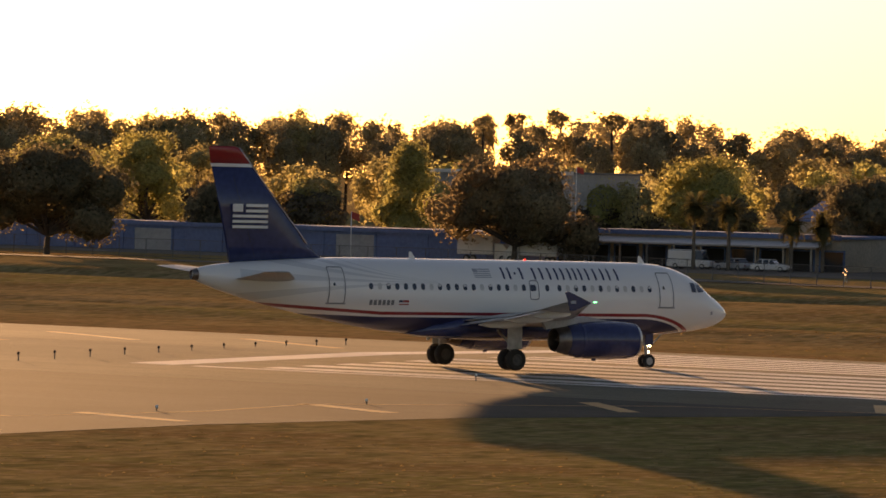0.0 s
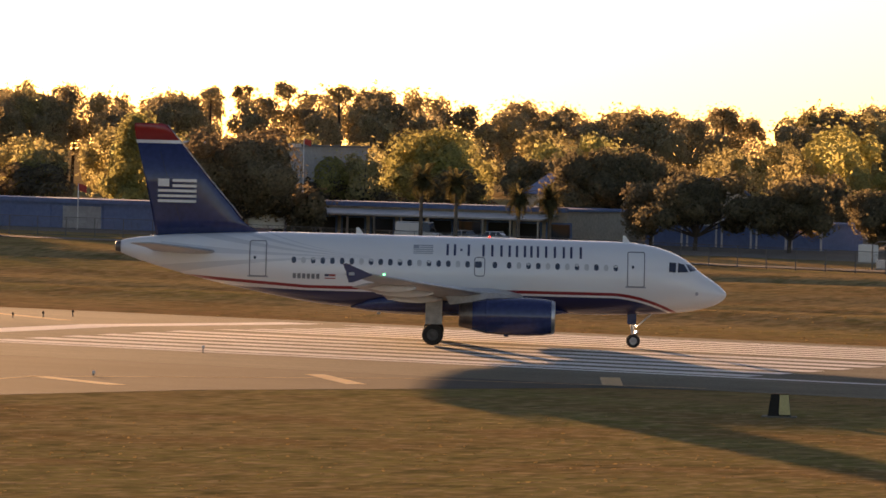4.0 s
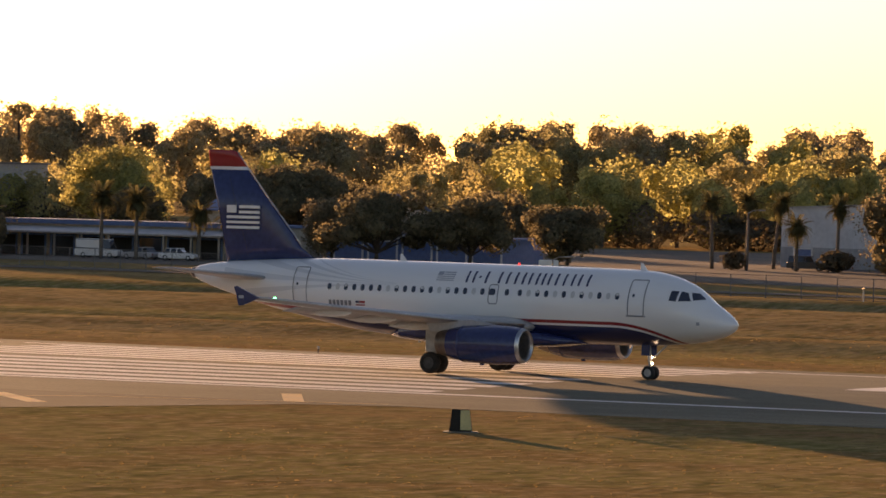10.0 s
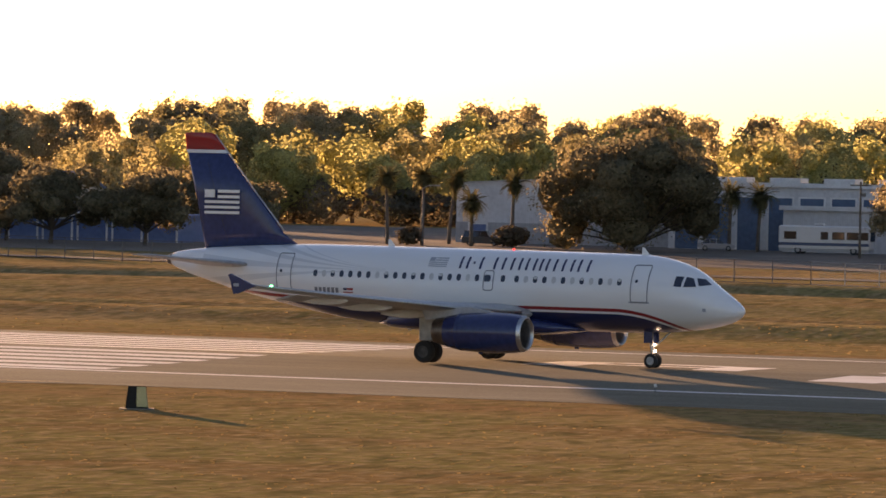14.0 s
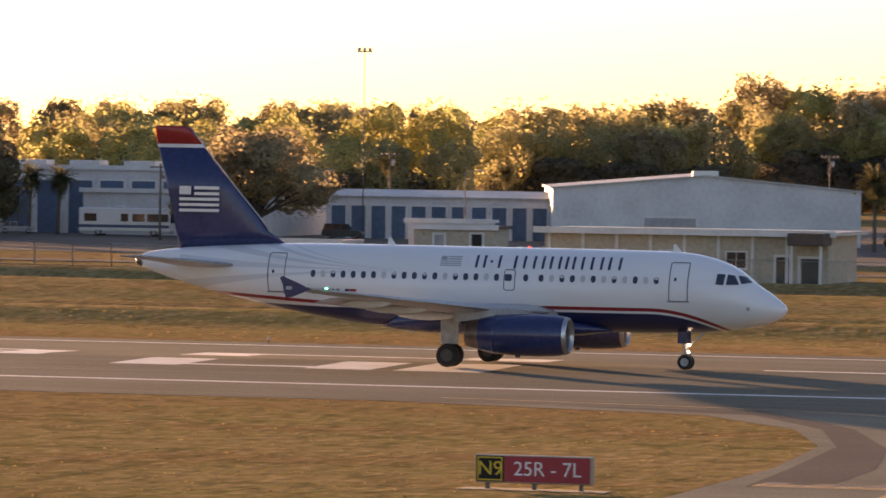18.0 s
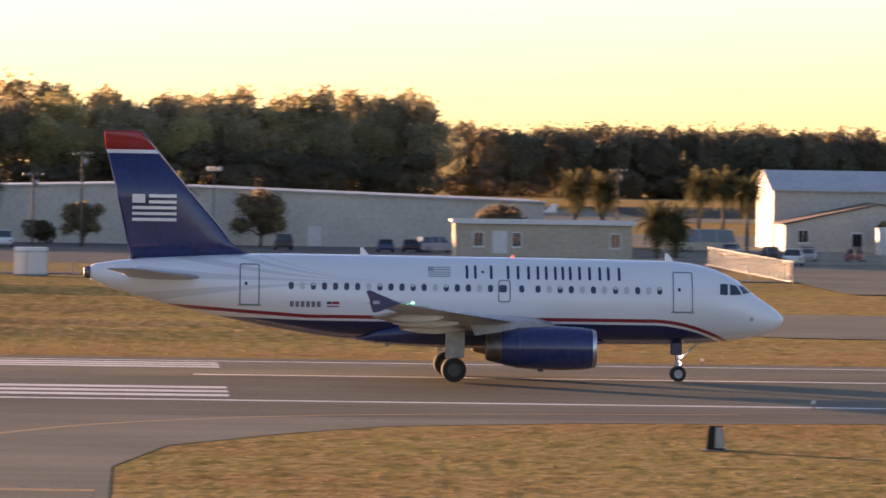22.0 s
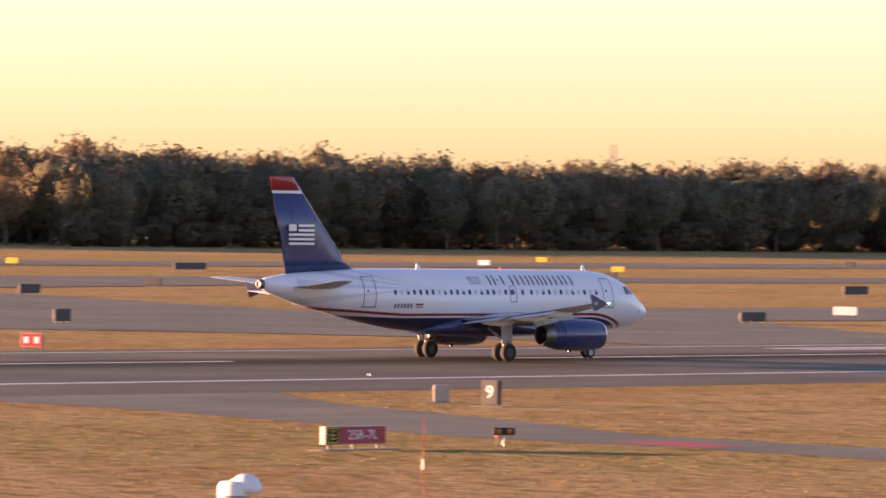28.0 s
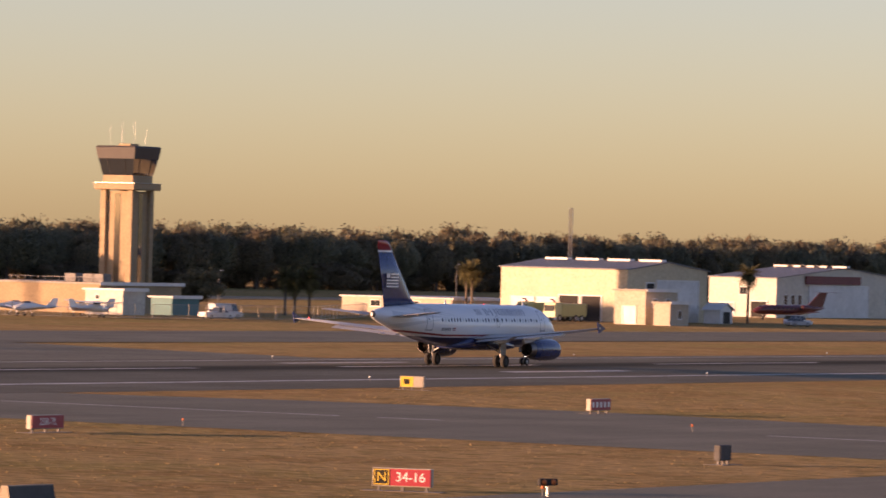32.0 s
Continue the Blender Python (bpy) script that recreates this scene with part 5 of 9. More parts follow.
WINDOW = mat("window_glass", (0.025, 0.028, 0.032), 0.06, scale=1, amount=0.3, spec=0.8)
DARK_HOLE = mat("dark_interior", (0.03, 0.026, 0.022), 0.9, scale=1, amount=0.5)
SKYLIGHT = mat("skylight_sheet", (0.72, 0.70, 0.64), 0.35, scale=1, amount=0.2)
GALV = mat("galvanised_steel", (0.42, 0.40, 0.37), 0.4, 0.7, other=(0.3, 0.28, 0.26), scale=2, amount=0.6)
TIMBER = mat("weathered_timber", (0.16, 0.12, 0.09), 0.9, other=(0.10, 0.08, 0.06), scale=2, amount=0.7)


def building(name, label, x0, x1, y0, y1, eave, ridge=0.0, axis="x", wall=None, roof=None, doors=(), windows=(), skylights=0, base=None, lip=0.35, category="building", trim=None):
    """A closed building: four walls with thickness, a pitched or flat roof, doors and windows.
    doors: (face, along, width, height, material[, sill]); windows: (face, along, sill, width, height)."""
    B = thing(name, label, category)
    wall, roof = wall or SIDING_WHITE, roof or ROOF_GREY
    t, trim = 0.3, trim or TRIM_WHITE
    xm, ym = (x0 + x1) / 2, (y0 + y1) / 2
    r = ridge or eave
    for face, (a0, a1, b0, b1) in {"front": (x0, x1, y0, y0 + t), "back": (x0, x1, y1 - t, y1), "left": (x0, x0 + t, y0 + t, y1 - t), "right": (x1 - t, x1, y0 + t, y1 - t)}.items():
        bm = bmesh.new()
        gable = ridge and ((axis == "y" and face in ("front", "back")) or (axis == "x" and face in ("left", "right")))
        if not gable:
            box(bm, a0, a1, b0, b1, 0, eave)
        elif axis == "y":
            loft(bm, [[(a0, y, 0), (a1, y, 0), (a1, y, eave), (xm, y, r), (a0, y, eave)] for y in (b0, b1)])
        else:
            loft(bm, [[(x, b0, 0), (x, b1, 0), (x, b1, eave), (x, ym, r), (x, b0, eave)] for x in (a0, a1)])
        bmesh.ops.recalc_face_normals(bm, faces=bm.faces)
        part("wall", bm, wall, B)
    if ridge:
        for s in (-1, 1):
            if axis == "y":
                e = x0 - lip if s < 0 else x1 + lip
                k = (r - eave) / (xm - x0)
                ring = [(e, eave - lip * k), (xm, r), (xm, r + 0.18), (e, eave - lip * k + 0.18)]
                bm = loft(bmesh.new(), [[(x, y, z) for x, z in ring] for y in (y0 - lip, y1 + lip)])
            else:
                e = y0 - lip if s < 0 else y1 + lip
                k = (r - eave) / (ym - y0)
                ring = [(e, eave - lip * k), (ym, r), (ym, r + 0.18), (e, eave - lip * k + 0.18)]
                bm = loft(bmesh.new(), [[(x, y, z) for y, z in ring] for x in (x0 - lip, x1 + lip)])
            bmesh.ops.recalc_face_normals(bm, faces=bm.faces)
            slab = part("roof", bm, roof, B)
            if skylights and s < 0:
                for i in range(skylights):
                    f = (i + 0.5) / skylights
                    if axis == "x":
                        cx = x0 + f * (x1 - x0)
                        part("ridge_vent", boxed(cx - 2.2, cx + 2.2, ym - 0.9, ym + 0.9, r + 0.1, r + 0.5, 0.05), SKYLIGHT, slab, "pale ridge skylight")
                    else:
                        cy = y0 + f * (y1 - y0)
                        part("ridge_vent", boxed(xm - 0.9, xm + 0.9, cy - 2.2, cy + 2.2, r + 0.1, r + 0.5, 0.05), SKYLIGHT, slab, "pale ridge skylight")
    else:
        slab = part("roof", boxed(x0 - lip, x1 + lip, y0 - lip, y1 + lip, eave, eave + 0.3), roof, B)
        part("fascia", boxed(x0 - lip - 0.05, x1 + lip + 0.05, y0 - lip - 0.08, y0 - lip - 0.005, eave - 0.12, eave + 0.42), trim, B)
    if base:
        part("base_course", boxed(x0 - 0.04, x1 + 0.04, y0 - 0.04, y0 - 0.003, 0, base[0]), base[1], B)

    def on(face, along, w, z0, h, proud0, proud1):
        if face == "front":
            return boxed(along - w / 2, along + w / 2, y0 - proud1, y0 - proud0, z0, z0 + h)
        if face == "left":
            return boxed(x0 - proud1, x0 - proud0, along - w / 2, along + w / 2, z0, z0 + h)
        return boxed(x1 + proud0, x1 + proud1, along - w / 2, along + w / 2, z0, z0 + h)

    for face, along, w, h, mm, *sill in doors:
        z0 = sill[0] if sill else 0.05
        d = part("door", on(face, along, w, z0, h, 0.003, 0.07), mm, B)
        for q in (-1, 1):
            part("door_jamb", on(face, along + q * (w / 2 + 0.12), 0.22, z0, h + 0.15, 0.003, 0.13), trim, d)
        part("door_head", on(face, along, w + 0.44, z0 + h, 0.22, 0.004, 0.14), trim, d)
    for face, along, z0, w, h in windows:
        d = part("window", on(face, along, w + 0.24, z0 - 0.12, h + 0.24, 0.003, 0.07), TRIM_WHITE, B)
        part("pane", on(face, along - w / 4, w / 2 - 0.06, z0, h, 0.072, 0.085), WINDOW, d)
        part("pane", on(face, along + w / 4, w / 2 - 0.06, z0, h, 0.072, 0.085), WINDOW, d)
        part("sill", on(face, along, w + 0.4, z0 - 0.2, 0.08, 0.003, 0.16), TRIM_WHITE, d)
    return B


# west: long store with blue bays, shop with awning, blue-roofed house
b = building("storage_store", "long low dark blue storage building behind a lawn", -452, -351, 556, 575, 3.2, wall=SIDING_BLUE, roof=ROOF_BLUE,
             trim=SIDING_BLUE,
             doors=[("front", -446 + 7.6 * i, 5.6, 2.7, (SIDING_BLUE, SIDING_BLUE, SIDING_GREY, SIDING_BLUE)[i % 4]) for i in range(13)])
b = building("shop", "low shop with blue roof band and white awning", -346, -306, 562, 580, 3.9, wall=STUCCO, roof=ROOF_BLUE, trim=ROOF_BLUE, doors=[("front", -343 + 4.0 * i, 3.0, 2.3, DARK_HOLE if i % 3 else WINDOW) for i in range(10)])
part("awning", loft(bmesh.new(), [[(x, 557.5, 2.75), (x, 562, 3.35), (x, 562, 3.5), (x, 557.5, 2.95)] for x in (-345, -307)]), ROOF_PALE, b, "pale awning over the shop front")
for _i in range(11):
    part("post", boxed(-344.6 + 3.7 * _i, -344.4 + 3.7 * _i, 557.7, 557.9, 0, 2.85), GALV, b)
building("house", "two-storey house with pale walls and blue metal roof", -345, -319, 622, 636, 5.4, 7.8, "x", STUCCO, ROOF_BLUE, windows=[("front", -342 + 4 * i, 3.4, 1.6, 1.2) for i in range(6)], doors=[("front", -333, 2.4, 2.4, DARK_HOLE), ("front", -325, 3.4, 2.4, SIDING_GREY)])
building("bungalow", "low bungalow with brown roof under dark trees", -316, -300, 600, 612, 2.9, 4.1, "x", STUCCO, ROOF_BROWN, windows=[("front", -313 + 4 * i, 1.0, 1.6, 1.1) for i in range(4)])
building("grey_block", "tall plain grey block behind the trees", -462, -430, 705, 725, 10.6, wall=SIDING_GREY, roof=ROOF_GREY)
building("blue_store", "blue sheet-metal store half hidden by trees", -304, -281, 578, 590, 3.0, wall=SIDING_BLUE, roof=ROOF_BLUE, doors=[("front", -301 + 4.6 * i, 3.6, 2.5, SIDING_BLUE) for i in range(5)])
# grey hangar, two-storey stores, long stores
building("white_hangar", "pale hangar wall with dark base behind palms", -268, -232, 632, 660, 7.4, 8.3, "y", SIDING_WHITE, ROOF_PALE, doors=[("front", -265, 2.2, 2.3, SIDING_BLUE)], base=(2.6, SIDING_GREY))
b = building("tall_store", "white storage block with tall blue roll-up doors", -238, -199, 628, 652, 7.9, wall=SIDING_WHITE, roof=ROOF_GREY,
             doors=[("front", -235.6 + 4.05 * i, 3.0, 6.4 if i < 7 else 2.6, DOOR_BLUE) for i in range(9)], windows=[("front", -206 + 3.4 * i, 5.4, 2.2, 1.4) for i in range(2)])
for _i in range(5):
    part("roof_unit", boxed(-233 + 7 * _i, -229 + 7 * _i, 631, 634, 8.2, 8.9, 0.05), TRIM_WHITE, b, "white rooftop unit")
building("office_annex", "white office annex with a small roof", -221.5, -207.5, 623.5, 627.6, 5.2, wall=SIDING_WHITE, roof=ROOF_PALE)
building("long_store", "long white storage row with blue roll-up doors", -192.2, -163, 628, 646, 5.0, 5.7, "x", SIDING_WHITE, ROOF_PALE, doors=[("front", -190.6 + 2.5 * i, 1.75, 3.9, DOOR_BLUE) for i in range(11)])
building("kiosk", "small beige hut with dark door and flat roof", -155.2, -146.5, 538, 543, 2.8, wall=STUCCO, roof=ROOF_BROWN, doors=[("front", -148.5, 1.1, 2.2, DARK_HOLE), ("front", -152.5, 1.0, 2.1, SIDING_GREY)])
building("site_trailer", "white site trailer behind the hut", -158.1, -149.9, 546, 550, 3.3, wall=SIDING_WHITE, roof=TRIM_WHITE)
b = building("big_hangar", "wide white hangar with low gable and sunlit side", -160.7, -124.8, 615, 655, 6.5, 8.1, "y", SIDING_WHITE, ROOF_PALE, doors=[("front", -147, 6, 1.0, SIDING_GREY, 2.2)])
part("roof_vent", boxed(-144.4, -141.4, 615.5, 618, 8.05, 8.75, 0.1), SKYLIGHT, b, "bright roof vent")
# it stands a little askew, so that the low sun strikes its west wall
b.matrix_world = Matrix.Translation((-160.7, 615, 0)) @ pose(0, 0, 0, 0, 0, 16) @ Matrix.Translation((160.7, -615, 0))
b = building("long_office", "long beige flat-roofed office with white roof edge", -118.2, -93.6, 450, 462, 4.1, wall=STUCCO, roof=ROOF_PALE,
             windows=[("front", x, 1.3, 1.7, 1.3) for x in (-112, -107.3, -101.5)], doors=[("front", -97.5, 1.1, 2.2, WINDOW), ("front", -95.2, 1.6, 2.1, DARK_HOLE)], lip=0.8)
part("canopy", boxed(-96.4, -93.3, 446.5, 449.99, 3.3, 4.35, 0.05), ROOF_BROWN, b, "brown entrance canopy")
for _x in (-96.1, -93.6):
    part("post", boxed(_x - 0.1, _x + 0.1, 446.7, 446.9, 0, 3.32), TRIM_WHITE, b)
for _i in range(8):
    part("pilaster", boxed(-117.8 + 2.95 * _i - 0.12, -117.8 + 2.95 * _i + 0.12, 449.88, 449.99, 0, 4.1), TRIM_WHITE, b)
b = building("skylight_hangar", "white hangar with grey roof and five ridge skylights", -123.6, -91.4, 656, 702, 6.5, 9.0, "x", SIDING_WHITE, ROOF_GREY, skylights=5, base=(2.3, SIDING_GREY), doors=[("front", -110, 1.2, 2.2, SIDING_GREY), ("front", -98, 3, 2.6, DARK_HOLE)])
b = building("long_hangar", "very long cream hangar with a low gable", -53, 47, 640, 680, 5.5, 6.9, "y", SIDING_CREAM, ROOF_PALE, doors=[("front", -37, 1.1, 2.1, DARK_HOLE), ("front", 20, 1.1, 2.1, TRIM_WHITE)])
part("wall_unit", boxed(-46.2, -44.4, 639.1, 639.99, 3.6, 4.6, 0.05), SIDING_BLUE, b, "blue unit on the wall")
building("field_store", "low grey store seen over the far turf", -75, -20, 900, 915, 3.2, wall=SIDING_GREY, roof=ROOF_PALE)
b = building("portable_office", "beige portable office with white roof edge", 33.5, 52.6, 587, 593, 3.8, wall=STUCCO, roof=ROOF_PALE, windows=[("front", 36, 1.3, 1.0, 1.4), ("front", 40.1, 1.3, 0.9, 1.4), ("front", 50.8, 1.3, 1.0, 1.4)], doors=[("front", 38.3, 1.2, 2.2, TRIM_WHITE, 0.5)])
b = building("ramp_hangar", "cream hangar with pale ridge roof beside the ramp", 76.6, 108.6, 663, 681, 7.3, 9.6, "x", SIDING_CREAM, ROOF_PALE, windows=[("front", 96.5, 4.0, 2.2, 1.8), ("front", 105, 4.0, 2.2, 1.8), ("front", 90.5, 4.2, 1.4, 1.4)])
b = building("ramp_office", "cream gabled office in front of the hangar", 76.8, 99.2, 652, 662.5, 3.3, 5.8, "y", SIDING_CREAM, ROOF_BROWN, windows=[("front", 79, 1.2, 1.2, 1.4)], doors=[("front", 85.5, 1.2, 2.2, DARK_HOLE)])
building("white_trailer", "white box trailer beside the ramp office", 86, 96, 636, 639, 2.9, wall=SIDING_WHITE, roof=TRIM_WHITE, lip=0.05, category="trailer")
building("open_shed", "open-fronted shed with pale flat roof", -149.5, -139.5, 460, 466, 2.5, wall=TIMBER, roof=ROOF_PALE, doors=[("front", -147, 4.2, 2.1, DARK_HOLE), ("front", -142.3, 4.2, 2.1, DARK_HOLE)])
# equipment huts on the far turf
b = building("checker_hut", "red and white chequered equipment hut", 136.8, 141.6, 339, 342.5, 2.9, wall=TRIM_WHITE, roof=TRIM_WHITE, lip=0.1)
_red = mat("hut_red", (0.38, 0.07, 0.04), 0.7, scale=1)
for _i in range(4):
    for _j in range(2):
        part("red_panel" if (_i + _j) % 2 else "grey_panel", boxed(136.85 + 1.18 * _i, 136.85 + 1.18 * _i + 1.15, 338.93, 338.99, 0.08 + 1.4 * _j, 1.45 + 1.4 * _j), _red if (_i + _j) % 2 else SIDING_GREY, b)
for _j in range(2):
    part("red_panel", boxed(136.73, 136.79, 339.1 + 1.7 * _j, 340.7 + 1.7 * _j, 0.08 + 1.4 * _j, 1.45 + 1.4 * _j), _red, b)
b = building("equipment_hut", "cream equipment hut with a roof hood on the turf", 529, 535.2, 475.6, 480, 3.0, wall=SIDING_GREY, roof=ROOF_PALE, doors=[("left", 478, 1.6, 2.2, SIDING_GREY)], windows=[("front", 531.6, 1.3, 1.4, 1.0)])
part("roof_vent", tubed([(531, 478, 3.3), (531, 478, 4.0), (531.6, 478, 4.3)], 0.25, 10), GALV, b)
# fire station and hangars in the east
b = building("fire_station", "large cream fire station hangar with sunlit wall and engine bays", 806.7, 835.3, 442.4, 467.0, 8.86, 10.2, "y", SIDING_SAND, ROOF_GREY, skylights=4, doors=[("left", 462.7, 4.2, 3.7, TRIM_WHITE), ("left", 458.0, 3.8, 3.7, TRIM_WHITE), ("left", 453.6, 3.7, 4.2, DARK_HOLE), ("left", 449.3, 3.7, 4.2, DARK_HOLE), ("front", 814.6, 2.8, 6.6, DARK_HOLE), ("front", 824.5, 15.0, 7.0, SIDING_WHITE)])
b = building("east_annex", "cream flat-roofed annex with small square windows", 786, 797, 427.6, 433.4, 5.5, wall=STUCCO, roof=CONCRETE, windows=[("front", 789, 3.0, 1.2, 1.2), ("front", 793.5, 3.0, 1.2, 1.2)], doors=[("left", 430.6, 2.2, 2.8, TRIM_WHITE)])
b = building("low_annex", "low beige annex beside the fire station", 783.7, 790.2, 421.8, 424.8, 3.6, wall=STUCCO, roof=CONCRETE, windows=[("front", 787, 1.2, 1.2, 1.2)])
b = building("far_hangar", "pale hangar with grey roof and long red sign board", 943, 1002, 484.3, 499.0, 7.64, 9.8, "y", SIDING_CREAM, ROOF_GREY, skylights=5, doors=[("left", 488, 3.4, 3, DARK_HOLE), ("left", 495, 3, 2.6, SIDING_GREY), ("front", 970, 26, 6.2, SIDING_WHITE)], windows=[("left", 491.5, 4.4, 1.6, 1.4), ("front", 947, 2.6, 1.3, 1.8), ("front", 950, 2.6, 1.3, 1.8), ("front", 953, 2.6, 1.3, 1.8), ("front", 992, 2.6, 1.6, 2.2)])
part("sign_board", boxed(955, 979, 483.9, 484.2, 6.6, 8.2), mat("dull_red_board", (0.20, 0.05, 0.045), 0.7, scale=0.6, amount=0.6), b, "long dull red sign board")
b = building("white_kiosk", "small white gabled kiosk among parked cars", 829, 833.5, 436.4, 439.6, 2.4, 3.4, "y", TRIM_WHITE, TRIM_WHITE, doors=[("front", 831.2, 2.6, 2.0, DARK_HOLE)])
building("flat_block", "long low cream block behind the fence", 826.5, 858, 488.3, 511, 2.7, wall=STUCCO, roof=ROOF_PALE, windows=[("left", 496, 1.2, 2, 1.0), ("left", 504, 1.2, 2, 1.0)])


def control_tower():
    T = thing("control_tower", "square concrete control tower with dark glazed cab", "tower", pose(743.0, 501.2, 0))
    w = 2.62
    part("shaft", boxed(-w, w, -w, w, 0, 19.6), TAN_CONCRETE, T, "tan concrete shaft")
    for x0, x1, y0, y1 in ((-w - 0.05, -w - 0.004, -0.45, 0.65), (-0.55, 0.55, -w - 0.05, -w - 0.004)):
        part("slot", boxed(x0, x1, y0, y1, 1.5, 19.2), WINDOW, T, "dark vertical glazing strip")
    for k in range(4):
        sx, sy = ((-1, -1), (1, -1), (-1, 1), (1, 1))[k]
        part("corner_pier", boxed(sx * w - 0.55, sx * w + 0.55, sy * w - 0.55, sy * w + 0.55, 0, 19.8, 0.1), TAN_CONCRETE, T)
    part("gallery", boxed(-4.0, 4.0, -4.0, 4.0, 19.8, 20.9, 0.15), TAN_CONCRETE, T, "projecting concrete gallery")
    rail = part("gallery_rail", boxed(-4.05, 4.05, -4.05, 4.05, 20.9, 20.98), GALV, T)
    part("neck", boxed(-2.9, 2.9, -2.9, 2.9, 20.9, 22.4), TAN_CONCRETE, T)
    cab = loft(bmesh.new(), [[(-r, -r, z), (r, -r, z), (r, r, z), (-r, r, z)] for r, z in ((2.92, 22.2), (3.04, 22.6), (3.52, 24.9))])
    cabo = part("cab", cab, WINDOW, T, "dark outward-leaning cab glass")
    for s in range(4):
        for u in (-0.5, 0.5):
            c, q = math.cos(s * math.pi / 2), math.sin(s * math.pi / 2)
            pts = [(r * u * 2 * 0.5, -r) for r in (2.94, 3.54)]
            path = [(x * c - y * q, x * q + y * c, z) for (x, y), z in zip(pts, (22.3, 24.9))]
            part("mullion", tubed(path, 0.09, 6), BLACK, cabo)
    part("roof_band", loft(bmesh.new(), [[(-r, -r, z), (r, -r, z), (r, r, z), (-r, r, z)] for r, z in ((3.56, 24.9), (3.85, 26.7), (3.65, 27.0))]), mat("bronze_cladding", (0.045, 0.037, 0.032), 0.6, other=(0.035, 0.028, 0.024), scale=0.8, amount=0.5), T, "dark bronze roof band")
    part("roof_plant", boxed(-1.2, 1.2, -1.2, 1.2, 27.0, 27.4, 0.05), TAN_CONCRETE, T)
    for i in range(4):
        x, h = -2.2 + 1.4 * i, (30.6, 31.4, 31.0, 30.2)[i]
        part("whip_antenna", tubed([(x, -x, 27.0), (x, -x, h)], [0.025, 0.015], 6), GALV, T)
    return T


control_tower()
b = building("tower_base", "low tan tower base building with roof plant", 710.7, 734, 484.2, 510.9, 4.5, wall=TAN_CONCRETE, roof=CONCRETE, windows=[("front", 720, 1.4, 3, 1.0)], doors=[("front", 728, 1.6, 2.3, SIDING_GREY)])
for _i, _y in enumerate((491.5, 488, 486.2)):
    part("roof_unit", boxed(713, 715.2, _y - 1.1, _y + 1.1, 4.8, 6.2, 0.1), mat("dark_chiller", (0.11, 0.10, 0.09), 0.6, other=(0.2, 0.18, 0.16), scale=1.5, amount=0.8), b, "dark rooftop chiller")
for _i in range(14):
    part("rail_post", boxed(711.0, 711.06, 484.5 + 1.3 * _i, 484.56 + 1.3 * _i, 4.8, 5.6), ROOF_GREY, b)
part("handrail", boxed(711.0, 711.06, 484.5, 502, 5.56, 5.62), ROOF_GREY, b)
building("white_store", "small white store lit by the low sun", 700.4, 706.6, 472.8, 479.8, 3.76, wall=SIDING_CREAM, roof=TRIM_WHITE, windows=[("left", 477.6, 2.4, 0.6, 0.6)])
building("teal_shed", "small teal shed beside the tower base", 716, 723.7, 474, 478, 2.7, wall=mat("teal_siding", (0.05, 0.17, 0.18), 0.6, scale=1), roof=ROOF_PALE)

# ---------------------------------------------------------------- vehicles and parked aircraft
def paint(name, c, rough=0.3):
    return mat(name, c, rough, scale=1.0, amount=0.25, coat=0.4)


CAR_WHITE, CAR_SILVER, CAR_DARK = paint("car_white", (0.72, 0.71, 0.69)), paint("car_silver", (0.38, 0.38, 0.39)), paint("car_dark", (0.03, 0.032, 0.038))
CAR_RED, CAR_BLUE, CAR_TAN = paint("car_red", (0.28, 0.03, 0.03)), paint("car_blue", (0.04, 0.07, 0.16)), paint("car_tan", (0.42, 0.36, 0.27))
LAMP_GLASS = mat("lamp_lens", (0.6, 0.55, 0.5), 0.15, scale=2)


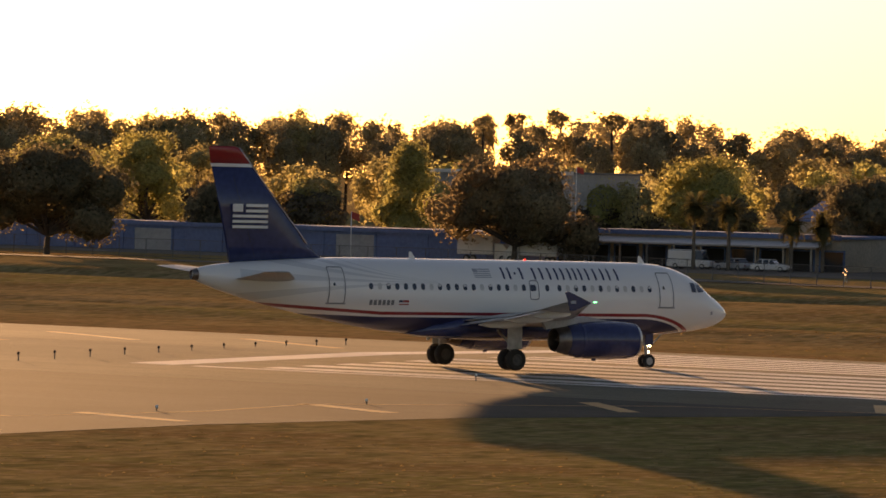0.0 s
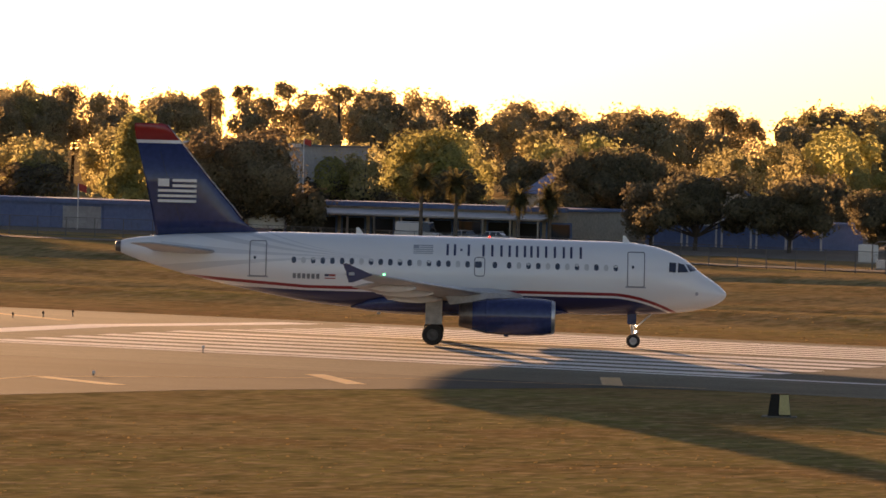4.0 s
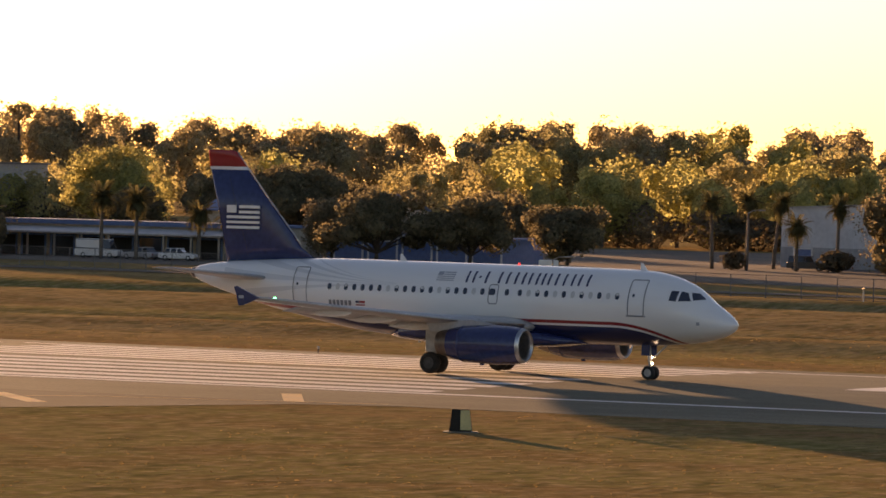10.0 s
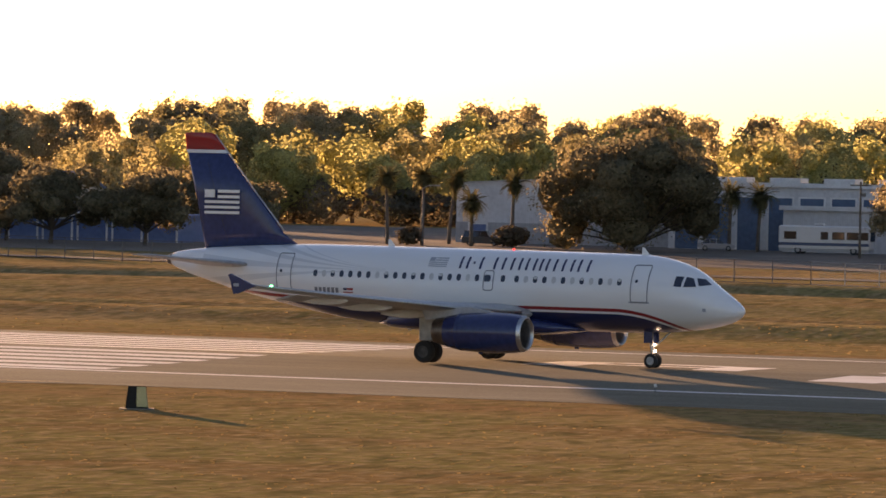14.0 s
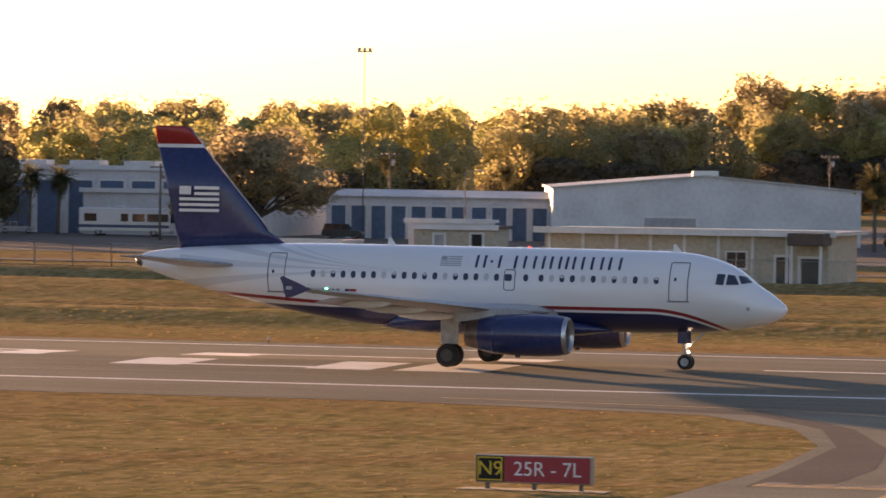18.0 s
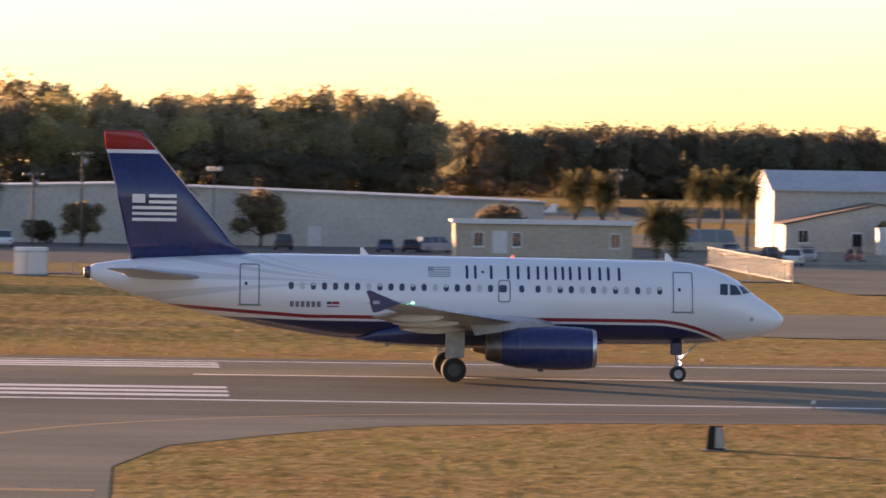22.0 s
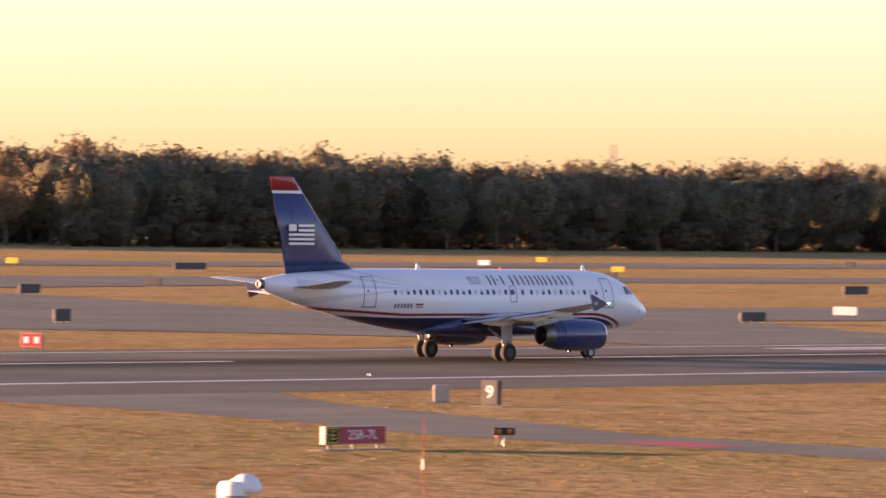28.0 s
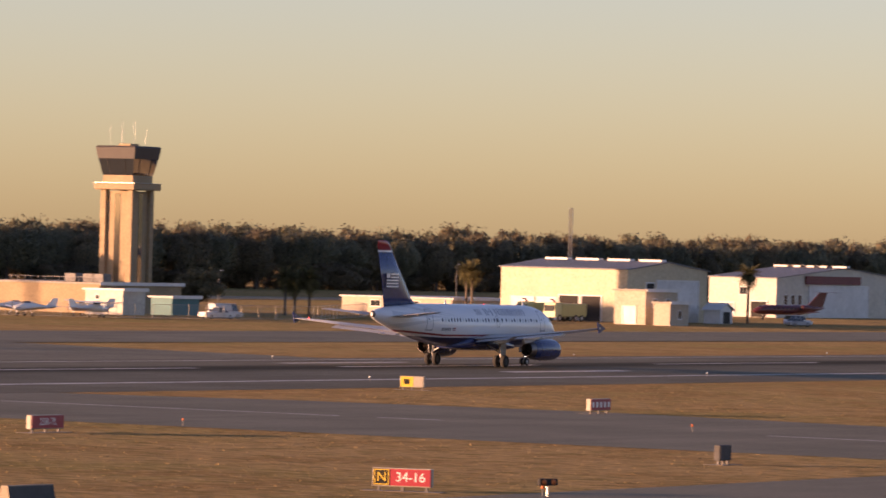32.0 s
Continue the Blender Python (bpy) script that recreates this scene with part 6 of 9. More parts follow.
def vehicle(name, label, x, y, heading, body, kind="car", category="car", group="parked cars"):
    """A road vehicle with body, cabin, glass, lamps and four wheels; x forward."""
    V = thing(name, label, category, pose(x, y, 0.03, 0, 0, heading), group)
    L, W, h1, h2, c0, c1 = {"car": (4.5, 1.8, 0.9, 1.45, -1.7, 0.9), "suv": (4.9, 1.95, 1.1, 1.8, -2.3, 1.0), "van": (5.4, 2.0, 1.15, 2.25, -2.65, 1.9), "pickup": (5.6, 2.0, 1.05, 1.85, -0.3, 1.3), "bus": (7.5, 2.4, 1.2, 2.7, -3.7, 3.4)}[kind]
    a = L / 2
    sec = [(-a, 0.5, h1 * 0.8), (-a + 0.12, 0.32, h1), (-a * 0.4, 0.28, h1 + 0.03), (a * 0.35, 0.28, h1 + 0.02), (a * 0.9, 0.3, h1 * 0.86), (a, 0.42, h1 * 0.66)]
    rings = [[(sx, -W / 2, z0), (sx, W / 2, z0), (sx, W / 2, z1 - 0.08), (sx, W / 2 - 0.1, z1), (sx, -W / 2 + 0.1, z1), (sx, -W / 2, z1 - 0.08)] for sx, z0, z1 in sec]
    bd = part("body", loft(bmesh.new(), rings), body, V)
    s0, s1 = (0.45, 0.55) if kind in ("car",) else (0.2, 0.45)
    cab = [[(c0, -W / 2 + 0.06, h1 - 0.02), (c0, W / 2 - 0.06, h1 - 0.02), (c1, W / 2 - 0.06, h1 - 0.02), (c1, -W / 2 + 0.06, h1 - 0.02)],
           [(c0 + s0, -W / 2 + 0.22, h2 - 0.06), (c0 + s0, W / 2 - 0.22, h2 - 0.06), (c1 - s1, W / 2 - 0.22, h2 - 0.06), (c1 - s1, -W / 2 + 0.22, h2 - 0.06)]]
    part("glasshouse", loft(bmesh.new(), cab), WINDOW, V)
    part("roof", boxed(c0 + s0 - 0.08, c1 - s1 + 0.08, -W / 2 + 0.18, W / 2 - 0.18, h2 - 0.07, h2, 0.03), body, V)
    for px_ in (c0 + (c1 - c0) * 0.36, c0 + (c1 - c0) * 0.66):
        for s in (-1, 1):
            part("pillar", tubed([(px_, s * (W / 2 - 0.05), h1 - 0.02), (px_, s * (W / 2 - 0.2), h2 - 0.05)], 0.05, 6), body, V)
    if kind == "van":
        part("side_panel", boxed(-2.6, 0.6, -W / 2 + 0.02, W / 2 - 0.02, h1, h2 - 0.12, 0.08), body, V)
    for s in (-1, 1):
        part("headlamp", boxed(a - 0.1, a + 0.02, s * W * 0.36 - 0.16, s * W * 0.36 + 0.16, h1 * 0.62, h1 * 0.76), LAMP_GLASS, V)
        part("tail_lamp", boxed(-a - 0.02, -a + 0.08, s * W * 0.4 - 0.1, s * W * 0.4 + 0.1, h1 * 0.6, h1 * 0.8), CAR_RED, V)
        for px_ in (-L * 0.3, L * 0.32):
            wh = part("wheel", wheel_mesh(0.34, 0.22, 16), RUBBER, V, "", True)
            wh.location = (px_, s * (W / 2 - 0.1), 0.34)
            part("rim", hub_mesh(0.34, 0.23, 12), GALV, wh, "", True)
    return V


for _x, _y, _h, _m, _k, _l in (
        (-320.8, 553, 8, CAR_WHITE, "van", "white panel van before the shop"), (-314.6, 552, 172, CAR_SILVER, "car", "silver hatchback before the shop"), (-309.3, 551.5, 10, CAR_WHITE, "car", "white hatchback parked at the shop"),
        (-129.6, 431.8, 2, CAR_WHITE, "car", "white car on the perimeter road"), (-125.8, 435.1, 4, CAR_WHITE, "pickup", "white pickup on the perimeter road"), (-121.6, 436.2, 2, CAR_WHITE, "pickup", "white pickup by the office fence"),
        (-128.5, 469, 60, CAR_SILVER, "car", "silver car beside the long office"), (-125.6, 470.4, 60, CAR_DARK, "car", "dark car beside the long office"), (-122.8, 471, 60, CAR_RED, "car", "red car beside the long office"),
        (-188.2, 622, 5, CAR_DARK, "suv", "dark sport utility before the stores"), (-228, 618, 20, CAR_SILVER, "car", "silver car in the yard"), (-256, 612, 12, CAR_DARK, "suv", "dark car beside the palms"),
        (-98.8, 612.6, 185, CAR_SILVER, "car", "silver car by the hangar"), (-93.5, 627, 5, CAR_DARK, "pickup", "dark pickup by the hangar"),
        (-15.5, 609.4, 90, CAR_WHITE, "pickup", "white pickup facing the cream hangar"), (15.7, 614.4, 92, CAR_DARK, "suv", "dark sport utility at the cream hangar"), (5.4, 616, 90, CAR_DARK, "car", "dark car in the palm shade"), (27, 610, 90, CAR_BLUE, "car", "dark blue car at the cream hangar"), (29.9, 612, 90, CAR_DARK, "car", "black car at the cream hangar"), (33, 613, 20, CAR_SILVER, "suv", "silver sport utility at the hangar end"),
        (66, 640, 12, CAR_TAN, "bus", "tan shuttle bus near the ramp"), (66.5, 614.8, 70, CAR_SILVER, "car", "silver car in the ramp car park"), (69.2, 600, 75, CAR_DARK, "car", "dark car in the ramp car park"), (67.6, 566, 80, CAR_WHITE, "suv", "white car beside the ramp fence"), (73.8, 604.5, 75, CAR_BLUE, "car", "blue car in the ramp car park"), (77.5, 592, 75, CAR_RED, "car", "red car in the ramp car park"), (72, 590, 78, CAR_SILVER, "car", "grey car in the ramp car park"),
        (692, 450, -20, CAR_WHITE, "pickup", "white pickup in the tower yard"), (697, 452.5, -20, CAR_SILVER, "car", "silver car in the tower yard"), (702, 455, -20, CAR_WHITE, "van", "white van in the tower yard"),
        (826, 420, -25, CAR_SILVER, "car", "silver car beside the annex"), (834, 424, -25, CAR_WHITE, "suv", "white car beside the annex")):
    vehicle("car" if _k in ("car", "suv") else {"van": "panel_van", "pickup": "pickup", "bus": "shuttle_bus"}[_k], _l, _x, _y, _h, _m, _k, {"van": "van", "pickup": "pickup", "bus": "bus"}.get(_k, "car"))


def motorhome():
    V = thing("motorhome", "white and grey motorhome with blue stripe by the annex", "motorhome", pose(-212.6, 614, 0.03, 0, 0, 4))
    part("body", boxed(-5.6, 5.6, -1.25, 1.25, 0.55, 3.35, 0.15), CAR_WHITE, V)
    part("stripe", boxed(-5.58, 5.5, -1.29, -1.255, 1.0, 1.35), CAR_BLUE, V, "blue side stripe")
    part("skirt", boxed(-5.5, 5.5, -1.22, 1.22, 0.3, 0.6), CAR_SILVER, V)
    part("windscreen", boxed(5.55, 5.66, -1.0, 1.0, 1.6, 2.9), WINDOW, V)
    for x0, x1 in ((-4.9, -3.4), (-0.4, 0.5), (1.0, 2.5), (2.8, 4.2), (4.5, 5.4)):
        part("window", boxed(x0, x1, -1.3, -1.26, 1.75, 2.65), WINDOW, V)
    part("roof_unit", boxed(-1.5, -0.3, -0.4, 0.4, 3.35, 3.65, 0.1), TRIM_WHITE, V)
    for px_ in (-3.2, 3.6):
        for s in (-1, 1):
            wh = part("wheel", wheel_mesh(0.45, 0.28, 16), RUBBER, V, "", True)
            wh.location = (px_, s * 1.1, 0.45)
            part("rim", hub_mesh(0.45, 0.29, 12), GALV, wh, "", True)


motorhome()


def box_truck(x, y, heading, label):
    V = thing("box_truck", label, "truck", pose(x, y, 0.03, 0, 0, heading), "parked trucks")
    part("cargo_box", boxed(-3.4, 1.2, -1.2, 1.2, 0.95, 3.3, 0.06), CAR_WHITE, V)
    part("cab", loft(bmesh.new(), [[(1.35, -1.05, 0.5), (1.35, 1.05, 0.5), (1.35, 1.05, 2.3), (1.35, -1.05, 2.3)], [(2.6, -1.05, 0.5), (2.6, 1.05, 0.5), (2.4, 1.0, 2.2), (2.4, -1.0, 2.2)], [(3.3, -1.0, 0.5), (3.3, 1.0, 0.5), (3.2, 0.95, 1.35), (3.2, -0.95, 1.35)]]), CAR_WHITE, V)
    part("windscreen", loft(bmesh.new(), [[(2.45, -0.95, 2.15), (2.45, 0.95, 2.15)], [(2.72, -0.95, 1.4), (2.72, 0.95, 1.4)]], False, False), WINDOW, V)
    for px_ in (-2.2, 2.4):
        for s in (-1, 1):
            wh = part("wheel", wheel_mesh(0.45, 0.28, 16), RUBBER, V, "", True)
            wh.location = (px_, s * 1.0, 0.45)
            part("rim", hub_mesh(0.45, 0.29, 12), GALV, wh, "", True)
    return V


box_truck(-346.5, 549, 10, "white box truck beside the blue store")
box_truck(-340.5, 549.5, -165, "white box truck facing the shop")


def flatbed():
    V = thing("flatbed_truck", "white crew-cab flatbed truck stopped on the far taxiway", "truck", pose(415.3, 346.0, 0.05, 0, 0, -14))
    part("chassis", boxed(-3.4, 2.8, -0.5, 0.5, 0.5, 0.8), BLACK, V)
    part("bed", boxed(-3.5, 0.1, -1.15, 1.15, 0.95, 1.15), TIMBER, V)
    for s in (-1, 1):
        part("bed_side", boxed(-3.5, 0.1, s * 1.15 - 0.03, s * 1.15 + 0.03, 1.1, 1.5), CAR_RED, V, "red bed side")
    part("load", boxed(-1.6, -0.1, -0.9, 0.9, 1.15, 2.2, 0.1), DARK_HOLE, V, "dark load behind the cab")
    part("cab", loft(bmesh.new(), [[(x, -1.0, 0.6), (x, 1.0, 0.6), (x, 0.95, z), (x, -0.95, z)] for x, z in ((0.2, 2.1), (1.6, 2.15), (2.05, 1.5), (3.2, 1.35), (3.4, 1.0))]), CAR_WHITE, V)
    for s in (-1, 1):
        part("side_window", boxed(0.4, 1.5, s * 0.99 - 0.015, s * 0.99 + 0.015, 1.5, 2.0), WINDOW, V)
        for px_ in (-2.3, 2.4):
            wh = part("wheel", wheel_mesh(0.42, 0.26, 16), RUBBER, V, "", True)
            wh.location = (px_, s * 0.95, 0.42)
            part("rim", hub_mesh(0.42, 0.27, 12), GALV, wh, "", True)
    part("light_bar", boxed(0.9, 1.1, -0.6, 0.6, 2.16, 2.28), glow("amber_bar", (1.0, 0.45, 0.08), 3.0), V)


flatbed()


def fire_engine(x, y, heading):
    V = thing("fire_engine", "lime airfield fire engine before its station", "fire engine", pose(x, y, 0.03, 0, 0, heading), "fire engines")
    lime = paint("lime_yellow", (0.36, 0.36, 0.13))
    part("body", boxed(-4.4, 2.4, -1.3, 1.3, 0.8, 3.0, 0.12), lime, V)
    part("cab", loft(bmesh.new(), [[(2.45, -1.3, 0.7), (2.45, 1.3, 0.7), (2.45, 1.2, 3.2), (2.45, -1.2, 3.2)], [(4.4, -1.3, 0.7), (4.4, 1.3, 0.7), (4.0, 1.15, 3.1), (4.0, -1.15, 3.1)]]), lime, V)
    part("windscreen", boxed(4.15, 4.3, -1.05, 1.05, 1.7, 2.7), WINDOW, V)
    part("turret", tubed([(2.8, 0, 3.2), (3.2, 0, 3.6), (4.2, 0, 3.7)], [0.2, 0.15, 0.08], 8), CAR_RED, V)
    for px_ in (-3.0, -1.4, 3.0):
        for s in (-1, 1):
            wh = part("wheel", wheel_mesh(0.6, 0.35, 16), RUBBER, V, "", True)
            wh.location = (px_, s * 1.15, 0.6)
            part("rim", hub_mesh(0.6, 0.36, 12), GALV, wh, "", True)


fire_engine(792, 446.1, 172)
fire_engine(793, 452.2, 176)


def spindle(bm, prof, n=14, ky=1.0):
    """A body of round sections: (x, centre z, radius)."""
    return loft(bm, [[(x, ky * r * math.cos(2 * math.pi * k / n), z + r * math.sin(2 * math.pi * k / n)) for k in range(n)] for x, z, r in prof])


PLANE_WHITE = paint("plane_white", (0.76, 0.75, 0.72), 0.25)
PLANE_GREY = paint("plane_grey", (0.16, 0.17, 0.19), 0.3)


def light_plane(name, label, x, y, heading, accent, high=True, s=1.0, group="parked light aircraft"):
    """A single-engined light aircraft; x forward, on three wheels."""
    P = thing(name, label, "light aircraft", pose(x, y, 0.06, 0, 0, heading) @ Matrix.Scale(s, 4), group)
    part("fuselage", spindle(bmesh.new(), [(2.35, 1.25, 0.12), (2.2, 1.25, 0.36), (1.2, 1.3, 0.52), (0.6, 1.45, 0.64), (-0.6, 1.5, 0.62), (-1.4, 1.45, 0.46), (-3.2, 1.4, 0.25), (-4.9, 1.45, 0.1)], 14), PLANE_WHITE, P, "white fuselage", True)
    part("cabin_glass", spindle(bmesh.new(), [(1.0, 1.7, 0.18), (0.65, 1.78, 0.4), (-0.4, 1.82, 0.42), (-0.9, 1.76, 0.22)], 12), WINDOW, P, "", True)
    part("trim_stripe", boxed(-4.2, 2.0, -0.5, 0.5, 1.22, 1.3), accent, P)
    zw = 2.2 if high else 1.0
    w = loft(bmesh.new(), [[(0.75 + a, yy, zw + dz + b) for a, b in ((0, 0), (-0.5, 0.1), (-1.5, 0.02), (-0.6, -0.06))] for yy, dz in ((-5.4, 0.12 if high else 0.5), (0, 0.0), (5.4, 0.12 if high else 0.5))])
    bmesh.ops.recalc_face_normals(w, faces=w.faces)
    part("wing", w, PLANE_WHITE, P)
    if high:
        for q in (-1, 1):
            part("wing_strut", tubed([(0.3, q * 0.5, 0.95), (0.2, q * 2.6, 2.2)], 0.05, 6), PLANE_WHITE, P)
    t = loft(bmesh.new(), [[(-3.9 + a, yy, 1.5 + b) for a, b in ((0, 0), (-0.4, 0.05), (-1.1, 0), (-0.4, -0.05))] for yy in (-1.7, 0, 1.7)])
    bmesh.ops.recalc_face_normals(t, faces=t.faces)
    part("tailplane", t, PLANE_WHITE, P)
    f = loft(bmesh.new(), [[(-3.2, -0.05, 1.55), (-3.2, 0.05, 1.55), (-5.0, 0.04, 1.45), (-5.0, -0.04, 1.45)], [(-4.4, -0.03, 2.75), (-4.4, 0.03, 2.75), (-5.25, 0.02, 2.75), (-5.25, -0.02, 2.75)]])
    bmesh.ops.recalc_face_normals(f, faces=f.faces)
    part("fin", f, PLANE_WHITE, P)
    part("spinner", spindle(bmesh.new(), [(2.62, 1.25, 0.02), (2.5, 1.25, 0.1), (2.34, 1.25, 0.14)], 10), accent, P, "", True)
    part("propeller", boxed(2.42, 2.46, -0.07, 0.07, 0.4, 2.1), BLACK, P)
    for wx, wy in ((1.6, 0), (-0.3, -1.15), (-0.3, 1.15)):
        part("gear_leg", tubed([(wx, wy * 0.35, 1.0), (wx, wy, 0.25)], 0.05, 6), PLANE_WHITE, P)
        wh = part("wheel", wheel_mesh(0.24, 0.14, 14), RUBBER, P, "", True)
        wh.location = (wx, wy, 0.24)
    return P


_acc = [paint("plane_red", (0.40, 0.04, 0.03)), paint("plane_blue", (0.05, 0.10, 0.28)), paint("plane_green", (0.04, 0.12, 0.08)), paint("plane_gold", (0.45, 0.30, 0.08))]
for _i, (_x, _y) in enumerate(((144.7, 663), (137, 612), (149, 600), (155, 582), (163, 566), (128.4, 458), (142, 488), (154, 519), (122, 608), (112, 586), (141, 574), (131, 588), (166, 600), (128, 545), (145, 540),
                               (118, 515), (160, 545), (152, 470), (132, 500), (165, 495), (108, 555), (176, 575), (101, 606), (117, 632))):
    light_plane("light_plane", "white %s light aircraft parked on the ramp" % ("low-wing", "high-wing")[_i % 3 == 1], _x, _y, -62 + 11 * ((_i * 7) % 5 - 2), _acc[_i % 4], _i % 3 == 1, 1.0 + 0.08 * (_i % 3))
for _x, _y, _h in ((219, 1037, 40), (259, 1149, 30), (50, 900, 20), (63, 905, 160), (40, 880, 15)):
    light_plane("light_plane", "distant white light aircraft on the far turf", _x, _y, _h, _acc[1], True, 1.1)
for _x, _y, _h, _a in ((662, 466, -20, 1), (671, 460, 150, 0), (655, 459, 155, 1), (664, 453, -15, 0)):
    light_plane("light_plane", "white light aircraft parked by the tower fence", _x, _y, _h, _acc[_a], _a == 0)


def business_jet(label, x, y, heading, body, s=1.0):
    """A T-tailed jet with two engines on the rear body."""
    P = thing("business_jet", label, "business jet", pose(x, y, 0.06, 0, 0, heading) @ Matrix.Scale(s, 4), "parked business jets")
    part("fuselage", spindle(bmesh.new(), [(8.0, 1.7, 0.05), (7.6, 1.72, 0.35), (6.6, 1.85, 0.7), (5.0, 2.0, 0.95), (-3.0, 2.0, 0.95), (-6.0, 2.25, 0.6), (-8.6, 2.5, 0.15)], 18), body, P, "", True)
    part("windscreen", spindle(bmesh.new(), [(6.9, 2.2, 0.1), (6.5, 2.25, 0.42), (6.0, 2.35, 0.5)], 12), WINDOW, P, "", True)
    for i in range(6):
        for q in (-1, 1):
            part("cabin_window", boxed(-1.6 + i * 0.95, -1.2 + i * 0.95, q * 0.93 - 0.02, q * 0.93 + 0.02, 2.1, 2.45), WINDOW, P)
    w = loft(bmesh.new(), [[(x0 + a * c, yy, zz + b) for a, b in ((0, 0), (-0.4, 0.1), (-1, 0), (-0.4, -0.08))] for x0, yy, zz, c in ((-1.6, -7.8, 1.75, 1.1), (1.4, 0, 1.15, 3.4), (-1.6, 7.8, 1.75, 1.1))])
    bmesh.ops.recalc_face_normals(w, faces=w.faces)
    part("wing", w, body, P)
    for q in (-1, 1):
        part("engine", lathe(bmesh.new(), [(-2.4, 0.45), (-2.5, 0.55), (-3.4, 0.6), (-4.8, 0.45), (-5.0, 0.36)], "x", 18, at=(0, q * 1.5, 2.45)), body, P, "", True)
        part("engine_inlet", lathe(bmesh.new(), [(-2.45, 0.5), (-2.5, 0.0)], "x", 16, at=(0, q * 1.5, 2.45)), BLACK, P)
        part("engine_outlet", lathe(bmesh.new(), [(-5.0, 0.4), (-4.9, 0.0)], "x", 16, at=(0, q * 1.5, 2.45)), BLACK, P)
        part("stub_pylon", boxed(-4.4, -2.9, min(q * 0.6, q * 1.1), max(q * 0.6, q * 1.1), 2.35, 2.5), body, P)
    f = loft(bmesh.new(), [[(-4.6, -0.1, 2.7), (-4.6, 0.1, 2.7), (-8.3, 0.06, 2.6), (-8.3, -0.06, 2.6)], [(-7.6, -0.08, 5.6), (-7.6, 0.08, 5.6), (-9.4, 0.05, 5.6), (-9.4, -0.05, 5.6)]])
    bmesh.ops.recalc_face_normals(f, faces=f.faces)
    part("fin", f, body, P)
    t = loft(bmesh.new(), [[(x0 + a * c, yy, 5.6 + b) for a, b in ((0, 0), (-0.4, 0.06), (-1, 0), (-0.4, -0.06))] for x0, yy, c in ((-8.6, -3.6, 0.9), (-7.3, 0, 2.0), (-8.6, 3.6, 0.9))])
    bmesh.ops.recalc_face_normals(t, faces=t.faces)
    part("tailplane", t, body, P)
    for wx, wy in ((5.6, 0), (-1.2, -1.3), (-1.2, 1.3)):
        part("gear_leg", tubed([(wx, wy, 1.3), (wx, wy, 0.3)], 0.07, 6), GALV, P)
        wh = part("wheel", wheel_mesh(0.3, 0.2, 14), RUBBER, P, "", True)
        wh.location = (wx, wy, 0.3)
    return P


business_jet("white T-tailed business jet seen from behind on the ramp", 136.5, 683, 80, PLANE_WHITE, 1.05)
business_jet("dark grey business jet parked beyond the ramp", 181, 705, 160, PLANE_GREY, 0.95)
business_jet("white business jet parked at the ramp's far edge", 139, 760, 100, PLANE_WHITE, 0.6)


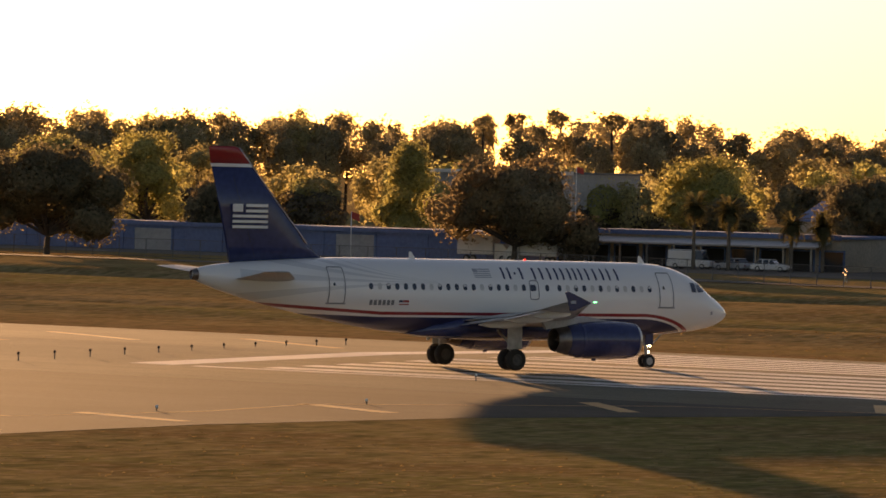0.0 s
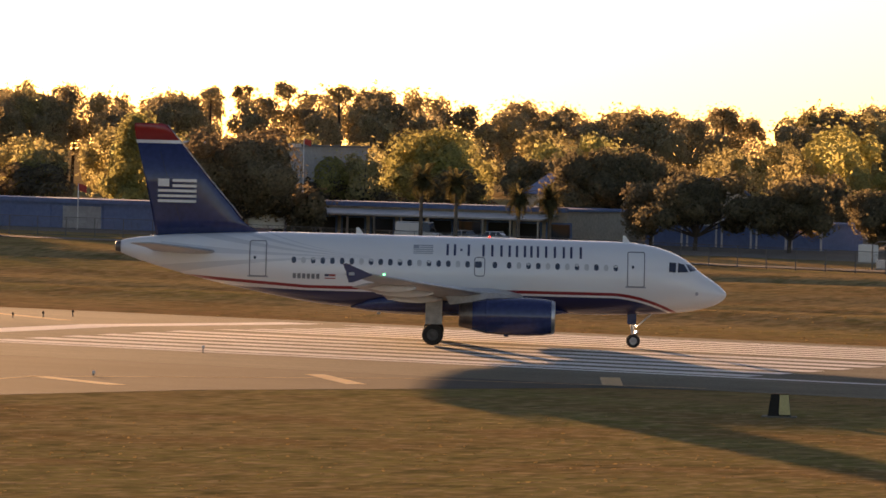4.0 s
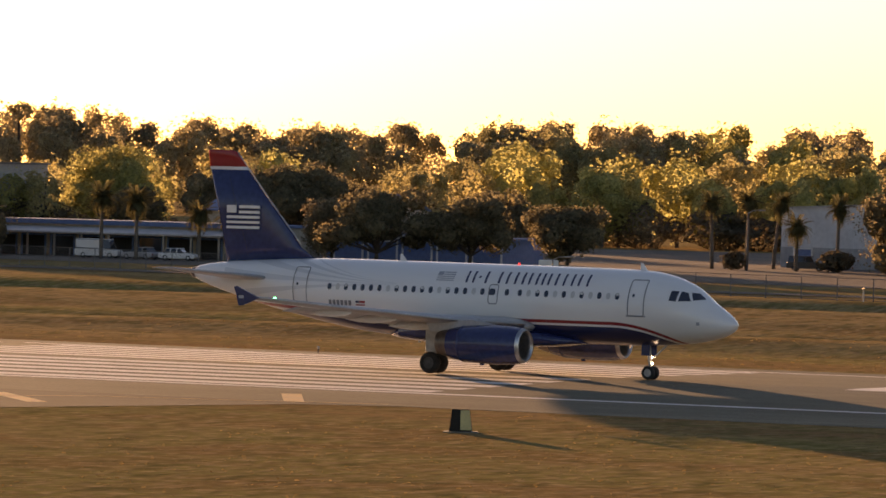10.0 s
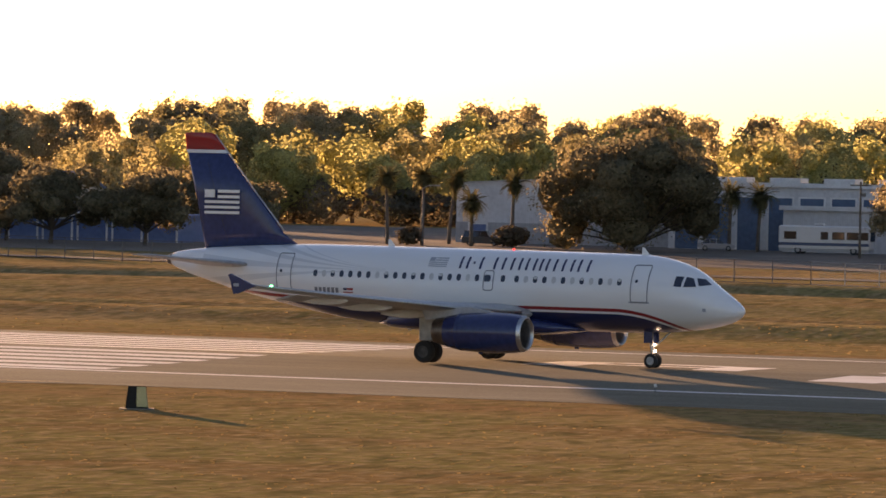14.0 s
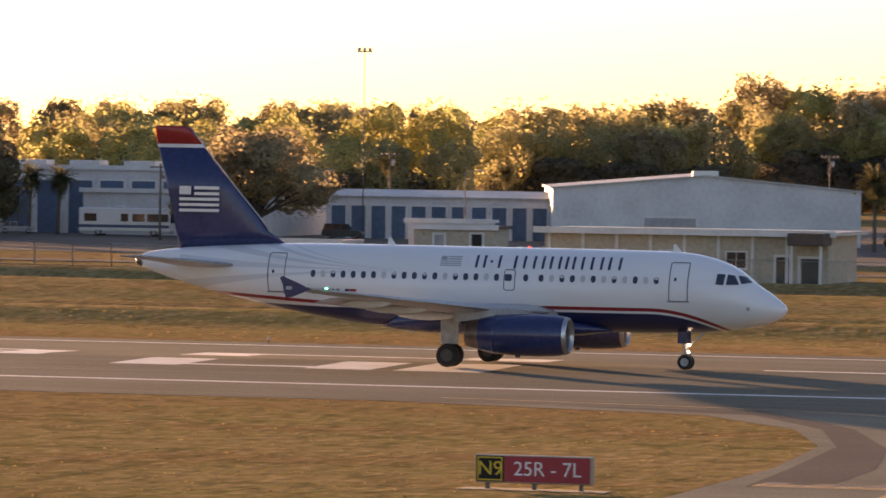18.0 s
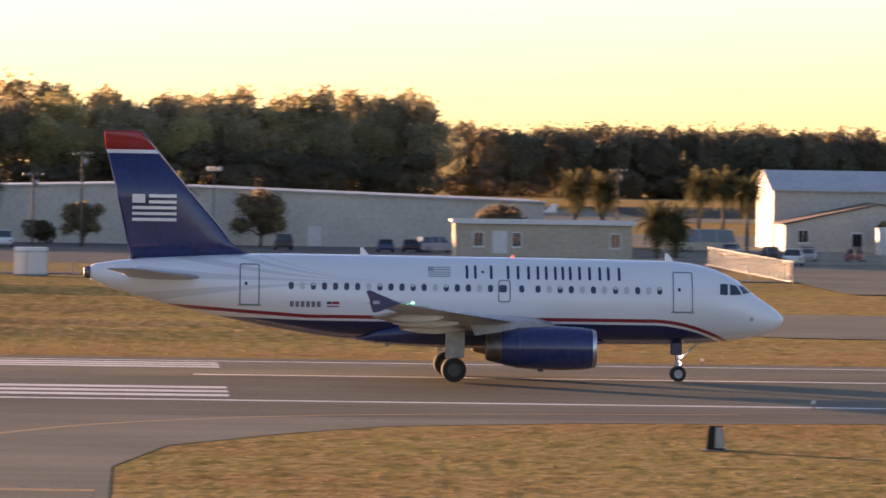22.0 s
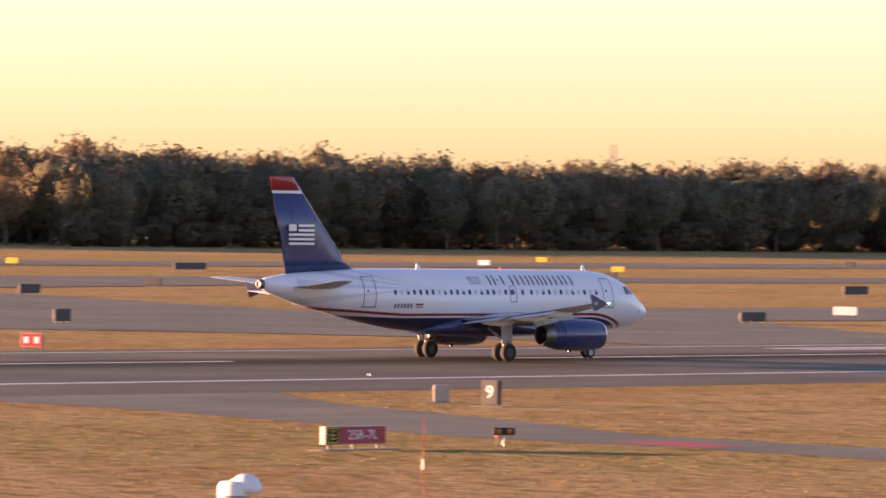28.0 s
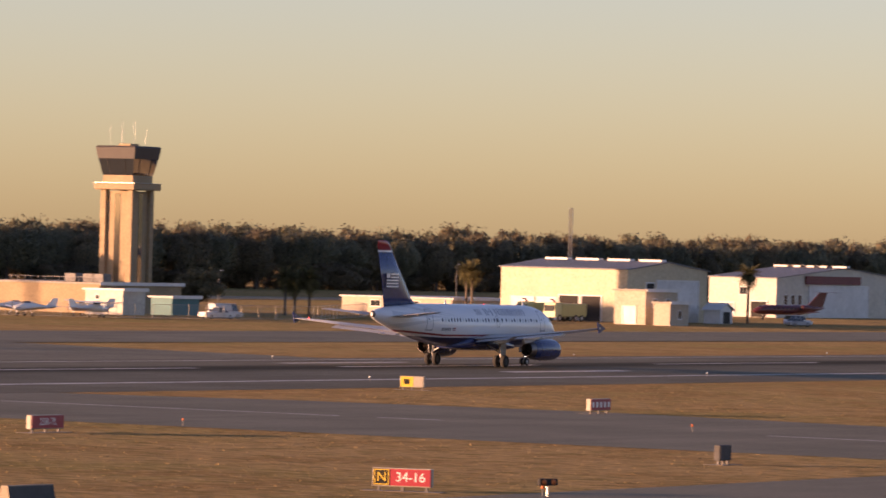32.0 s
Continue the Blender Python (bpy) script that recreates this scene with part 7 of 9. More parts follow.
def propliner():
    P = thing("propliner", "white twin-propeller transport parked by the tower fence", "airplane", pose(669.5, 496.1, 0.03, 0, 0, -66) @ Matrix.Scale(0.93, 4))
    part("fuselage", spindle(bmesh.new(), [(12.0, 2.5, 0.1), (11.6, 2.5, 0.55), (10.6, 2.7, 1.1), (9.0, 2.9, 1.45), (-3.0, 2.9, 1.45), (-8.0, 3.2, 1.0), (-12.0, 3.5, 0.2)], 22), PLANE_WHITE, P, "", True)
    part("belly_stripe", boxed(-9, 9.5, -1.3, 1.3, 2.05, 2.2), CAR_BLUE, P)
    part("windscreen", spindle(bmesh.new(), [(11.0, 3.3, 0.1), (10.7, 3.35, 0.45), (10.0, 3.6, 0.6)], 12), WINDOW, P, "", True)
    f = loft(bmesh.new(), [[(-4.0, -0.1, 4.2), (-4.0, 0.1, 4.2), (-12.4, 0.06, 3.4), (-12.4, -0.06, 3.4)], [(-7.9, -0.12, 5.1), (-7.9, 0.12, 5.1), (-12.9, 0.08, 5.0), (-12.9, -0.08, 5.0)], [(-9.6, -0.1, 7.6), (-9.6, 0.1, 7.6), (-12.7, 0.06, 7.4), (-12.7, -0.06, 7.4)], [(-10.4, -0.08, 8.6), (-10.4, 0.08, 8.6), (-12.2, 0.05, 8.8), (-12.2, -0.05, 8.8)]])
    bmesh.ops.recalc_face_normals(f, faces=f.faces)
    part("fin", f, PLANE_WHITE, P)
    for nm, st in (("wing", ((1.2, -16, 2.9, 1.6), (2.2, 0, 1.9, 4.2), (1.2, 16, 2.9, 1.6))), ("tailplane", ((-10.2, -5.5, 3.9, 1.2), (-9.2, 0, 3.6, 2.4), (-10.2, 5.5, 3.9, 1.2)))):
        w = loft(bmesh.new(), [[(x0 + a * c, yy, zz + b * c) for a, b in ((0, 0), (-0.3, 0.09), (-1, 0), (-0.3, -0.06))] for x0, yy, zz, c in st])
        bmesh.ops.recalc_face_normals(w, faces=w.faces)
        part(nm, w, GREY_WING, P)
    for q in (-1, 1):
        e = part("engine", spindle(bmesh.new(), [(4.6, 2.4, 0.4), (4.3, 2.4, 0.6), (2.5, 2.35, 0.72), (-1.0, 2.3, 0.5), (-2.5, 2.4, 0.15)], 16), PLANE_GREY, P, "dark engine nacelle", True)
        e.location = (0, q * 4.2, 0)
        for k in range(4):
            pr = part("blade", boxed(-0.05, 0.05, -0.13, 0.13, 0.2, 2.0), BLACK, e)
            pr.matrix_local = pose(4.75, 0, 2.4, 90 * k + 20, 0, 0)
        part("gear_leg", tubed([(0.6, 0, 2.0), (0.6, 0, 0.5)], 0.12, 8), GALV, e)
        for d in (-0.3, 0.3):
            wh = part("wheel", wheel_mesh(0.5, 0.3, 16), RUBBER, P, "", True)
            wh.location = (0.6, q * 4.2 + d, 0.5)
    part("nose_leg", tubed([(9.6, 0, 2.0), (9.6, 0, 0.4)], 0.1, 8), GALV, P)
    wh = part("wheel", wheel_mesh(0.38, 0.24, 16), RUBBER, P, "", True)
    wh.location = (9.6, 0, 0.38)


propliner()
business_jet("dark red twin jet parked before the far hangar", 906, 463, 150, paint("plane_maroon", (0.13, 0.03, 0.03)), 0.95)

# ---------------------------------------------------------------- single trees, palms, shrubs
# oak and hazel colours also carry a lift for haze
LEAF["oak"] = leafy("oak_leaves", (0.15, 0.128, 0.078), (0.22, 0.185, 0.11), 0.25, 0.5, gaps=0.42)
LEAF["hazel"] = leafy("brown_leaves", (0.20, 0.155, 0.095), (0.28, 0.22, 0.13), 0.25, 0.5, gaps=0.42)
LEAF["palm"] = leafy("palm_fronds", (0.10, 0.092, 0.045), (0.17, 0.15, 0.07), 0.6, 0.35, gaps=0)
PALM_BARK = mat("palm_bark", (0.17, 0.135, 0.10), 0.95, other=(0.10, 0.08, 0.06), scale=2.5, amount=0.8, bump=0.4, bump_scale=5)
_trng = np.random.default_rng(23)


def tree(label, x, y, h, w, leaf="oak", n=2600, size=0.42, low=0.22, conical=False, name="tree"):
    """A broad tree: forked tapered trunk, limbs, and a crown of many leaf sprays in uneven clumps."""
    rng = _trng
    T = thing(name, label, "tree", pose(x, y, 0.0))
    fork = h * low * 0.8
    limbs = [limb((0, 0, -0.2), (0.1, 0, fork), 0.035 * h, 0.024 * h, 9)]
    cl = [((0, 0, h * (0.5 + 0.5 * low)), (w * (0.24 if conical else 0.36), w * (0.24 if conical else 0.36), h * (1 - low) * 0.43))]
    k = max(15, int(w * 1.7))
    for i in range(k):
        f = (i + 0.5) / k
        hz = h * (low + 0.08 + (0.82 - low) * rng.random())
        q = (hz / h - low) / (1 - low)
        reach = w / 2 * ((1.05 - q) * 0.95 if conical else math.sqrt(max(0.08, 1 - (2 * q - 0.75) ** 2 * 0.55))) * (0.12 + 0.84 * rng.random() ** 0.7)
        a = 2.4 * i + rng.random()
        c = (math.cos(a) * reach, math.sin(a) * reach, min(hz, h * 0.9))
        r = (0.16 + 0.07 * rng.random()) * (w + h) / 2
        cl.append((c, (r, r, r * 0.78)))
        limbs.append(limb((0.1, 0, fork), (c[0] * 0.5, c[1] * 0.5, fork + (c[2] - fork) * 0.6), 0.016 * h, 0.009 * h, 6))
        limbs.append(limb((c[0] * 0.5, c[1] * 0.5, fork + (c[2] - fork) * 0.6), c, 0.009 * h, 0.003 * h, 5))
    cl.append(((0, 0, h * 0.9), (w * 0.14, w * 0.14, h * 0.1)))
    v, f = joined(limbs)
    tr = new("trunk", quads_mesh("trunk", v[f.ravel()], (BARK,)))
    tr.parent = T
    cr = new("crown", quads_mesh("crown", leaf_cloud(rng, cl, int(n * 2.6), size * 0.95, 0.95, 0.5, 0.12), (LEAF[leaf],), joined((clump_cores(rng, cl[:1], 0.8, 18, 10, 0.06), clump_cores(rng, cl[1:], 0.7, 8, 5, 0.08)))))
    cr.parent = T
    return T


def frond_verts(rng, length, droop):
    """A fan or feather of leaflets along an arching rib, as loose quads."""
    out = []
    n = 11
    for i in range(n):
        f = (i + 1) / n
        px_, pz = length * f * (1 - 0.18 * f * droop), length * (0.35 * f - droop * 0.62 * f * f)
        for s in (-1, 1):
            ln = length * 0.34 * (1 - 0.55 * f)
            tip = (px_ + ln * 0.45, s * ln, pz - ln * (0.3 + 0.25 * rng.random()))
            wd = 0.05 * length
            out += [(px_ - wd, 0, pz), (px_ + wd * 0.6, s * ln * 0.4, pz - ln * 0.06), tip, (px_ + wd, 0, pz)]
    return np.array(out)


def palm(label, x, y, h, crown=1.7, lean=0.0, thick=0.2, skirt=True):
    rng = _trng
    T = thing("palm_tree", label, "palm tree", pose(x, y, 0.0), "palms among the buildings")
    pts = [(lean * (i / 6) ** 1.6, 0, h * 0.86 * i / 6 - 0.1) for i in range(7)]
    part("trunk", tubed(pts, [thick * (1.25 - 0.35 * i / 6) for i in range(7)], 9), PALM_BARK, T, "", True)
    top = np.array(pts[-1])
    qs = []
    for i in range(92):
        a = rng.random() * 6.283
        el = rng.random()
        fr = frond_verts(rng, crown * (0.75 + 0.65 * rng.random()), 0.4 + 1.2 * el)
        t = radians(58 * (1 - el) - 45 * el)
        rx = np.array([[math.cos(t), 0, -math.sin(t)], [0, 1, 0], [math.sin(t), 0, math.cos(t)]])
        rz = np.array([[math.cos(a), -math.sin(a), 0], [math.sin(a), math.cos(a), 0], [0, 0, 1]])
        qs.append(fr @ rx.T @ rz.T + top)
    cr = new("crown", quads_mesh("crown", np.concatenate(qs), (LEAF["palm"],)))
    cr.parent = T
    if skirt:
        sk = leaf_cloud(rng, [((top[0], 0, top[2] - 0.35 * crown), (0.55 * crown, 0.55 * crown, 0.5 * crown))], 260, 0.34, 0.5)
        so = new("dead_fronds", quads_mesh("dead_fronds", sk, (LEAF["hazel"],)))
        so.parent = T
    return T


def shrub(label, x, y, h, w, leaf="shrub", n=900):
    rng = _trng
    T = thing("shrub", label, "shrub", pose(x, y, 0.0), "shrubs")
    cl = [((math.cos(a) * w * 0.28 * rng.random(), math.sin(a) * w * 0.28 * rng.random(), h * (0.35 + 0.3 * rng.random())), (w * 0.3, w * 0.3, h * 0.34)) for a in np.linspace(0, 6.28, 7)]
    cr = new("foliage", quads_mesh("foliage", leaf_cloud(rng, cl, n, 0.3), (LEAF[leaf],), clump_cores(rng, cl, 0.88)))
    cr.parent = T
    v, f = joined([limb((0, 0, -0.1), (math.cos(a) * w * 0.2, math.sin(a) * w * 0.2, h * 0.6), 0.06, 0.02, 5) for a in (0, 2, 4)])
    st = new("stems", quads_mesh("stems", v[f.ravel()], (BARK,)))
    st.parent = T
    return T


DARK_OAK = "dark spreading oak with a heavy round crown"
tree(DARK_OAK, -381, 508, 12.4, 19, n=4200)
tree("golden autumn tree catching the low sun", -434, 580, 14.0, 14, "gold", 3400, 0.4)
tree("golden autumn tree behind the oak", -435, 602, 15.0, 11, "gold", 2800, 0.4)
tree("dark evergreen tree beside the store", -398, 566, 8.5, 9, n=1600)
tree("russet spreading oak on the lawn", -341.5, 547, 12.0, 20, "hazel", 4200)
shrub("round clipped dark bush", -334.5, 550, 5.3, 5.0, n=1100)
tree("tall narrow golden poplar", -408, 626, 14.6, 9.8, "gold", 3400, 0.4, 0.1, True)
tree("small olive tree behind the blue store", -421, 600, 9.0, 8, "hazel", 1400)
tree("large golden tree behind the shop", -378, 655, 13.8, 15, "gold", 3800, 0.42)
tree("dark tree behind the shop roof", -352, 640, 10.0, 12, n=2200)
tree("dark tree behind the shop roof", -366, 640, 8.2, 9, n=1500)
tree("dark tree behind the shop roof", -386, 620, 8.6, 10, n=1600)
for _x, _y, _h in ((-318.5, 549.5, 8.4), (-314.4, 550.5, 8.0), (-307.5, 553, 6.4), (-305, 556, 6.0)):
    palm("dark shaggy palm beside the shop", _x, _y, _h, 1.9)
tree(DARK_OAK, -315, 590, 11.0, 18, n=4200)
for _x, _y, _h, _w in ((-286, 556, 8.8, 13), (-276, 560, 8.0, 12), (-267, 567, 7.4, 11), (-297, 566, 7.2, 9), (-293, 600, 9.0, 11)):
    tree("dark low tree in the hedgerow", _x, _y, _h, _w, "oak" if _w > 10 else "hazel", 2000)
tree(DARK_OAK, -232, 600, 13.0, 22, n=5600, low=0.06)
for _x, _y, _h, _l in ((-260.6, 604, 9.6, 0.2), (-262.6, 617, 9.3, 0.9), (-255, 606, 6.2, 0.1), (-254.6, 618, 8.8, 0.1), (-226.4, 618, 8.0, 0.2), (-222.4, 617, 7.8, 0.4), (-266, 606, 9.4, -0.3)):
    palm("slim cabbage palm before the pale hangar", _x, _y, _h, 1.8, _l)
shrub("flat-topped hedge under the palms", -250.5, 608, 2.8, 6.0)
shrub("dark shrub under the palms", -262, 603, 2.4, 4.0)
tree("open-branched pine with dark needles", -193, 603, 12.7, 17, "pine", 2600, 0.4, 0.25)
tree("open-branched pine with dark needles", -200, 606, 7.6, 10, "pine", 1400, 0.4, 0.2)
for _x, _y, _h in ((-179.6, 664, 9.2), (-195, 664, 10.6)):
    palm("tall thin palm before the woods", _x, _y, _h, 1.5, 0, 0.15)
palm("shaggy palm between the hangars", -120, 602, 8.9, 2.3)
palm("short palm between the hangars", -116.5, 604, 5.0, 2.0)
for _x, _h, _w in ((-111.5, 4.6, 6), (-107, 5.2, 6.5), (-102.5, 4.4, 5), (-99.6, 5.0, 4.4), (-114.5, 3.4, 4)):
    shrub("dense dark shrub before the hangar", _x, 588, _h, _w, n=1200)
for _x, _y, _h in ((-94.2, 638, 7.8), (-91.2, 640, 7.4)):
    palm("shaggy palm before the white hangar", _x, _y, _h, 2.2)
for _x, _h, _l in ((-105.5, 15.9, 0.4), (-103.6, 15.2, -1.2)):
    palm("very tall thin palm above the hangar roof", _x, 637, _h, 2.0, _l, 0.2, False)
shrub("low green palmetto clump beside the hangar", -91.6, 606, 2.6, 4.2, "palm", 700)
for _x, _y, _h in ((-66.3, 646, 6.8), (-61.8, 651, 6.3), (-29.5, 625, 9.0), (-25.3, 628, 7.6), (-21.8, 630, 8.2), (-20.2, 632, 8.0), (-17.9, 627, 7.3), (3.6, 616, 7.9)):
    palm("shaggy cabbage palm before the cream hangar", _x, _y, _h, 2.1)
tree("small round tree before the cream hangar", -6.9, 625, 5.0, 4.8, "hazel", 900, 0.3)
tree("small round tree before the cream hangar", 13.5, 632, 6.9, 6.0, "hazel", 1100, 0.32)
shrub("round bush before the cream hangar", -12, 630, 3.2, 4.2)
for _x, _y, _h in ((49.3, 624, 8.6), (52.6, 625, 8.3), (66, 648, 8.8), (69, 649, 9.1), (72, 650, 8.4), (56.5, 600, 4.6), (58.6, 600, 4.4), (101, 648, 8.4), (103.4, 648, 8.6), (98.6, 649, 8.0)):
    palm("broad shaggy palm beside the ramp hangar", _x, _y, _h, 2.4)
tree("small dark tree before the ramp office", 90, 646, 4.4, 5.2, "hazel", 900, 0.3)
tree("olive tree behind the portable office", 40, 612, 5.6, 7.0, "hazel", 1000, 0.32)
tree("wide brown tree behind the parked transport", 722, 532, 11.2, 20, "hazel", 3600)
for _x, _y, _h in ((744, 540, 8.0), (748, 538, 8.6), (752, 536, 7.6), (828.3, 486.5, 9.2), (824.3, 483, 9.0), (842.8, 438.3, 10.0), (761.6, 480, 6.6), (760.5, 481.2, 7.2), (763.2, 478.2, 7.0)):
    palm("tall palm among the eastern buildings", _x, _y, _h, 2.2)
tree("dark tree beside the tower base", 758, 497, 7.0, 9, "oak", 1300)
shrub("dark shrub at the tower fence", 648, 500, 3.6, 5)
shrub("dark shrub at the tower fence", 640, 520, 3.0, 4)

# ---------------------------------------------------------------- airfield furniture
SIGN_RED = mat("sign_red", (0.36, 0.03, 0.04), 0.45, scale=1, amount=0.3)
SIGN_BLACK = mat("sign_black", (0.028, 0.025, 0.021), 0.85, scale=1, spec=0.2)
SIGN_YELLOW = mat("sign_yellow", (0.68, 0.46, 0.03), 0.45, scale=1, amount=0.3)
SIGN_WHITE = mat("sign_white", (0.75, 0.74, 0.70), 0.4, scale=1, amount=0.2)
SIGN_BACK = mat("sign_back_grey", (0.10, 0.095, 0.09), 0.85, other=(0.07, 0.065, 0.06), scale=1, spec=0.2)
SIGN_SIDE = mat("sign_side_tan", (0.40, 0.35, 0.27), 0.6, other=(0.3, 0.26, 0.2), scale=1)
POLE_GREY = mat("dull_pole_grey", (0.16, 0.15, 0.14), 0.8, other=(0.11, 0.10, 0.095), scale=2, amount=0.6)
PAD_GREY = mat("weathered_pad", (0.20, 0.17, 0.13), 0.95, other=(0.14, 0.12, 0.09), scale=2, amount=0.7)
ORANGE = mat("orange_paint", (0.62, 0.16, 0.03), 0.5, scale=1)


def shared(name, data, parent, m):
    """One more object on a mesh that others use too."""
    o = new(name, data)
    o.parent = parent
    o.matrix_local = m
    return o


def airfield_sign(label, x, y, w, h, panels, turn=0.0, lift=0.22, body=None):
    """A lit taxiway sign on two stub legs; panels: (share of width, background, text, ink), text '' for none, '#' for plain bars."""
    S = thing("airfield_sign", label, "airfield sign", pose(x, y, 0.0, 0, 0, turn), "airfield signs")
    part("pad", boxed(-w / 2 - 0.5, w / 2 + 0.5, -0.6, 0.6, -0.05, 0.02), PAD_GREY, S, "concrete pad")
    part("cabinet", boxed(-w / 2, w / 2, -0.16, 0.2, lift, lift + h, 0.03), body or SIGN_SIDE, S)
    for q in (-0.4, 0.0, 0.4):
        part("leg", boxed(q * w - 0.06, q * w + 0.06, -0.06, 0.06, 0.01, lift + 0.02), POLE_GREY, S)
    a = -w / 2 + 0.04
    for share, bg, text, ink in panels:
        pw = share * (w - 0.08)
        p = part("panel", boxed(a, a + pw - 0.02, -0.19, -0.162, lift + 0.05, lift + h - 0.04), bg, S)
        c = a + pw / 2
        if text == "#":
            n = max(1, int(pw / 0.55))
            for i in range(n):
                part("bar", boxed(a + pw * (i + 0.25) / n, a + pw * (i + 0.7) / n, -0.2, -0.191, lift + h * 0.28, lift + h * 0.74), ink, p)
        elif text:
            letters(text, h * 0.72, Matrix.Translation((c, -0.196, lift + h * 0.5)) @ pose(0, 0, 0, 90, 0, 0), ink, p, "legend", 0.004)
        if bg is SIGN_BLACK and text not in ("", "3", "9"):
            for z0, z1 in ((lift + 0.08, lift + 0.12), (lift + h - 0.11, lift + h - 0.07)):
                part("border", boxed(a + 0.05, a + pw - 0.07, -0.197, -0.191, z0, z1), SIGN_YELLOW, p)
            for x0 in (a + 0.05, a + pw - 0.11):
                part("border", boxed(x0, x0 + 0.04, -0.197, -0.191, lift + 0.12, lift + h - 0.11), SIGN_YELLOW, p)
        a += pw
    return S


BY, RW, YB = (SIGN_BLACK, SIGN_YELLOW), (SIGN_RED, SIGN_WHITE), (SIGN_YELLOW, SIGN_BLACK)
airfield_sign("black and red runway holding sign on its pad", -45.5, 172.3, 3.95, 0.92, [(0.25, SIGN_BLACK, "N9", SIGN_YELLOW), (0.75, SIGN_RED, "25R - 7L", SIGN_WHITE)])
airfield_sign("black and red runway holding sign in shade", 57.8, 177.6, 4.15, 0.85, [(0.25, SIGN_BLACK, "N8", SIGN_YELLOW), (0.75, SIGN_RED, "25R - 7L", SIGN_WHITE)])
airfield_sign("black and red runway holding sign by the slanting taxiway", 155.7, 177.8, 3.5, 0.8, [(0.22, SIGN_BLACK, "E", SIGN_YELLOW), (0.78, SIGN_RED, "25R-7L", SIGN_WHITE)])
airfield_sign("small red runway holding sign with white letters", 262.2, 182.2, 3.35, 0.82, [(1.0, SIGN_RED, "25R-7L", SIGN_WHITE)])
airfield_sign("small red sign near the east taxiway", 337.6, 187.2, 2.9, 0.85, [(1.0, SIGN_RED, "#", SIGN_WHITE)])
airfield_sign("black and red crossing-runway sign", 217, 130.6, 2.85, 0.86, [(0.3, SIGN_BLACK, "N", SIGN_YELLOW), (0.7, SIGN_RED, "34-16", SIGN_WHITE)], -74)
airfield_sign("bright yellow taxiway direction sign", 150.5, 135.3, 1.95, 0.75, [(0.3, SIGN_YELLOW, "#", SIGN_BLACK), (0.7, SIGN_YELLOW, "", SIGN_BLACK)], -62)
airfield_sign("yellow taxiway sign beside the runway", 375, 225, 2.0, 0.9, [(0.56, SIGN_YELLOW, "#", SIGN_BLACK), (0.44, SIGN_SIDE, "", SIGN_BLACK)], -75)
airfield_sign("black distance marker with a pale numeral", 193.7, 210.3, 1.0, 1.3, [(1.0, SIGN_BACK, "9", SIGN_WHITE)], -70, 0.1, SIGN_BACK)
airfield_sign("plain pale back of a marker board", 194.6, 215.2, 0.85, 0.9, [(1.0, SIGN_SIDE, "", SIGN_WHITE)], -40, 0.05)
airfield_sign("red holding sign across the runway", 228.2, 293.8, 1.6, 0.95, [(1.0, SIGN_RED, "#", SIGN_WHITE)], -60)
airfield_sign("yellow board beyond the runway edge", 145.1, 303, 1.4, 0.95, [(1.0, SIGN_YELLOW, "", SIGN_BLACK)], -25)
airfield_sign("pale lit board beyond the runway", 202.6, 344, 2.4, 0.95, [(1.0, SIGN_WHITE, "", SIGN_BLACK)], -49)
airfield_sign("pale board in sunlight past the far edge", 375.6, 291.5, 1.85, 0.95, [(1.0, SIGN_WHITE, "", SIGN_BLACK)], -60)
airfield_sign("pale board beside the far taxiway", 445, 340, 2.6, 0.85, [(1.0, SIGN_WHITE, "", SIGN_BLACK)], -60)
airfield_sign("yellow board on the far turf", 379.4, 407, 2.4, 1.0, [(1.0, SIGN_YELLOW, "", SIGN_BLACK)], -56)
airfield_sign("pale board on the far turf", 372, 355, 2.3, 0.85, [(1.0, SIGN_WHITE, "", SIGN_BLACK)], -56)
for _x, _y, _w, _h in ((121.2, 332, 4.35, 0.95), (203, 404, 2.91, 0.8), (452.7, 329, 4.37, 0.9), (344.4, 340, 3.12, 0.8), (342, 441, 2.67, 0.95), (274.8, 350, 1.67, 1.0), (469.3, 570, 5.52, 0.9), (455.3, 433, 3.99, 0.95), (262.9, 138, 1.34, 0.85)):
    airfield_sign("dark back of a taxiway sign", _x, _y, _w, _h, [(0.2, SIGN_BACK, "", SIGN_BACK), (0.8, SIGN_BACK, "", SIGN_BACK)], 0, body=SIGN_BACK)
# small boards dotted over the far turf
for _x, _y, _c in ((205, 640, 0), (186, 560, 1), (160, 540, 0), (300, 620, 0), (300, 560, 0), (262, 520, 2), (250, 580, 1), (150, 500, 0), (195, 530, 1), (330, 700, 2), (410, 640, 0), (420, 560, 2), (470, 610, 2), (500, 520, 0), (540, 560, 2), (560, 610, 1), (390, 480, 0), (600, 640, 2), (640, 610, 0), (352, 520, 1)):
    airfield_sign(("small dark board on the far turf", "small pale board on the far turf", "small yellow board on the far turf")[_c], _x, _y, 1.8, 0.8, [(1.0, (SIGN_BACK, SIGN_WHITE, SIGN_YELLOW)[_c], "", SIGN_BLACK)], -30 if _x < 320 else -58, body=(SIGN_BACK, SIGN_WHITE, SIGN_YELLOW)[_c])


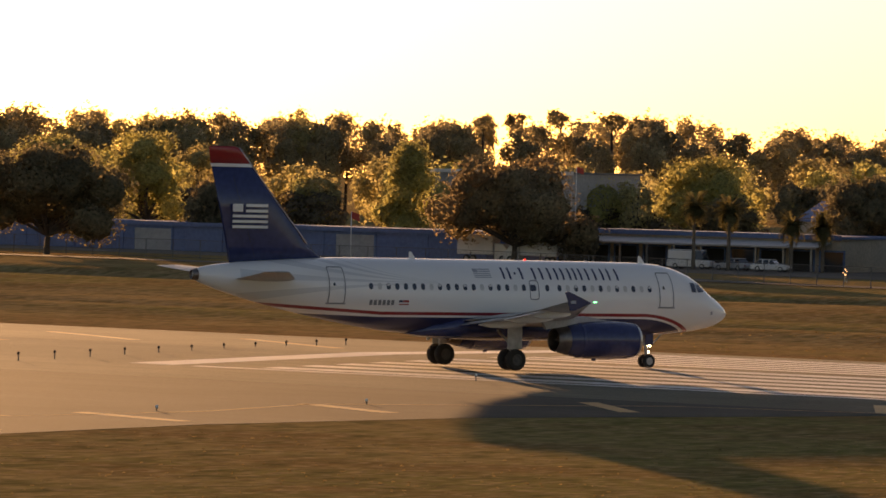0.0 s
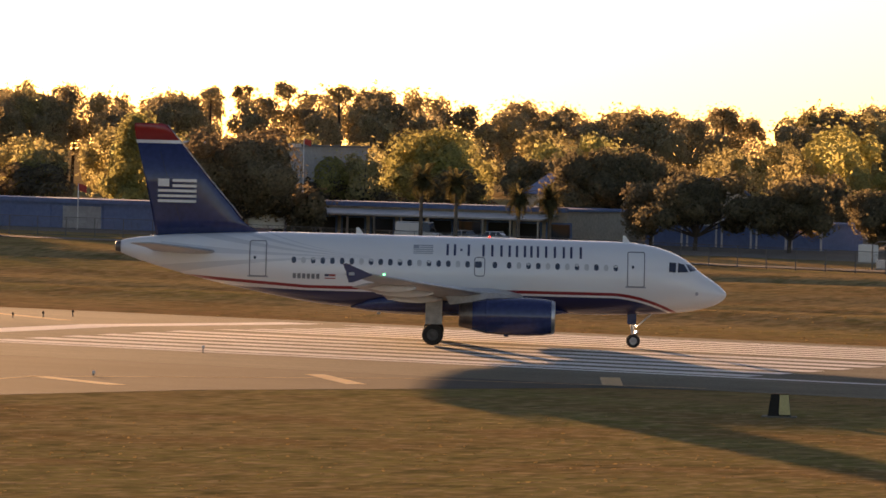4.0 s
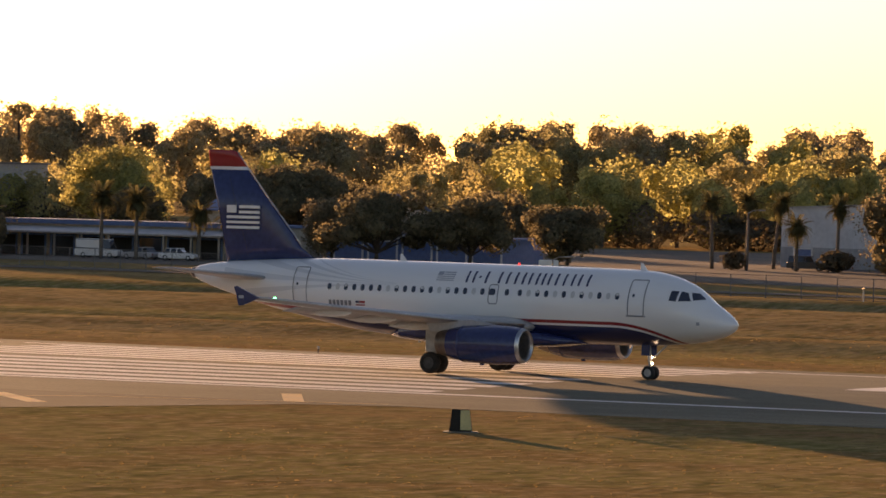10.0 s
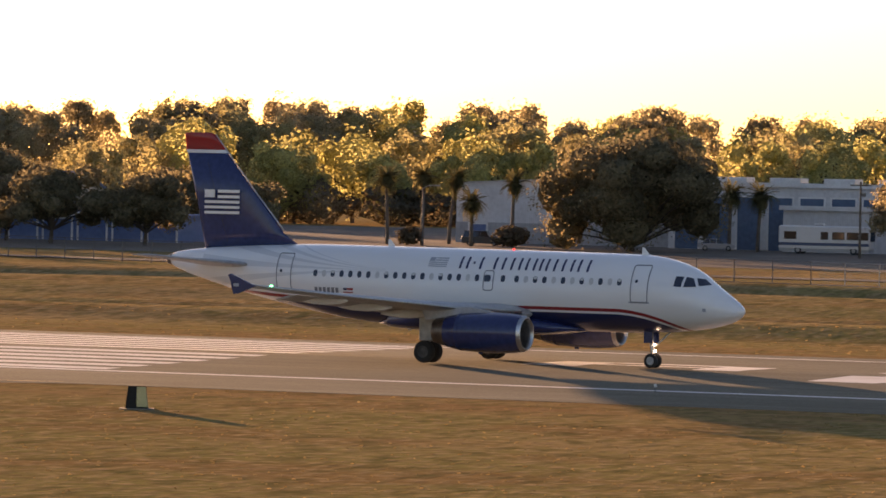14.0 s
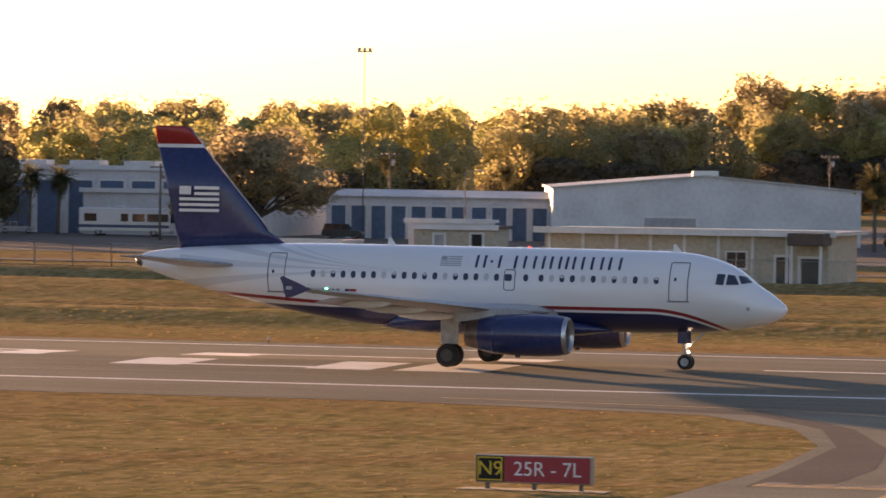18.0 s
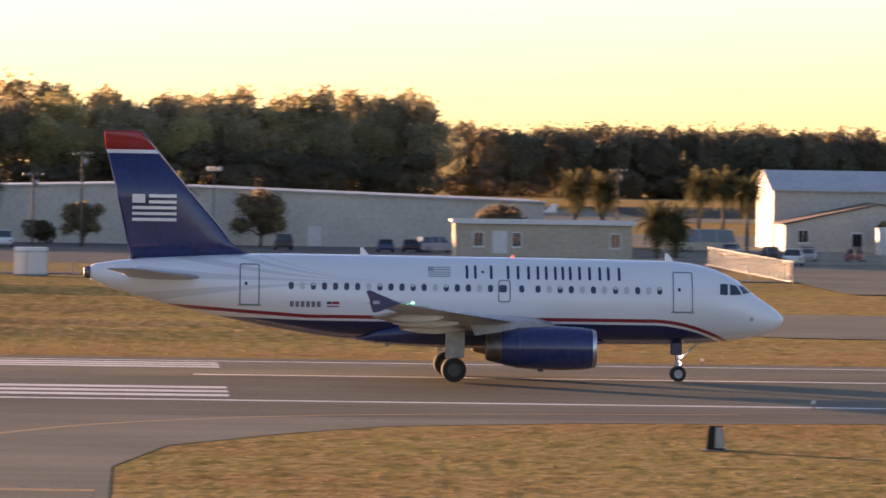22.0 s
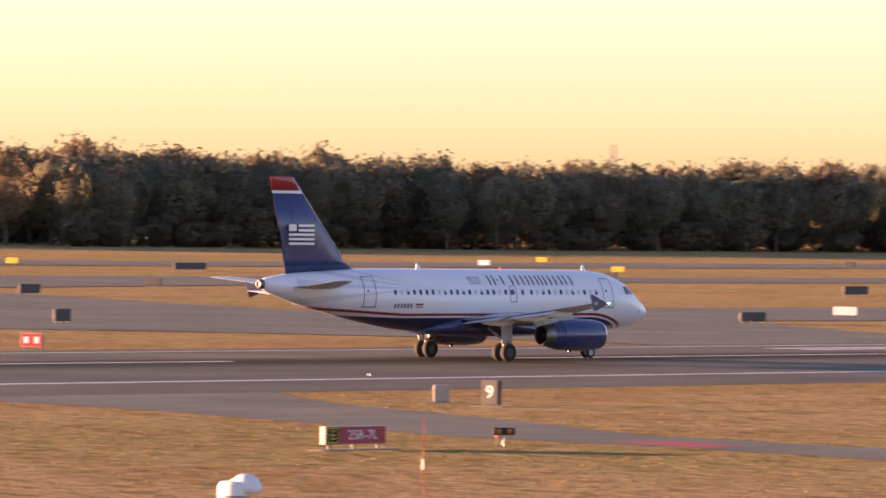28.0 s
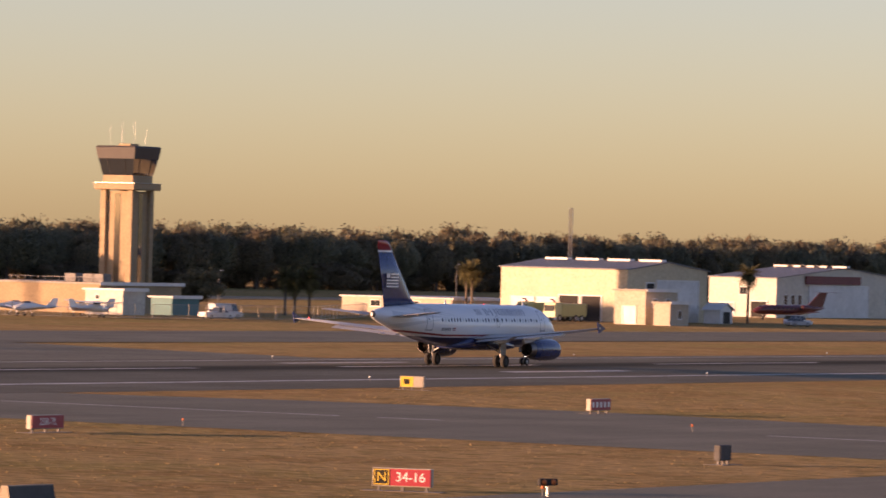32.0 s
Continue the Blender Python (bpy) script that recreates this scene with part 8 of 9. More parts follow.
def tapered_board(label, x, y, w, h, turn=0.0, text=""):
    """A sheet-metal board on a base deeper than its top, dark in front with pale ends."""
    B = thing("marker_board", label, "marker board", pose(x, y, 0.0, 0, 0, turn))
    part("base", boxed(-w / 2 - 0.12, w / 2 + 0.12, -0.42, 0.42, -0.03, 0.05), PAD_GREY, B)
    part("cabinet", loft(bmesh.new(), [[(-w / 2 - 0.05, -0.34, 0.05), (w / 2 + 0.05, -0.34, 0.05), (w / 2 + 0.05, 0.34, 0.05), (-w / 2 - 0.05, 0.34, 0.05)], [(-w / 2, -0.17, h), (w / 2, -0.17, h), (w / 2, 0.17, h), (-w / 2, 0.17, h)]]), mat("tan_cabinet", (0.27, 0.21, 0.135), 0.7, other=(0.2, 0.16, 0.1), scale=1), B, "tan tapered cabinet")
    tilt = math.degrees(math.atan2(0.17, h - 0.05))
    face = part("panel", boxed(-w / 2 + 0.01, w / 2 - 0.01, -0.012, 0.0, 0.02, h - 0.08), SIGN_BACK, B, "dark front panel")
    face.matrix_local = pose(0, -0.345, 0.05, -tilt, 0, 0)
    if text:
        letters(text, h * 0.72, Matrix.Translation((0, -0.017, h * 0.46)) @ pose(0, 0, 0, 90, 0, 0), SIGN_WHITE, face, "legend", 0.004)
    return B


tapered_board("black distance marker with a white numeral", 246.6, 200.3, 1.15, 1.05, 0, "3")
tapered_board("dark back of a taxiway sign with a sunlit end", 187.9, 131.4, 3.3, 0.95)


def wedge_marker(label, x, y, w, h, face, turn=-8):
    M = thing("wedge_marker", label, "marker board", pose(x, y, 0.0, 0, 0, turn))
    part("pad", boxed(-w * 0.75, w * 0.75, -0.6, 0.6, -0.02, 0.05), PAD_GREY, M, "concrete pad")
    part("stand", loft(bmesh.new(), [[(-w / 2, -0.3, 0.05), (w / 2, -0.3, 0.05), (w / 2, 0.3, 0.05), (-w / 2, 0.3, 0.05)], [(-w * 0.38, -0.1, h), (w * 0.38, -0.1, h), (w * 0.38, 0.1, h), (-w * 0.38, 0.1, h)]]), SIGN_BLACK, M, "black tapered stand")
    part("face", loft(bmesh.new(), [[(0.0, -0.33, 0.12), (w / 2, -0.33, 0.12), (w / 2, -0.31, 0.12), (0.0, -0.31, 0.12)], [(0.0, -0.12, h - 0.04), (w * 0.38, -0.12, h - 0.04), (w * 0.38, -0.1, h - 0.04), (0.0, -0.1, h - 0.04)]]), face, M)
    return M


wedge_marker("black and yellow wedge marker on a pad", -103.4, 209.3, 0.98, 1.0, mat("faded_yellow_face", (0.58, 0.48, 0.2), 0.6, other=(0.42, 0.34, 0.15), scale=2), 24)
wedge_marker("dark tapered marker on a pale pad", 21.9, 207.4, 0.7, 0.95, SIGN_SIDE)


def edge_light(x, y, z, lens, h=0.25):
    L = thing("edge_light", "small runway edge light on a thin stem", "runway light", pose(x, y, z), "runway edge lights")
    part("stem", tubed([(0, 0, -0.05), (0, 0, h)], 0.035, 6), POLE_GREY, L)
    part("lens", lathe(bmesh.new(), [(h, 0.065), (h + 0.1, 0.075), (h + 0.15, 0.045), (h + 0.16, 0.0)], "z", 10, True), lens, L, "clear lens", True)
    return L


_l0 = edge_light(-153, 241.6, 0.05, SIGN_WHITE)
for _i in range(-2, 16):
    for _y in (241.6, 290.2):
        if (_i, _y) != (-2, 241.6):
            copy_thing(_l0, pose(-31.1 + 60.96 * _i, _y, 0.04))
_l1 = edge_light(-180.5, 235, 0.05, BLACK, 0.35)
for _i in range(1, 12):
    copy_thing(_l1, pose(-180.5 - 0.55 * _i, 235 + 4.05 * _i, 0.05))
_l2 = edge_light(163.8, 177.4, 0.0, ORANGE, 0.35)
for _x, _y in ((204, 178), (219.4, 124.5), (310, 165), (281, 185), (141, 232)):
    copy_thing(_l2, pose(_x, _y, 0.0))


for _x, _y in ((-142.4, 198.3), (-141.1, 213.3)):
    edge_light(_x, _y, 0.01, SIGN_WHITE, 0.12)


def guard_light(x, y):
    G = thing("guard_light", "pair of amber runway guard lamps on a stem", "runway light", pose(x, y, 0.0, 0, 0, -30), "runway guard lights")
    part("stem", tubed([(0, 0, 0), (0, 0, 0.5)], 0.06, 8), GALV, G)
    part("head", boxed(-0.5, 0.5, -0.12, 0.12, 0.5, 0.82, 0.04), BLACK, G)
    for q in (-0.25, 0.25):
        part("lens", lathe(bmesh.new(), [(-0.13, 0.13), (-0.15, 0.08), (-0.155, 0.0)], "y", 12, True, at=(q, 0, 0.66)), ORANGE, G, "amber lens", True)


for _p in ((164.0, 177.2), (205.5, 183), (219.5, 124.3)):
    guard_light(*_p)


def lattice_mast(label, x, y, h, w, mats, lamp=True, top=True):
    """A square lattice mast: four legs, braced bays, a platform with rails and whips."""
    M = thing("lattice_mast", label, "mast", pose(x, y, 0.0, 0, 0, 20))
    bays = int(h / w / 1.1)
    for q, (sx, sy) in enumerate(((-1, -1), (1, -1), (1, 1), (-1, 1))):
        for k in range(4 if len(mats) > 1 else 1):
            n = 4 if len(mats) > 1 else 1
            part("leg", tubed([(sx * w / 2, sy * w / 2, h * k / n), (sx * w / 2, sy * w / 2, h * (k + 1) / n)], 0.06, 6), mats[k % len(mats)], M)
    bm = bmesh.new()
    for i in range(bays):
        z0, z1 = h * i / bays, h * (i + 1) / bays
        for (ax, ay), (bx, by) in (((-1, -1), (1, -1)), ((1, -1), (1, 1)), ((1, 1), (-1, 1)), ((-1, 1), (-1, -1))):
            tube(bm, [(ax * w / 2, ay * w / 2, z0), (bx * w / 2, by * w / 2, z1)], 0.03, 4)
            tube(bm, [(bx * w / 2, by * w / 2, z0), (ax * w / 2, ay * w / 2, z1)], 0.03, 4)
            tube(bm, [(ax * w / 2, ay * w / 2, z1), (bx * w / 2, by * w / 2, z1)], 0.03, 4)
    part("bracing", bm, mats[0] if len(mats) > 1 else POLE_GREY, M)
    if top:
        part("platform", boxed(-w * 1.5, w * 1.5, -w * 0.9, w * 0.9, h, h + 0.15), GALV, M)
        for sx in (-1.45, -0.5, 0.5, 1.45):
            part("rail_post", tubed([(sx * w, -w * 0.85, h), (sx * w, -w * 0.85, h + 1.1)], 0.04, 5), GALV, M)
        part("handrail", tubed([(-w * 1.45, -w * 0.85, h + 1.1), (w * 1.45, -w * 0.85, h + 1.1)], 0.04, 5), GALV, M)
        part("dish", lathe(bmesh.new(), [(0.0, 0.1), (0.1, 0.5), (0.3, 0.8)], "y", 14, at=(0, -w * 0.4, h + 1.3)), SIGN_BACK, M, "grey dish antenna", True)
        part("whip", tubed([(w * 0.9, 0, h), (w * 0.9, 0, h + 4.5)], [0.05, 0.02], 5), GALV, M)
        part("whip", tubed([(-w, 0.2, h), (-w, 0.2, h + 3.0)], [0.05, 0.02], 5), GALV, M)
    if lamp:
        part("obstruction_lamp", lathe(bmesh.new(), [(h + 1.2, 0.22), (h + 1.55, 0.22), (h + 1.65, 0.0)], "z", 10, True, at=(-w * 1.2, 0, 0)), mat("obstruction_red", (0.30, 0.03, 0.02), 0.4, scale=2), M, "red obstruction lamp", True)
    return M


lattice_mast("tall grey lattice mast with platform and aerials", 626, 581, 13.6, 1.25, (GALV,))
lattice_mast("tall grey lattice mast with platform and aerials", 607.6, 556, 13.2, 1.2, (GALV,))
lattice_mast("tall grey lattice mast with platform and aerials", 618.2, 539, 13.2, 1.25, (GALV,))
lattice_mast("slim red and white lattice mast", 238, 600, 15.2, 1.3, (ORANGE, SIGN_WHITE), True, False)
lattice_mast("distant lattice mast above the woods", 1307, 735, 24, 0.8, (GALV,), False, False)
lattice_mast("distant lattice mast above the woods", 1006, 823, 22, 0.8, (ORANGE, SIGN_WHITE), False, False)
lattice_mast("distant lattice mast above the woods", 1013.5, 814, 19.8, 0.8, (GALV,), False, False)
lattice_mast("distant antenna mast behind the pines", 832, 865, 22, 1.2, (GALV,), False, False)


def pole(name, label, x, y, h, kind="utility"):
    P = thing(name, label, "pole", pose(x, y, 0.0, 0, 0, 12), "poles")
    part("shaft", tubed([(0, 0, -0.1), (0, 0, h)], [0.16, 0.11] if kind == "utility" else [0.09, 0.06], 8), TIMBER if kind == "utility" else POLE_GREY, P, "", True)
    if kind == "utility":
        arm = part("crossarm", boxed(-1.2, 1.2, -0.07, 0.07, h - 0.5, h - 0.34), TIMBER, P)
        for q in (-1.05, -0.5, 0.5, 1.05):
            part("insulator", lathe(bmesh.new(), [(h - 0.34, 0.05), (h - 0.2, 0.06), (h - 0.14, 0.02)], "z", 8, True, at=(q, 0, 0)), SIGN_WHITE, arm, "", True)
        part("transformer", lathe(bmesh.new(), [(h - 1.7, 0.24), (h - 0.9, 0.24), (h - 0.85, 0.05)], "z", 12, True, at=(0.35, 0, 0)), GALV, P, "", True)
    elif kind == "lamp":
        part("bracket", tubed([(0, 0, h - 0.1), (0.6, 0, h + 0.25), (1.5, 0, h + 0.3)], 0.05, 6), GALV, P, "", True)
        part("lamp_head", boxed(1.3, 2.1, -0.14, 0.14, h + 0.2, h + 0.36, 0.04), GALV, P)
    elif kind == "flood":
        part("frame", boxed(-0.9, 0.9, -0.06, 0.06, h - 0.1, h + 0.05), GALV, P)
        for q in (-0.65, 0, 0.65):
            part("lamp_head", boxed(q - 0.22, q + 0.22, -0.3, 0.05, h + 0.05, h + 0.45, 0.04), LAMP_GLASS, P)
    return P


for _x, _y, _h, _k in ((-201, 592, 8.8, "utility"), (-190.7, 650, 10.4, "utility"), (-154, 553, 8.4, "lamp"), (-187, 626, 22.4, "flood"), (-12.4, 612, 8.4, "utility"), (8, 629, 8.8, "flood"), (-7, 617, 10.8, "utility"), (-258.8, 600, 7.0, "lamp"), (62.5, 720, 9.6, "utility"), (-146, 702, 10.8, "utility"), (-98.8, 640, 9.4, "utility"), (-112, 640, 10.2, "utility"), (-60, 690, 10.0, "utility"), (-52, 700, 9.0, "utility"), (820, 533, 6.4, "lamp"), (868, 512, 8.6, "lamp"), (-232.3, 490, 2.6, "lamp")):
    pole({"utility": "utility_pole", "lamp": "lamp_post", "flood": "floodlight_pole"}[_k], {"utility": "weathered utility pole with crossarm", "lamp": "grey lamp post with one arm", "flood": "grey pole with floodlights"}[_k], _x, _y, _h, _k)


def flag_pole(x, y, h):
    P = thing("flag_pole", "white flagpole with a small red flag", "flagpole", pose(x, y, 0.0))
    part("shaft", tubed([(0, 0, 0), (0, 0, h)], [0.08, 0.05], 8), SIGN_WHITE, P, "", True)
    part("flag", loft(bmesh.new(), [[(0.05 + 0.3 * i, 0.08 * math.sin(i * 1.3), h - 0.05 - 0.06 * i), (0.05 + 0.3 * i, 0.08 * math.sin(i * 1.3), h - 0.85 - 0.08 * i)] for i in range(5)], False, False), mat("flag_red", (0.55, 0.07, 0.05), 0.8, scale=1), P, "rippling red flag")


flag_pole(-366, 549, 5.6)
flag_pole(-405, 665, 11.8)


def chain_fence(label, pts, h=2.2, step=3.0, material=GALV):
    """Posts with top, middle and bottom rails and a web of thin diagonal wires."""
    F = thing("chain_fence", label, "fence")
    post = tubed([(0, 0, 0), (0, 0, h)], 0.05, 6)
    me = bpy.data.meshes.new("post")
    post.to_mesh(me)
    post.free()
    me.materials.append(material)
    for (x0, y0), (x1, y1) in zip(pts, pts[1:]):
        L = math.hypot(x1 - x0, y1 - y0)
        n = max(1, int(L / step))
        for i in range(n + 1):
            f = i / n
            x, y = x0 + f * (x1 - x0), y0 + f * (y1 - y0)
            shared("post", me, F, Matrix.Translation((x, y, swale(x, y) - 0.05)))
        for z in (0.15, h - 0.05):
            bm = bmesh.new()
            tube(bm, [(x0, y0, z), (x1, y1, z)], 0.03, 5)
            part("rail", bm, material, F)
        bm = bmesh.new()
        u = Vector((x1 - x0, y1 - y0, 0)).normalized()
        k = 0.0
        while k < L - h:
            a, b = Vector((x0, y0, 0.1)) + u * k, Vector((x0, y0, h - 0.1)) + u * (k + h)
            c, d = Vector((x0, y0, h - 0.1)) + u * k, Vector((x0, y0, 0.1)) + u * (k + h)
            for p, q in ((a, b), (c, d)):
                w = Vector((0, 0, 0.012))
                vs = [bm.verts.new(v) for v in (p - w, q - w, q + w, p + w)]
                bm.faces.new(vs)
            k += 0.35
        part("wire_web", bm, material, F)
    return F


chain_fence("chain-link fence along the west boundary", [(-430, 516), (-330, 510), (-215, 470), (-160, 458)], 2.2, 4.0, POLE_GREY)
chain_fence("chain-link fence before the office yard", [(-160, 458), (-122, 440), (-86, 441), (-66, 462), (58, 486)], 2.2, 4.0)
chain_fence("pale fence along the tower apron", [(655, 566), (664, 527), (644, 490)], 2.2, 4.0, SIGN_SIDE)
chain_fence("pale fence before the tower yard", [(644, 490), (668, 452), (712, 446), (768, 470), (800, 492)], 2.2, 4.0, SIGN_SIDE)
chain_fence("fence beside the ramp car park", [(58, 486), (58, 560), (82, 580)], 2.0, 4.0)


def glint_plate(label, x, y, z, w, h, lean=6.0, rows=2):
    """Metal strips added for a glint: they face halfway between the sun and the terminal, one over the other on two
    posts.
    """
    s = Vector((math.sin(_az) * math.cos(_el), math.cos(_az) * math.cos(_el), math.sin(_el)))
    c = (Vector((0, 0, EYE_Z)) - Vector((x, y, z))).normalized()
    n = (s + c).normalized()
    T = thing("metal_rail", label, "rail", Matrix.Translation((x, y, 0)))
    m = n.to_track_quat("-Y", "Z").to_matrix().to_4x4() @ pose(0, 0, 0, 0, lean, 0)
    m.translation = (0, 0, z)
    for k in range(rows):
        part("rail", boxed(-w / 2, w / 2, -0.03, 0.03, -0.42 * k - h / 2, -0.42 * k + h / 2, 0.01, m), mat("glint_metal", (0.30, 0.17, 0.07), 0.75, 0.4, scale=1, amount=0.3), T, "metal strip turned to glint in the sun")
    for q in (-0.3, 0.3):
        part("post", tubed([(q * w * m[0][0], q * w * m[1][0], 0), (q * w * m[0][0], q * w * m[1][0], z)], 0.05, 6), GALV, T)


# reflectors added where something small, such as car glass, catches the sun
glint_plate("low metal strips added for a glint of the low sun", -278, 512, 1.3, 3.0, 0.16)
glint_plate("metal plate added for a glint of the low sun", -100.1, 612, 1.1, 1.2, 0.5, 0, 1)
glint_plate("small metal strip added for a glint of the low sun", -182, 448, 1.6, 0.7, 0.12, 4, 1)


def lamp_globe(x, y):
    L = thing("approach_light", "round amber lamp shining beside the runway", "runway light", pose(x, y, 0.0))
    part("stem", tubed([(0, 0, 0), (0, 0, 0.4)], 0.05, 8), POLE_GREY, L)
    part("base", lathe(bmesh.new(), [(0.36, 0.1), (0.42, 0.2), (0.46, 0.2), (0.47, 0.0)], "z", 12, True), POLE_GREY, L)
    part("globe", lathe(bmesh.new(), [(0.45, 0.0)] + [(0.8 - 0.35 * math.cos(math.pi * k / 8), 0.35 * math.sin(math.pi * k / 8)) for k in range(1, 8)] + [(1.15, 0.0)], "z", 16), glow("amber_lamp", (1.0, 0.42, 0.05), 2.2), L, "glowing amber globe", True)


lamp_globe(371.9, 296.6)


def white_cabinet(label, x, y, w, h, d=1.2, mm=None):
    C = thing("utility_cabinet", label, "cabinet", pose(x, y, 0))
    part("plinth", boxed(-w / 2 - 0.1, w / 2 + 0.1, -d / 2 - 0.1, d / 2 + 0.1, 0, 0.15), CONCRETE, C)
    part("body", boxed(-w / 2, w / 2, -d / 2, d / 2, 0.15, h, 0.05), mm or SIGN_WHITE, C)
    part("door_leaf", boxed(-w / 2 + 0.08, -0.02, -d / 2 - 0.02, -d / 2 - 0.003, 0.25, h - 0.12), mm or SIGN_WHITE, C)
    part("door_leaf", boxed(0.02, w / 2 - 0.08, -d / 2 - 0.02, -d / 2 - 0.003, 0.25, h - 0.12), mm or SIGN_WHITE, C)
    return C


white_cabinet("white utility cabinet before the fence", -9.7, 474, 2.8, 2.5)
white_cabinet("white utility cabinet beside the office", -116.5, 437, 1.8, 2.1)
white_cabinet("white generator cabinet beside the office", -112.8, 435, 1.6, 1.5)
white_cabinet("pale cabinet beside the dark trees", -233, 494, 1.0, 1.0)
white_cabinet("pale cabinet under the trees", -247, 520, 1.8, 2.0)


def barrier():
    B = thing("orange_barrier", "long low orange barrier fence on the far turf", "barrier")
    for i in range(16):
        x, y = 486 + 0.7 * i, 985 - 10.0 * i
        part("board", boxed(-5.1, 5.1, -0.05, 0.05, 0.2, 1.0, 0.0, pose(x, y, 0, 0, 0, -86)), mat("barrier_orange", (0.24, 0.035, 0.012), 0.8, other=(0.17, 0.025, 0.01), scale=1, spec=0.1), B)


barrier()


def flood_head():
    """A hooded white light fitting on a pole below the deck."""
    P = thing("apron_light", "white hooded light on a pole below the deck", "light", pose(38.6, 46.0, 0, 0, 0, -40))
    part("shaft", tubed([(0, 0, 0), (0, 0, 7.7)], [0.12, 0.09], 10), GALV, P, "", True)
    part("hood", lathe(bmesh.new(), [(7.84, 0.15), (7.85, 0.185), (7.92, 0.185), (7.99, 0.15), (8.04, 0.08), (8.055, 0.0)], "z", 22, at=(0.085, 0, 0)), SIGN_WHITE, P, "white domed hood", True)
    part("housing", lathe(bmesh.new(), [(7.68, 0.0), (7.68, 0.15), (7.72, 0.17), (7.93, 0.17), (7.97, 0.14), (7.98, 0.0)], "z", 20, at=(-0.045, -0.05, 0)), SIGN_WHITE, P, "white round housing", True)
    part("rim", lathe(bmesh.new(), [(7.80, 0.172), (7.80, 0.182), (7.82, 0.182), (7.82, 0.172)], "z", 20, at=(-0.045, -0.05, 0)), GALV, P, "", True)
    part("lens", boxed(-0.1, 0.1, -0.12, 0.12, 7.64, 7.7, 0.02), LAMP_GLASS, P)


flood_head()


def striped_post(x, y):
    P = thing("striped_post", "thin faded red post with a small white box", "post", pose(x, y, 0))
    for i in range(6):
        part("band", tubed([(0, 0, 0.83 * i), (0, 0, 0.83 * (i + 1))], 0.012, 8), ORANGE if i % 2 == 0 else SIGN_RED, P, "", True)
    part("marker_box", boxed(-0.035, 0.035, -0.035, 0.035, 3.56, 3.84), SIGN_SIDE, P)


striped_post(100.3, 111.6)

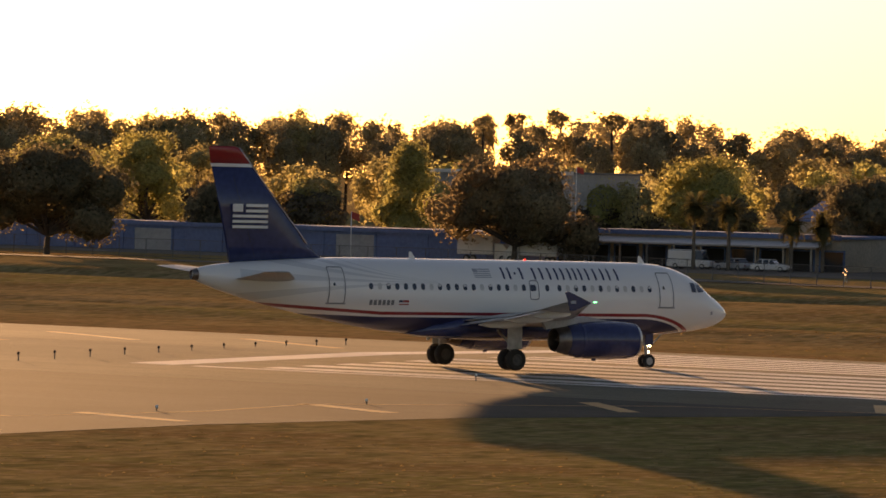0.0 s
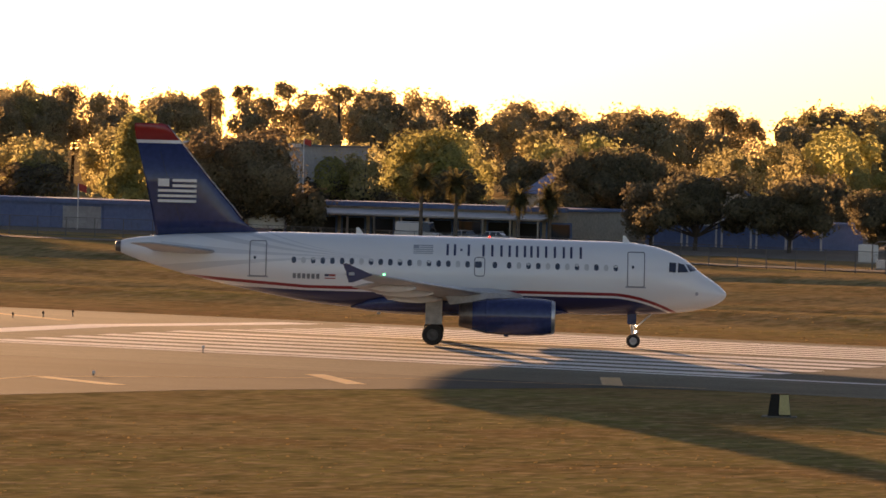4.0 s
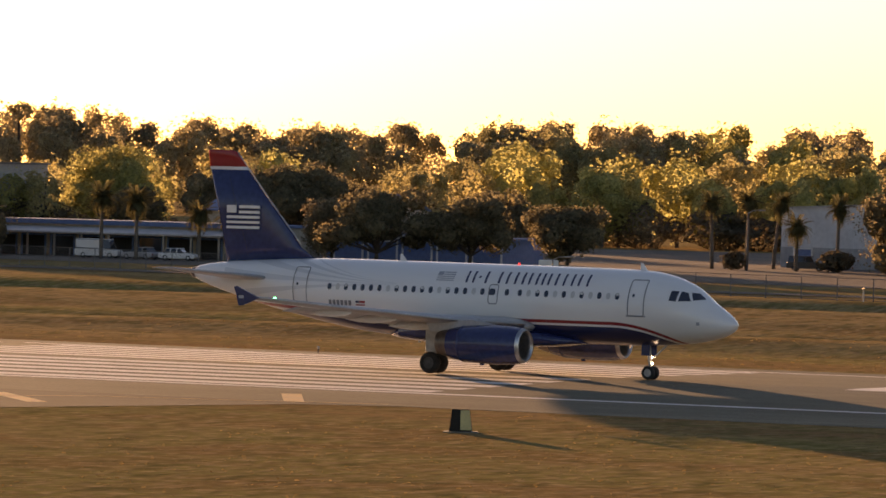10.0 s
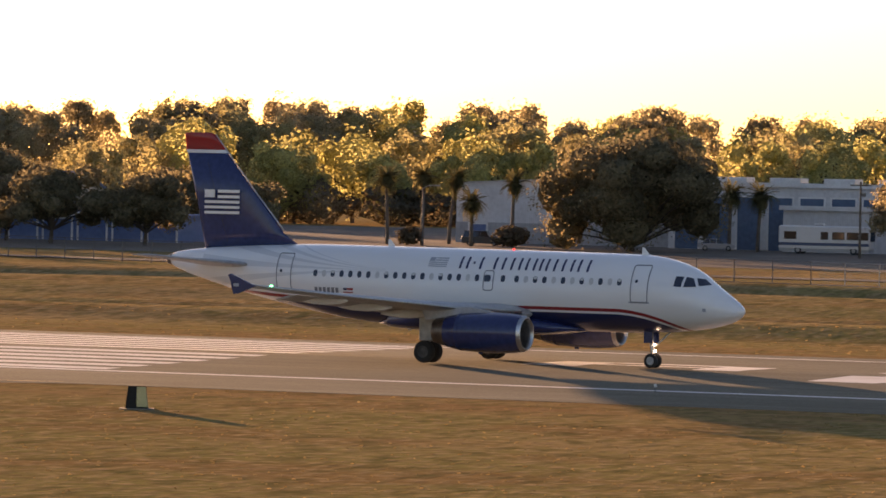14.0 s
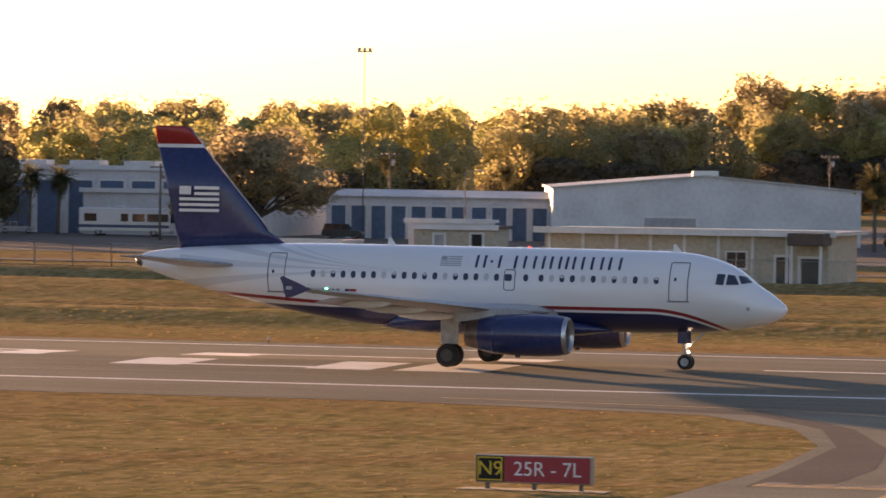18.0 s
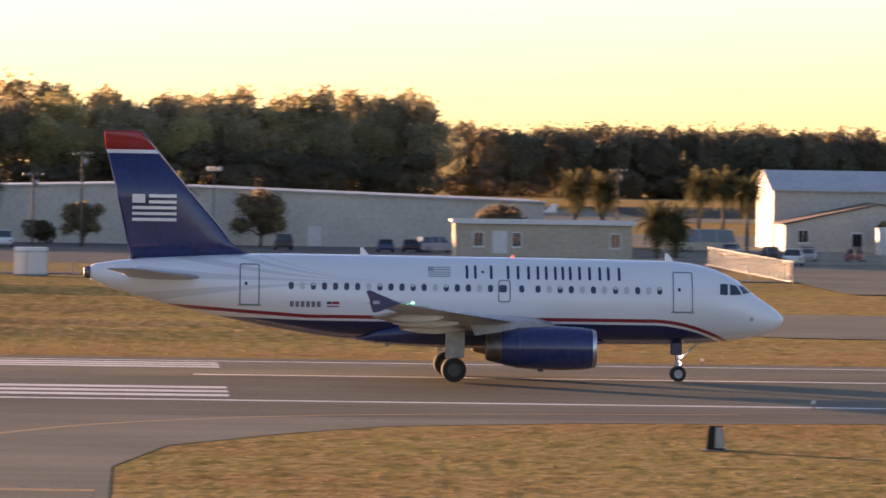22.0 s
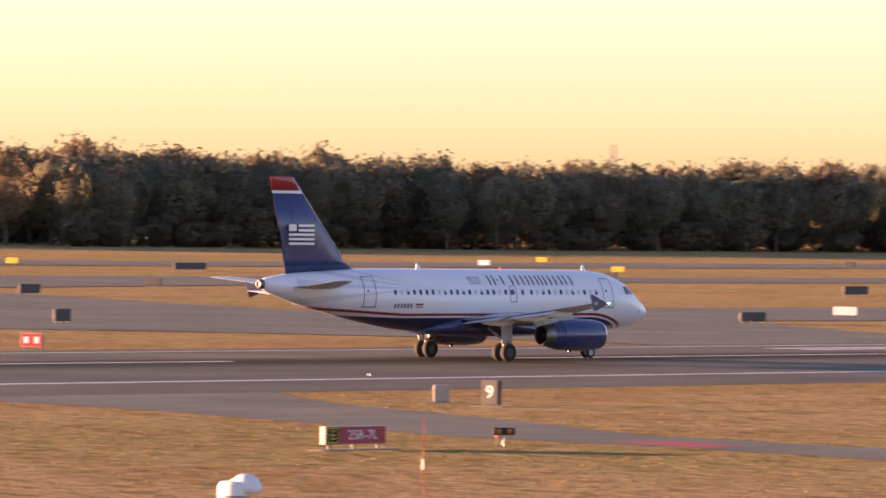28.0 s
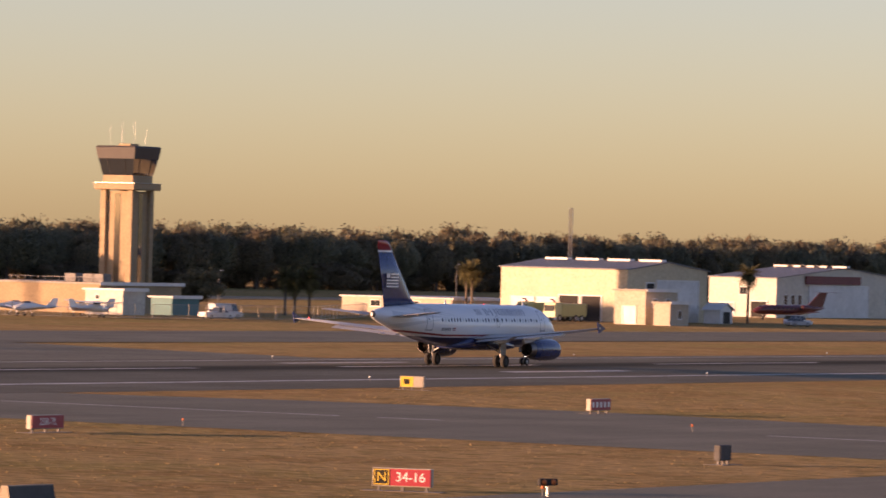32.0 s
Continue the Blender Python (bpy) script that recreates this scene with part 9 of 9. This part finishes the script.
# ---------------------------------------------------------------- what moves
# seconds, x and y of the main gear, heading left of the x axis
TAKEOFF = [
    (0.0, -160.43, 253.26, 63.25),
    (0.5, -159.52, 254.92, 59.14),
    (1.0, -158.54, 256.46, 55.12),
    (1.5, -157.50, 257.86, 51.21),
    (2.0, -156.40, 259.14, 46.80),
    (2.5, -155.24, 260.28, 42.10),
    (3.0, -154.03, 261.31, 37.80),
    (3.5, -152.78, 262.21, 33.80),
    (4.0, -151.49, 263.02, 29.64),
    (4.5, -150.12, 263.74, 25.49),
    (5.0, -148.69, 264.37, 21.33),
    (5.5, -147.19, 264.90, 17.75),
    (6.0, -145.63, 265.35, 14.46),
    (6.5, -144.01, 265.73, 11.17),
    (7.0, -142.33, 266.02, 7.99),
    (7.5, -140.59, 266.22, 5.41),
    (8.0, -138.81, 266.36, 3.14),
    (8.5, -136.98, 266.43, 1.36),
    (9.0, -135.11, 266.46, -0.04),
    (9.5, -133.18, 266.43, -1.67),
    (10.0, -131.21, 266.36, -2.81),
    (10.5, -129.19, 266.24, -3.74),
    (11.0, -127.09, 266.10, -4.37),
    (11.5, -124.88, 265.92, -4.90),
    (12.0, -122.56, 265.71, -5.23),
    (12.5, -120.12, 265.49, -5.26),
    (13.0, -117.54, 265.26, -4.89),
    (13.5, -114.80, 265.04, -4.13),
    (14.0, -111.91, 264.84, -3.69),
    (15.5, -101.68, 264.45, -1.50),
    (16.0, -97.45, 264.45, -1.00),
    (16.5, -92.54, 264.45, -0.60),
    (17.0, -86.93, 264.45, -0.30),
    (17.5, -80.51, 264.45, -0.29),
    (18.0, -73.24, 264.45, -0.28),
    (18.5, -65.13, 264.45, -0.27),
    (19.0, -56.08, 264.45, -0.26),
    (19.5, -46.41, 264.45, -0.25),
    (20.0, -35.65, 264.45, -0.24),
    (20.5, -24.33, 264.45, -0.23),
    (21.0, -12.04, 264.45, -0.22),
    (22.0, 14.90, 264.45, -0.20),
    (22.5, 29.72, 264.45, -0.19),
    (23.0, 45.12, 264.45, -0.18),
    (23.5, 61.38, 264.45, -0.17),
    (24.0, 78.22, 264.45, -0.16),
    (24.5, 95.99, 264.45, -0.15),
    (25.0, 114.59, 264.45, -0.14),
    (25.5, 134.06, 264.45, -0.13),
    (27.5, 218.13, 264.45, -0.09),
    (28.0, 241.13, 264.45, -0.08),
    (28.5, 264.86, 264.45, -0.07),
    (29.0, 289.16, 264.45, -0.06),
    (29.5, 314.09, 264.45, -0.05),
    (30.0, 339.82, 264.45, -0.04),
    (30.5, 366.27, 264.45, -0.03),
    (31.0, 393.44, 264.45, -0.02),
    (31.5, 422.09, 264.45, -0.01),
    (32.0, 450.61, 264.45, 0.00),
]


def rolled():
    """Seconds and metres rolled, along the path of the main gear."""
    out, run = [(TAKEOFF[0][0], 0.0)], 0.0
    for (t0, x0, y0, h0), (t1, x1, y1, h1) in zip(TAKEOFF, TAKEOFF[1:]):
        run += math.hypot(x1 - x0, y1 - y0)
        out.append((t1, run))
    return out


def motions():
    walk(airliner, [(t, pose(x, y, CROWN - 0.005, 0, 0, h)) for t, x, y, h in TAKEOFF])
    # the wheels roll with the way that they cover
    way = rolled()
    ts, ss = [t for t, s in way], [s for t, s in way]
    for ob, (x, y, z), r in WHEELS:
        step = r * radians(84)
        rows = [(float(np.interp(k * step, ss, ts)), k * 84.0) for k in range(int(ss[-1] / step) + 1)]
        rows.append((32.0, math.degrees(ss[-1] / r)))
        walk(ob, [(t, pose(x, y, z, 0, a % 360, 0)) for t, a in rows])


motions()
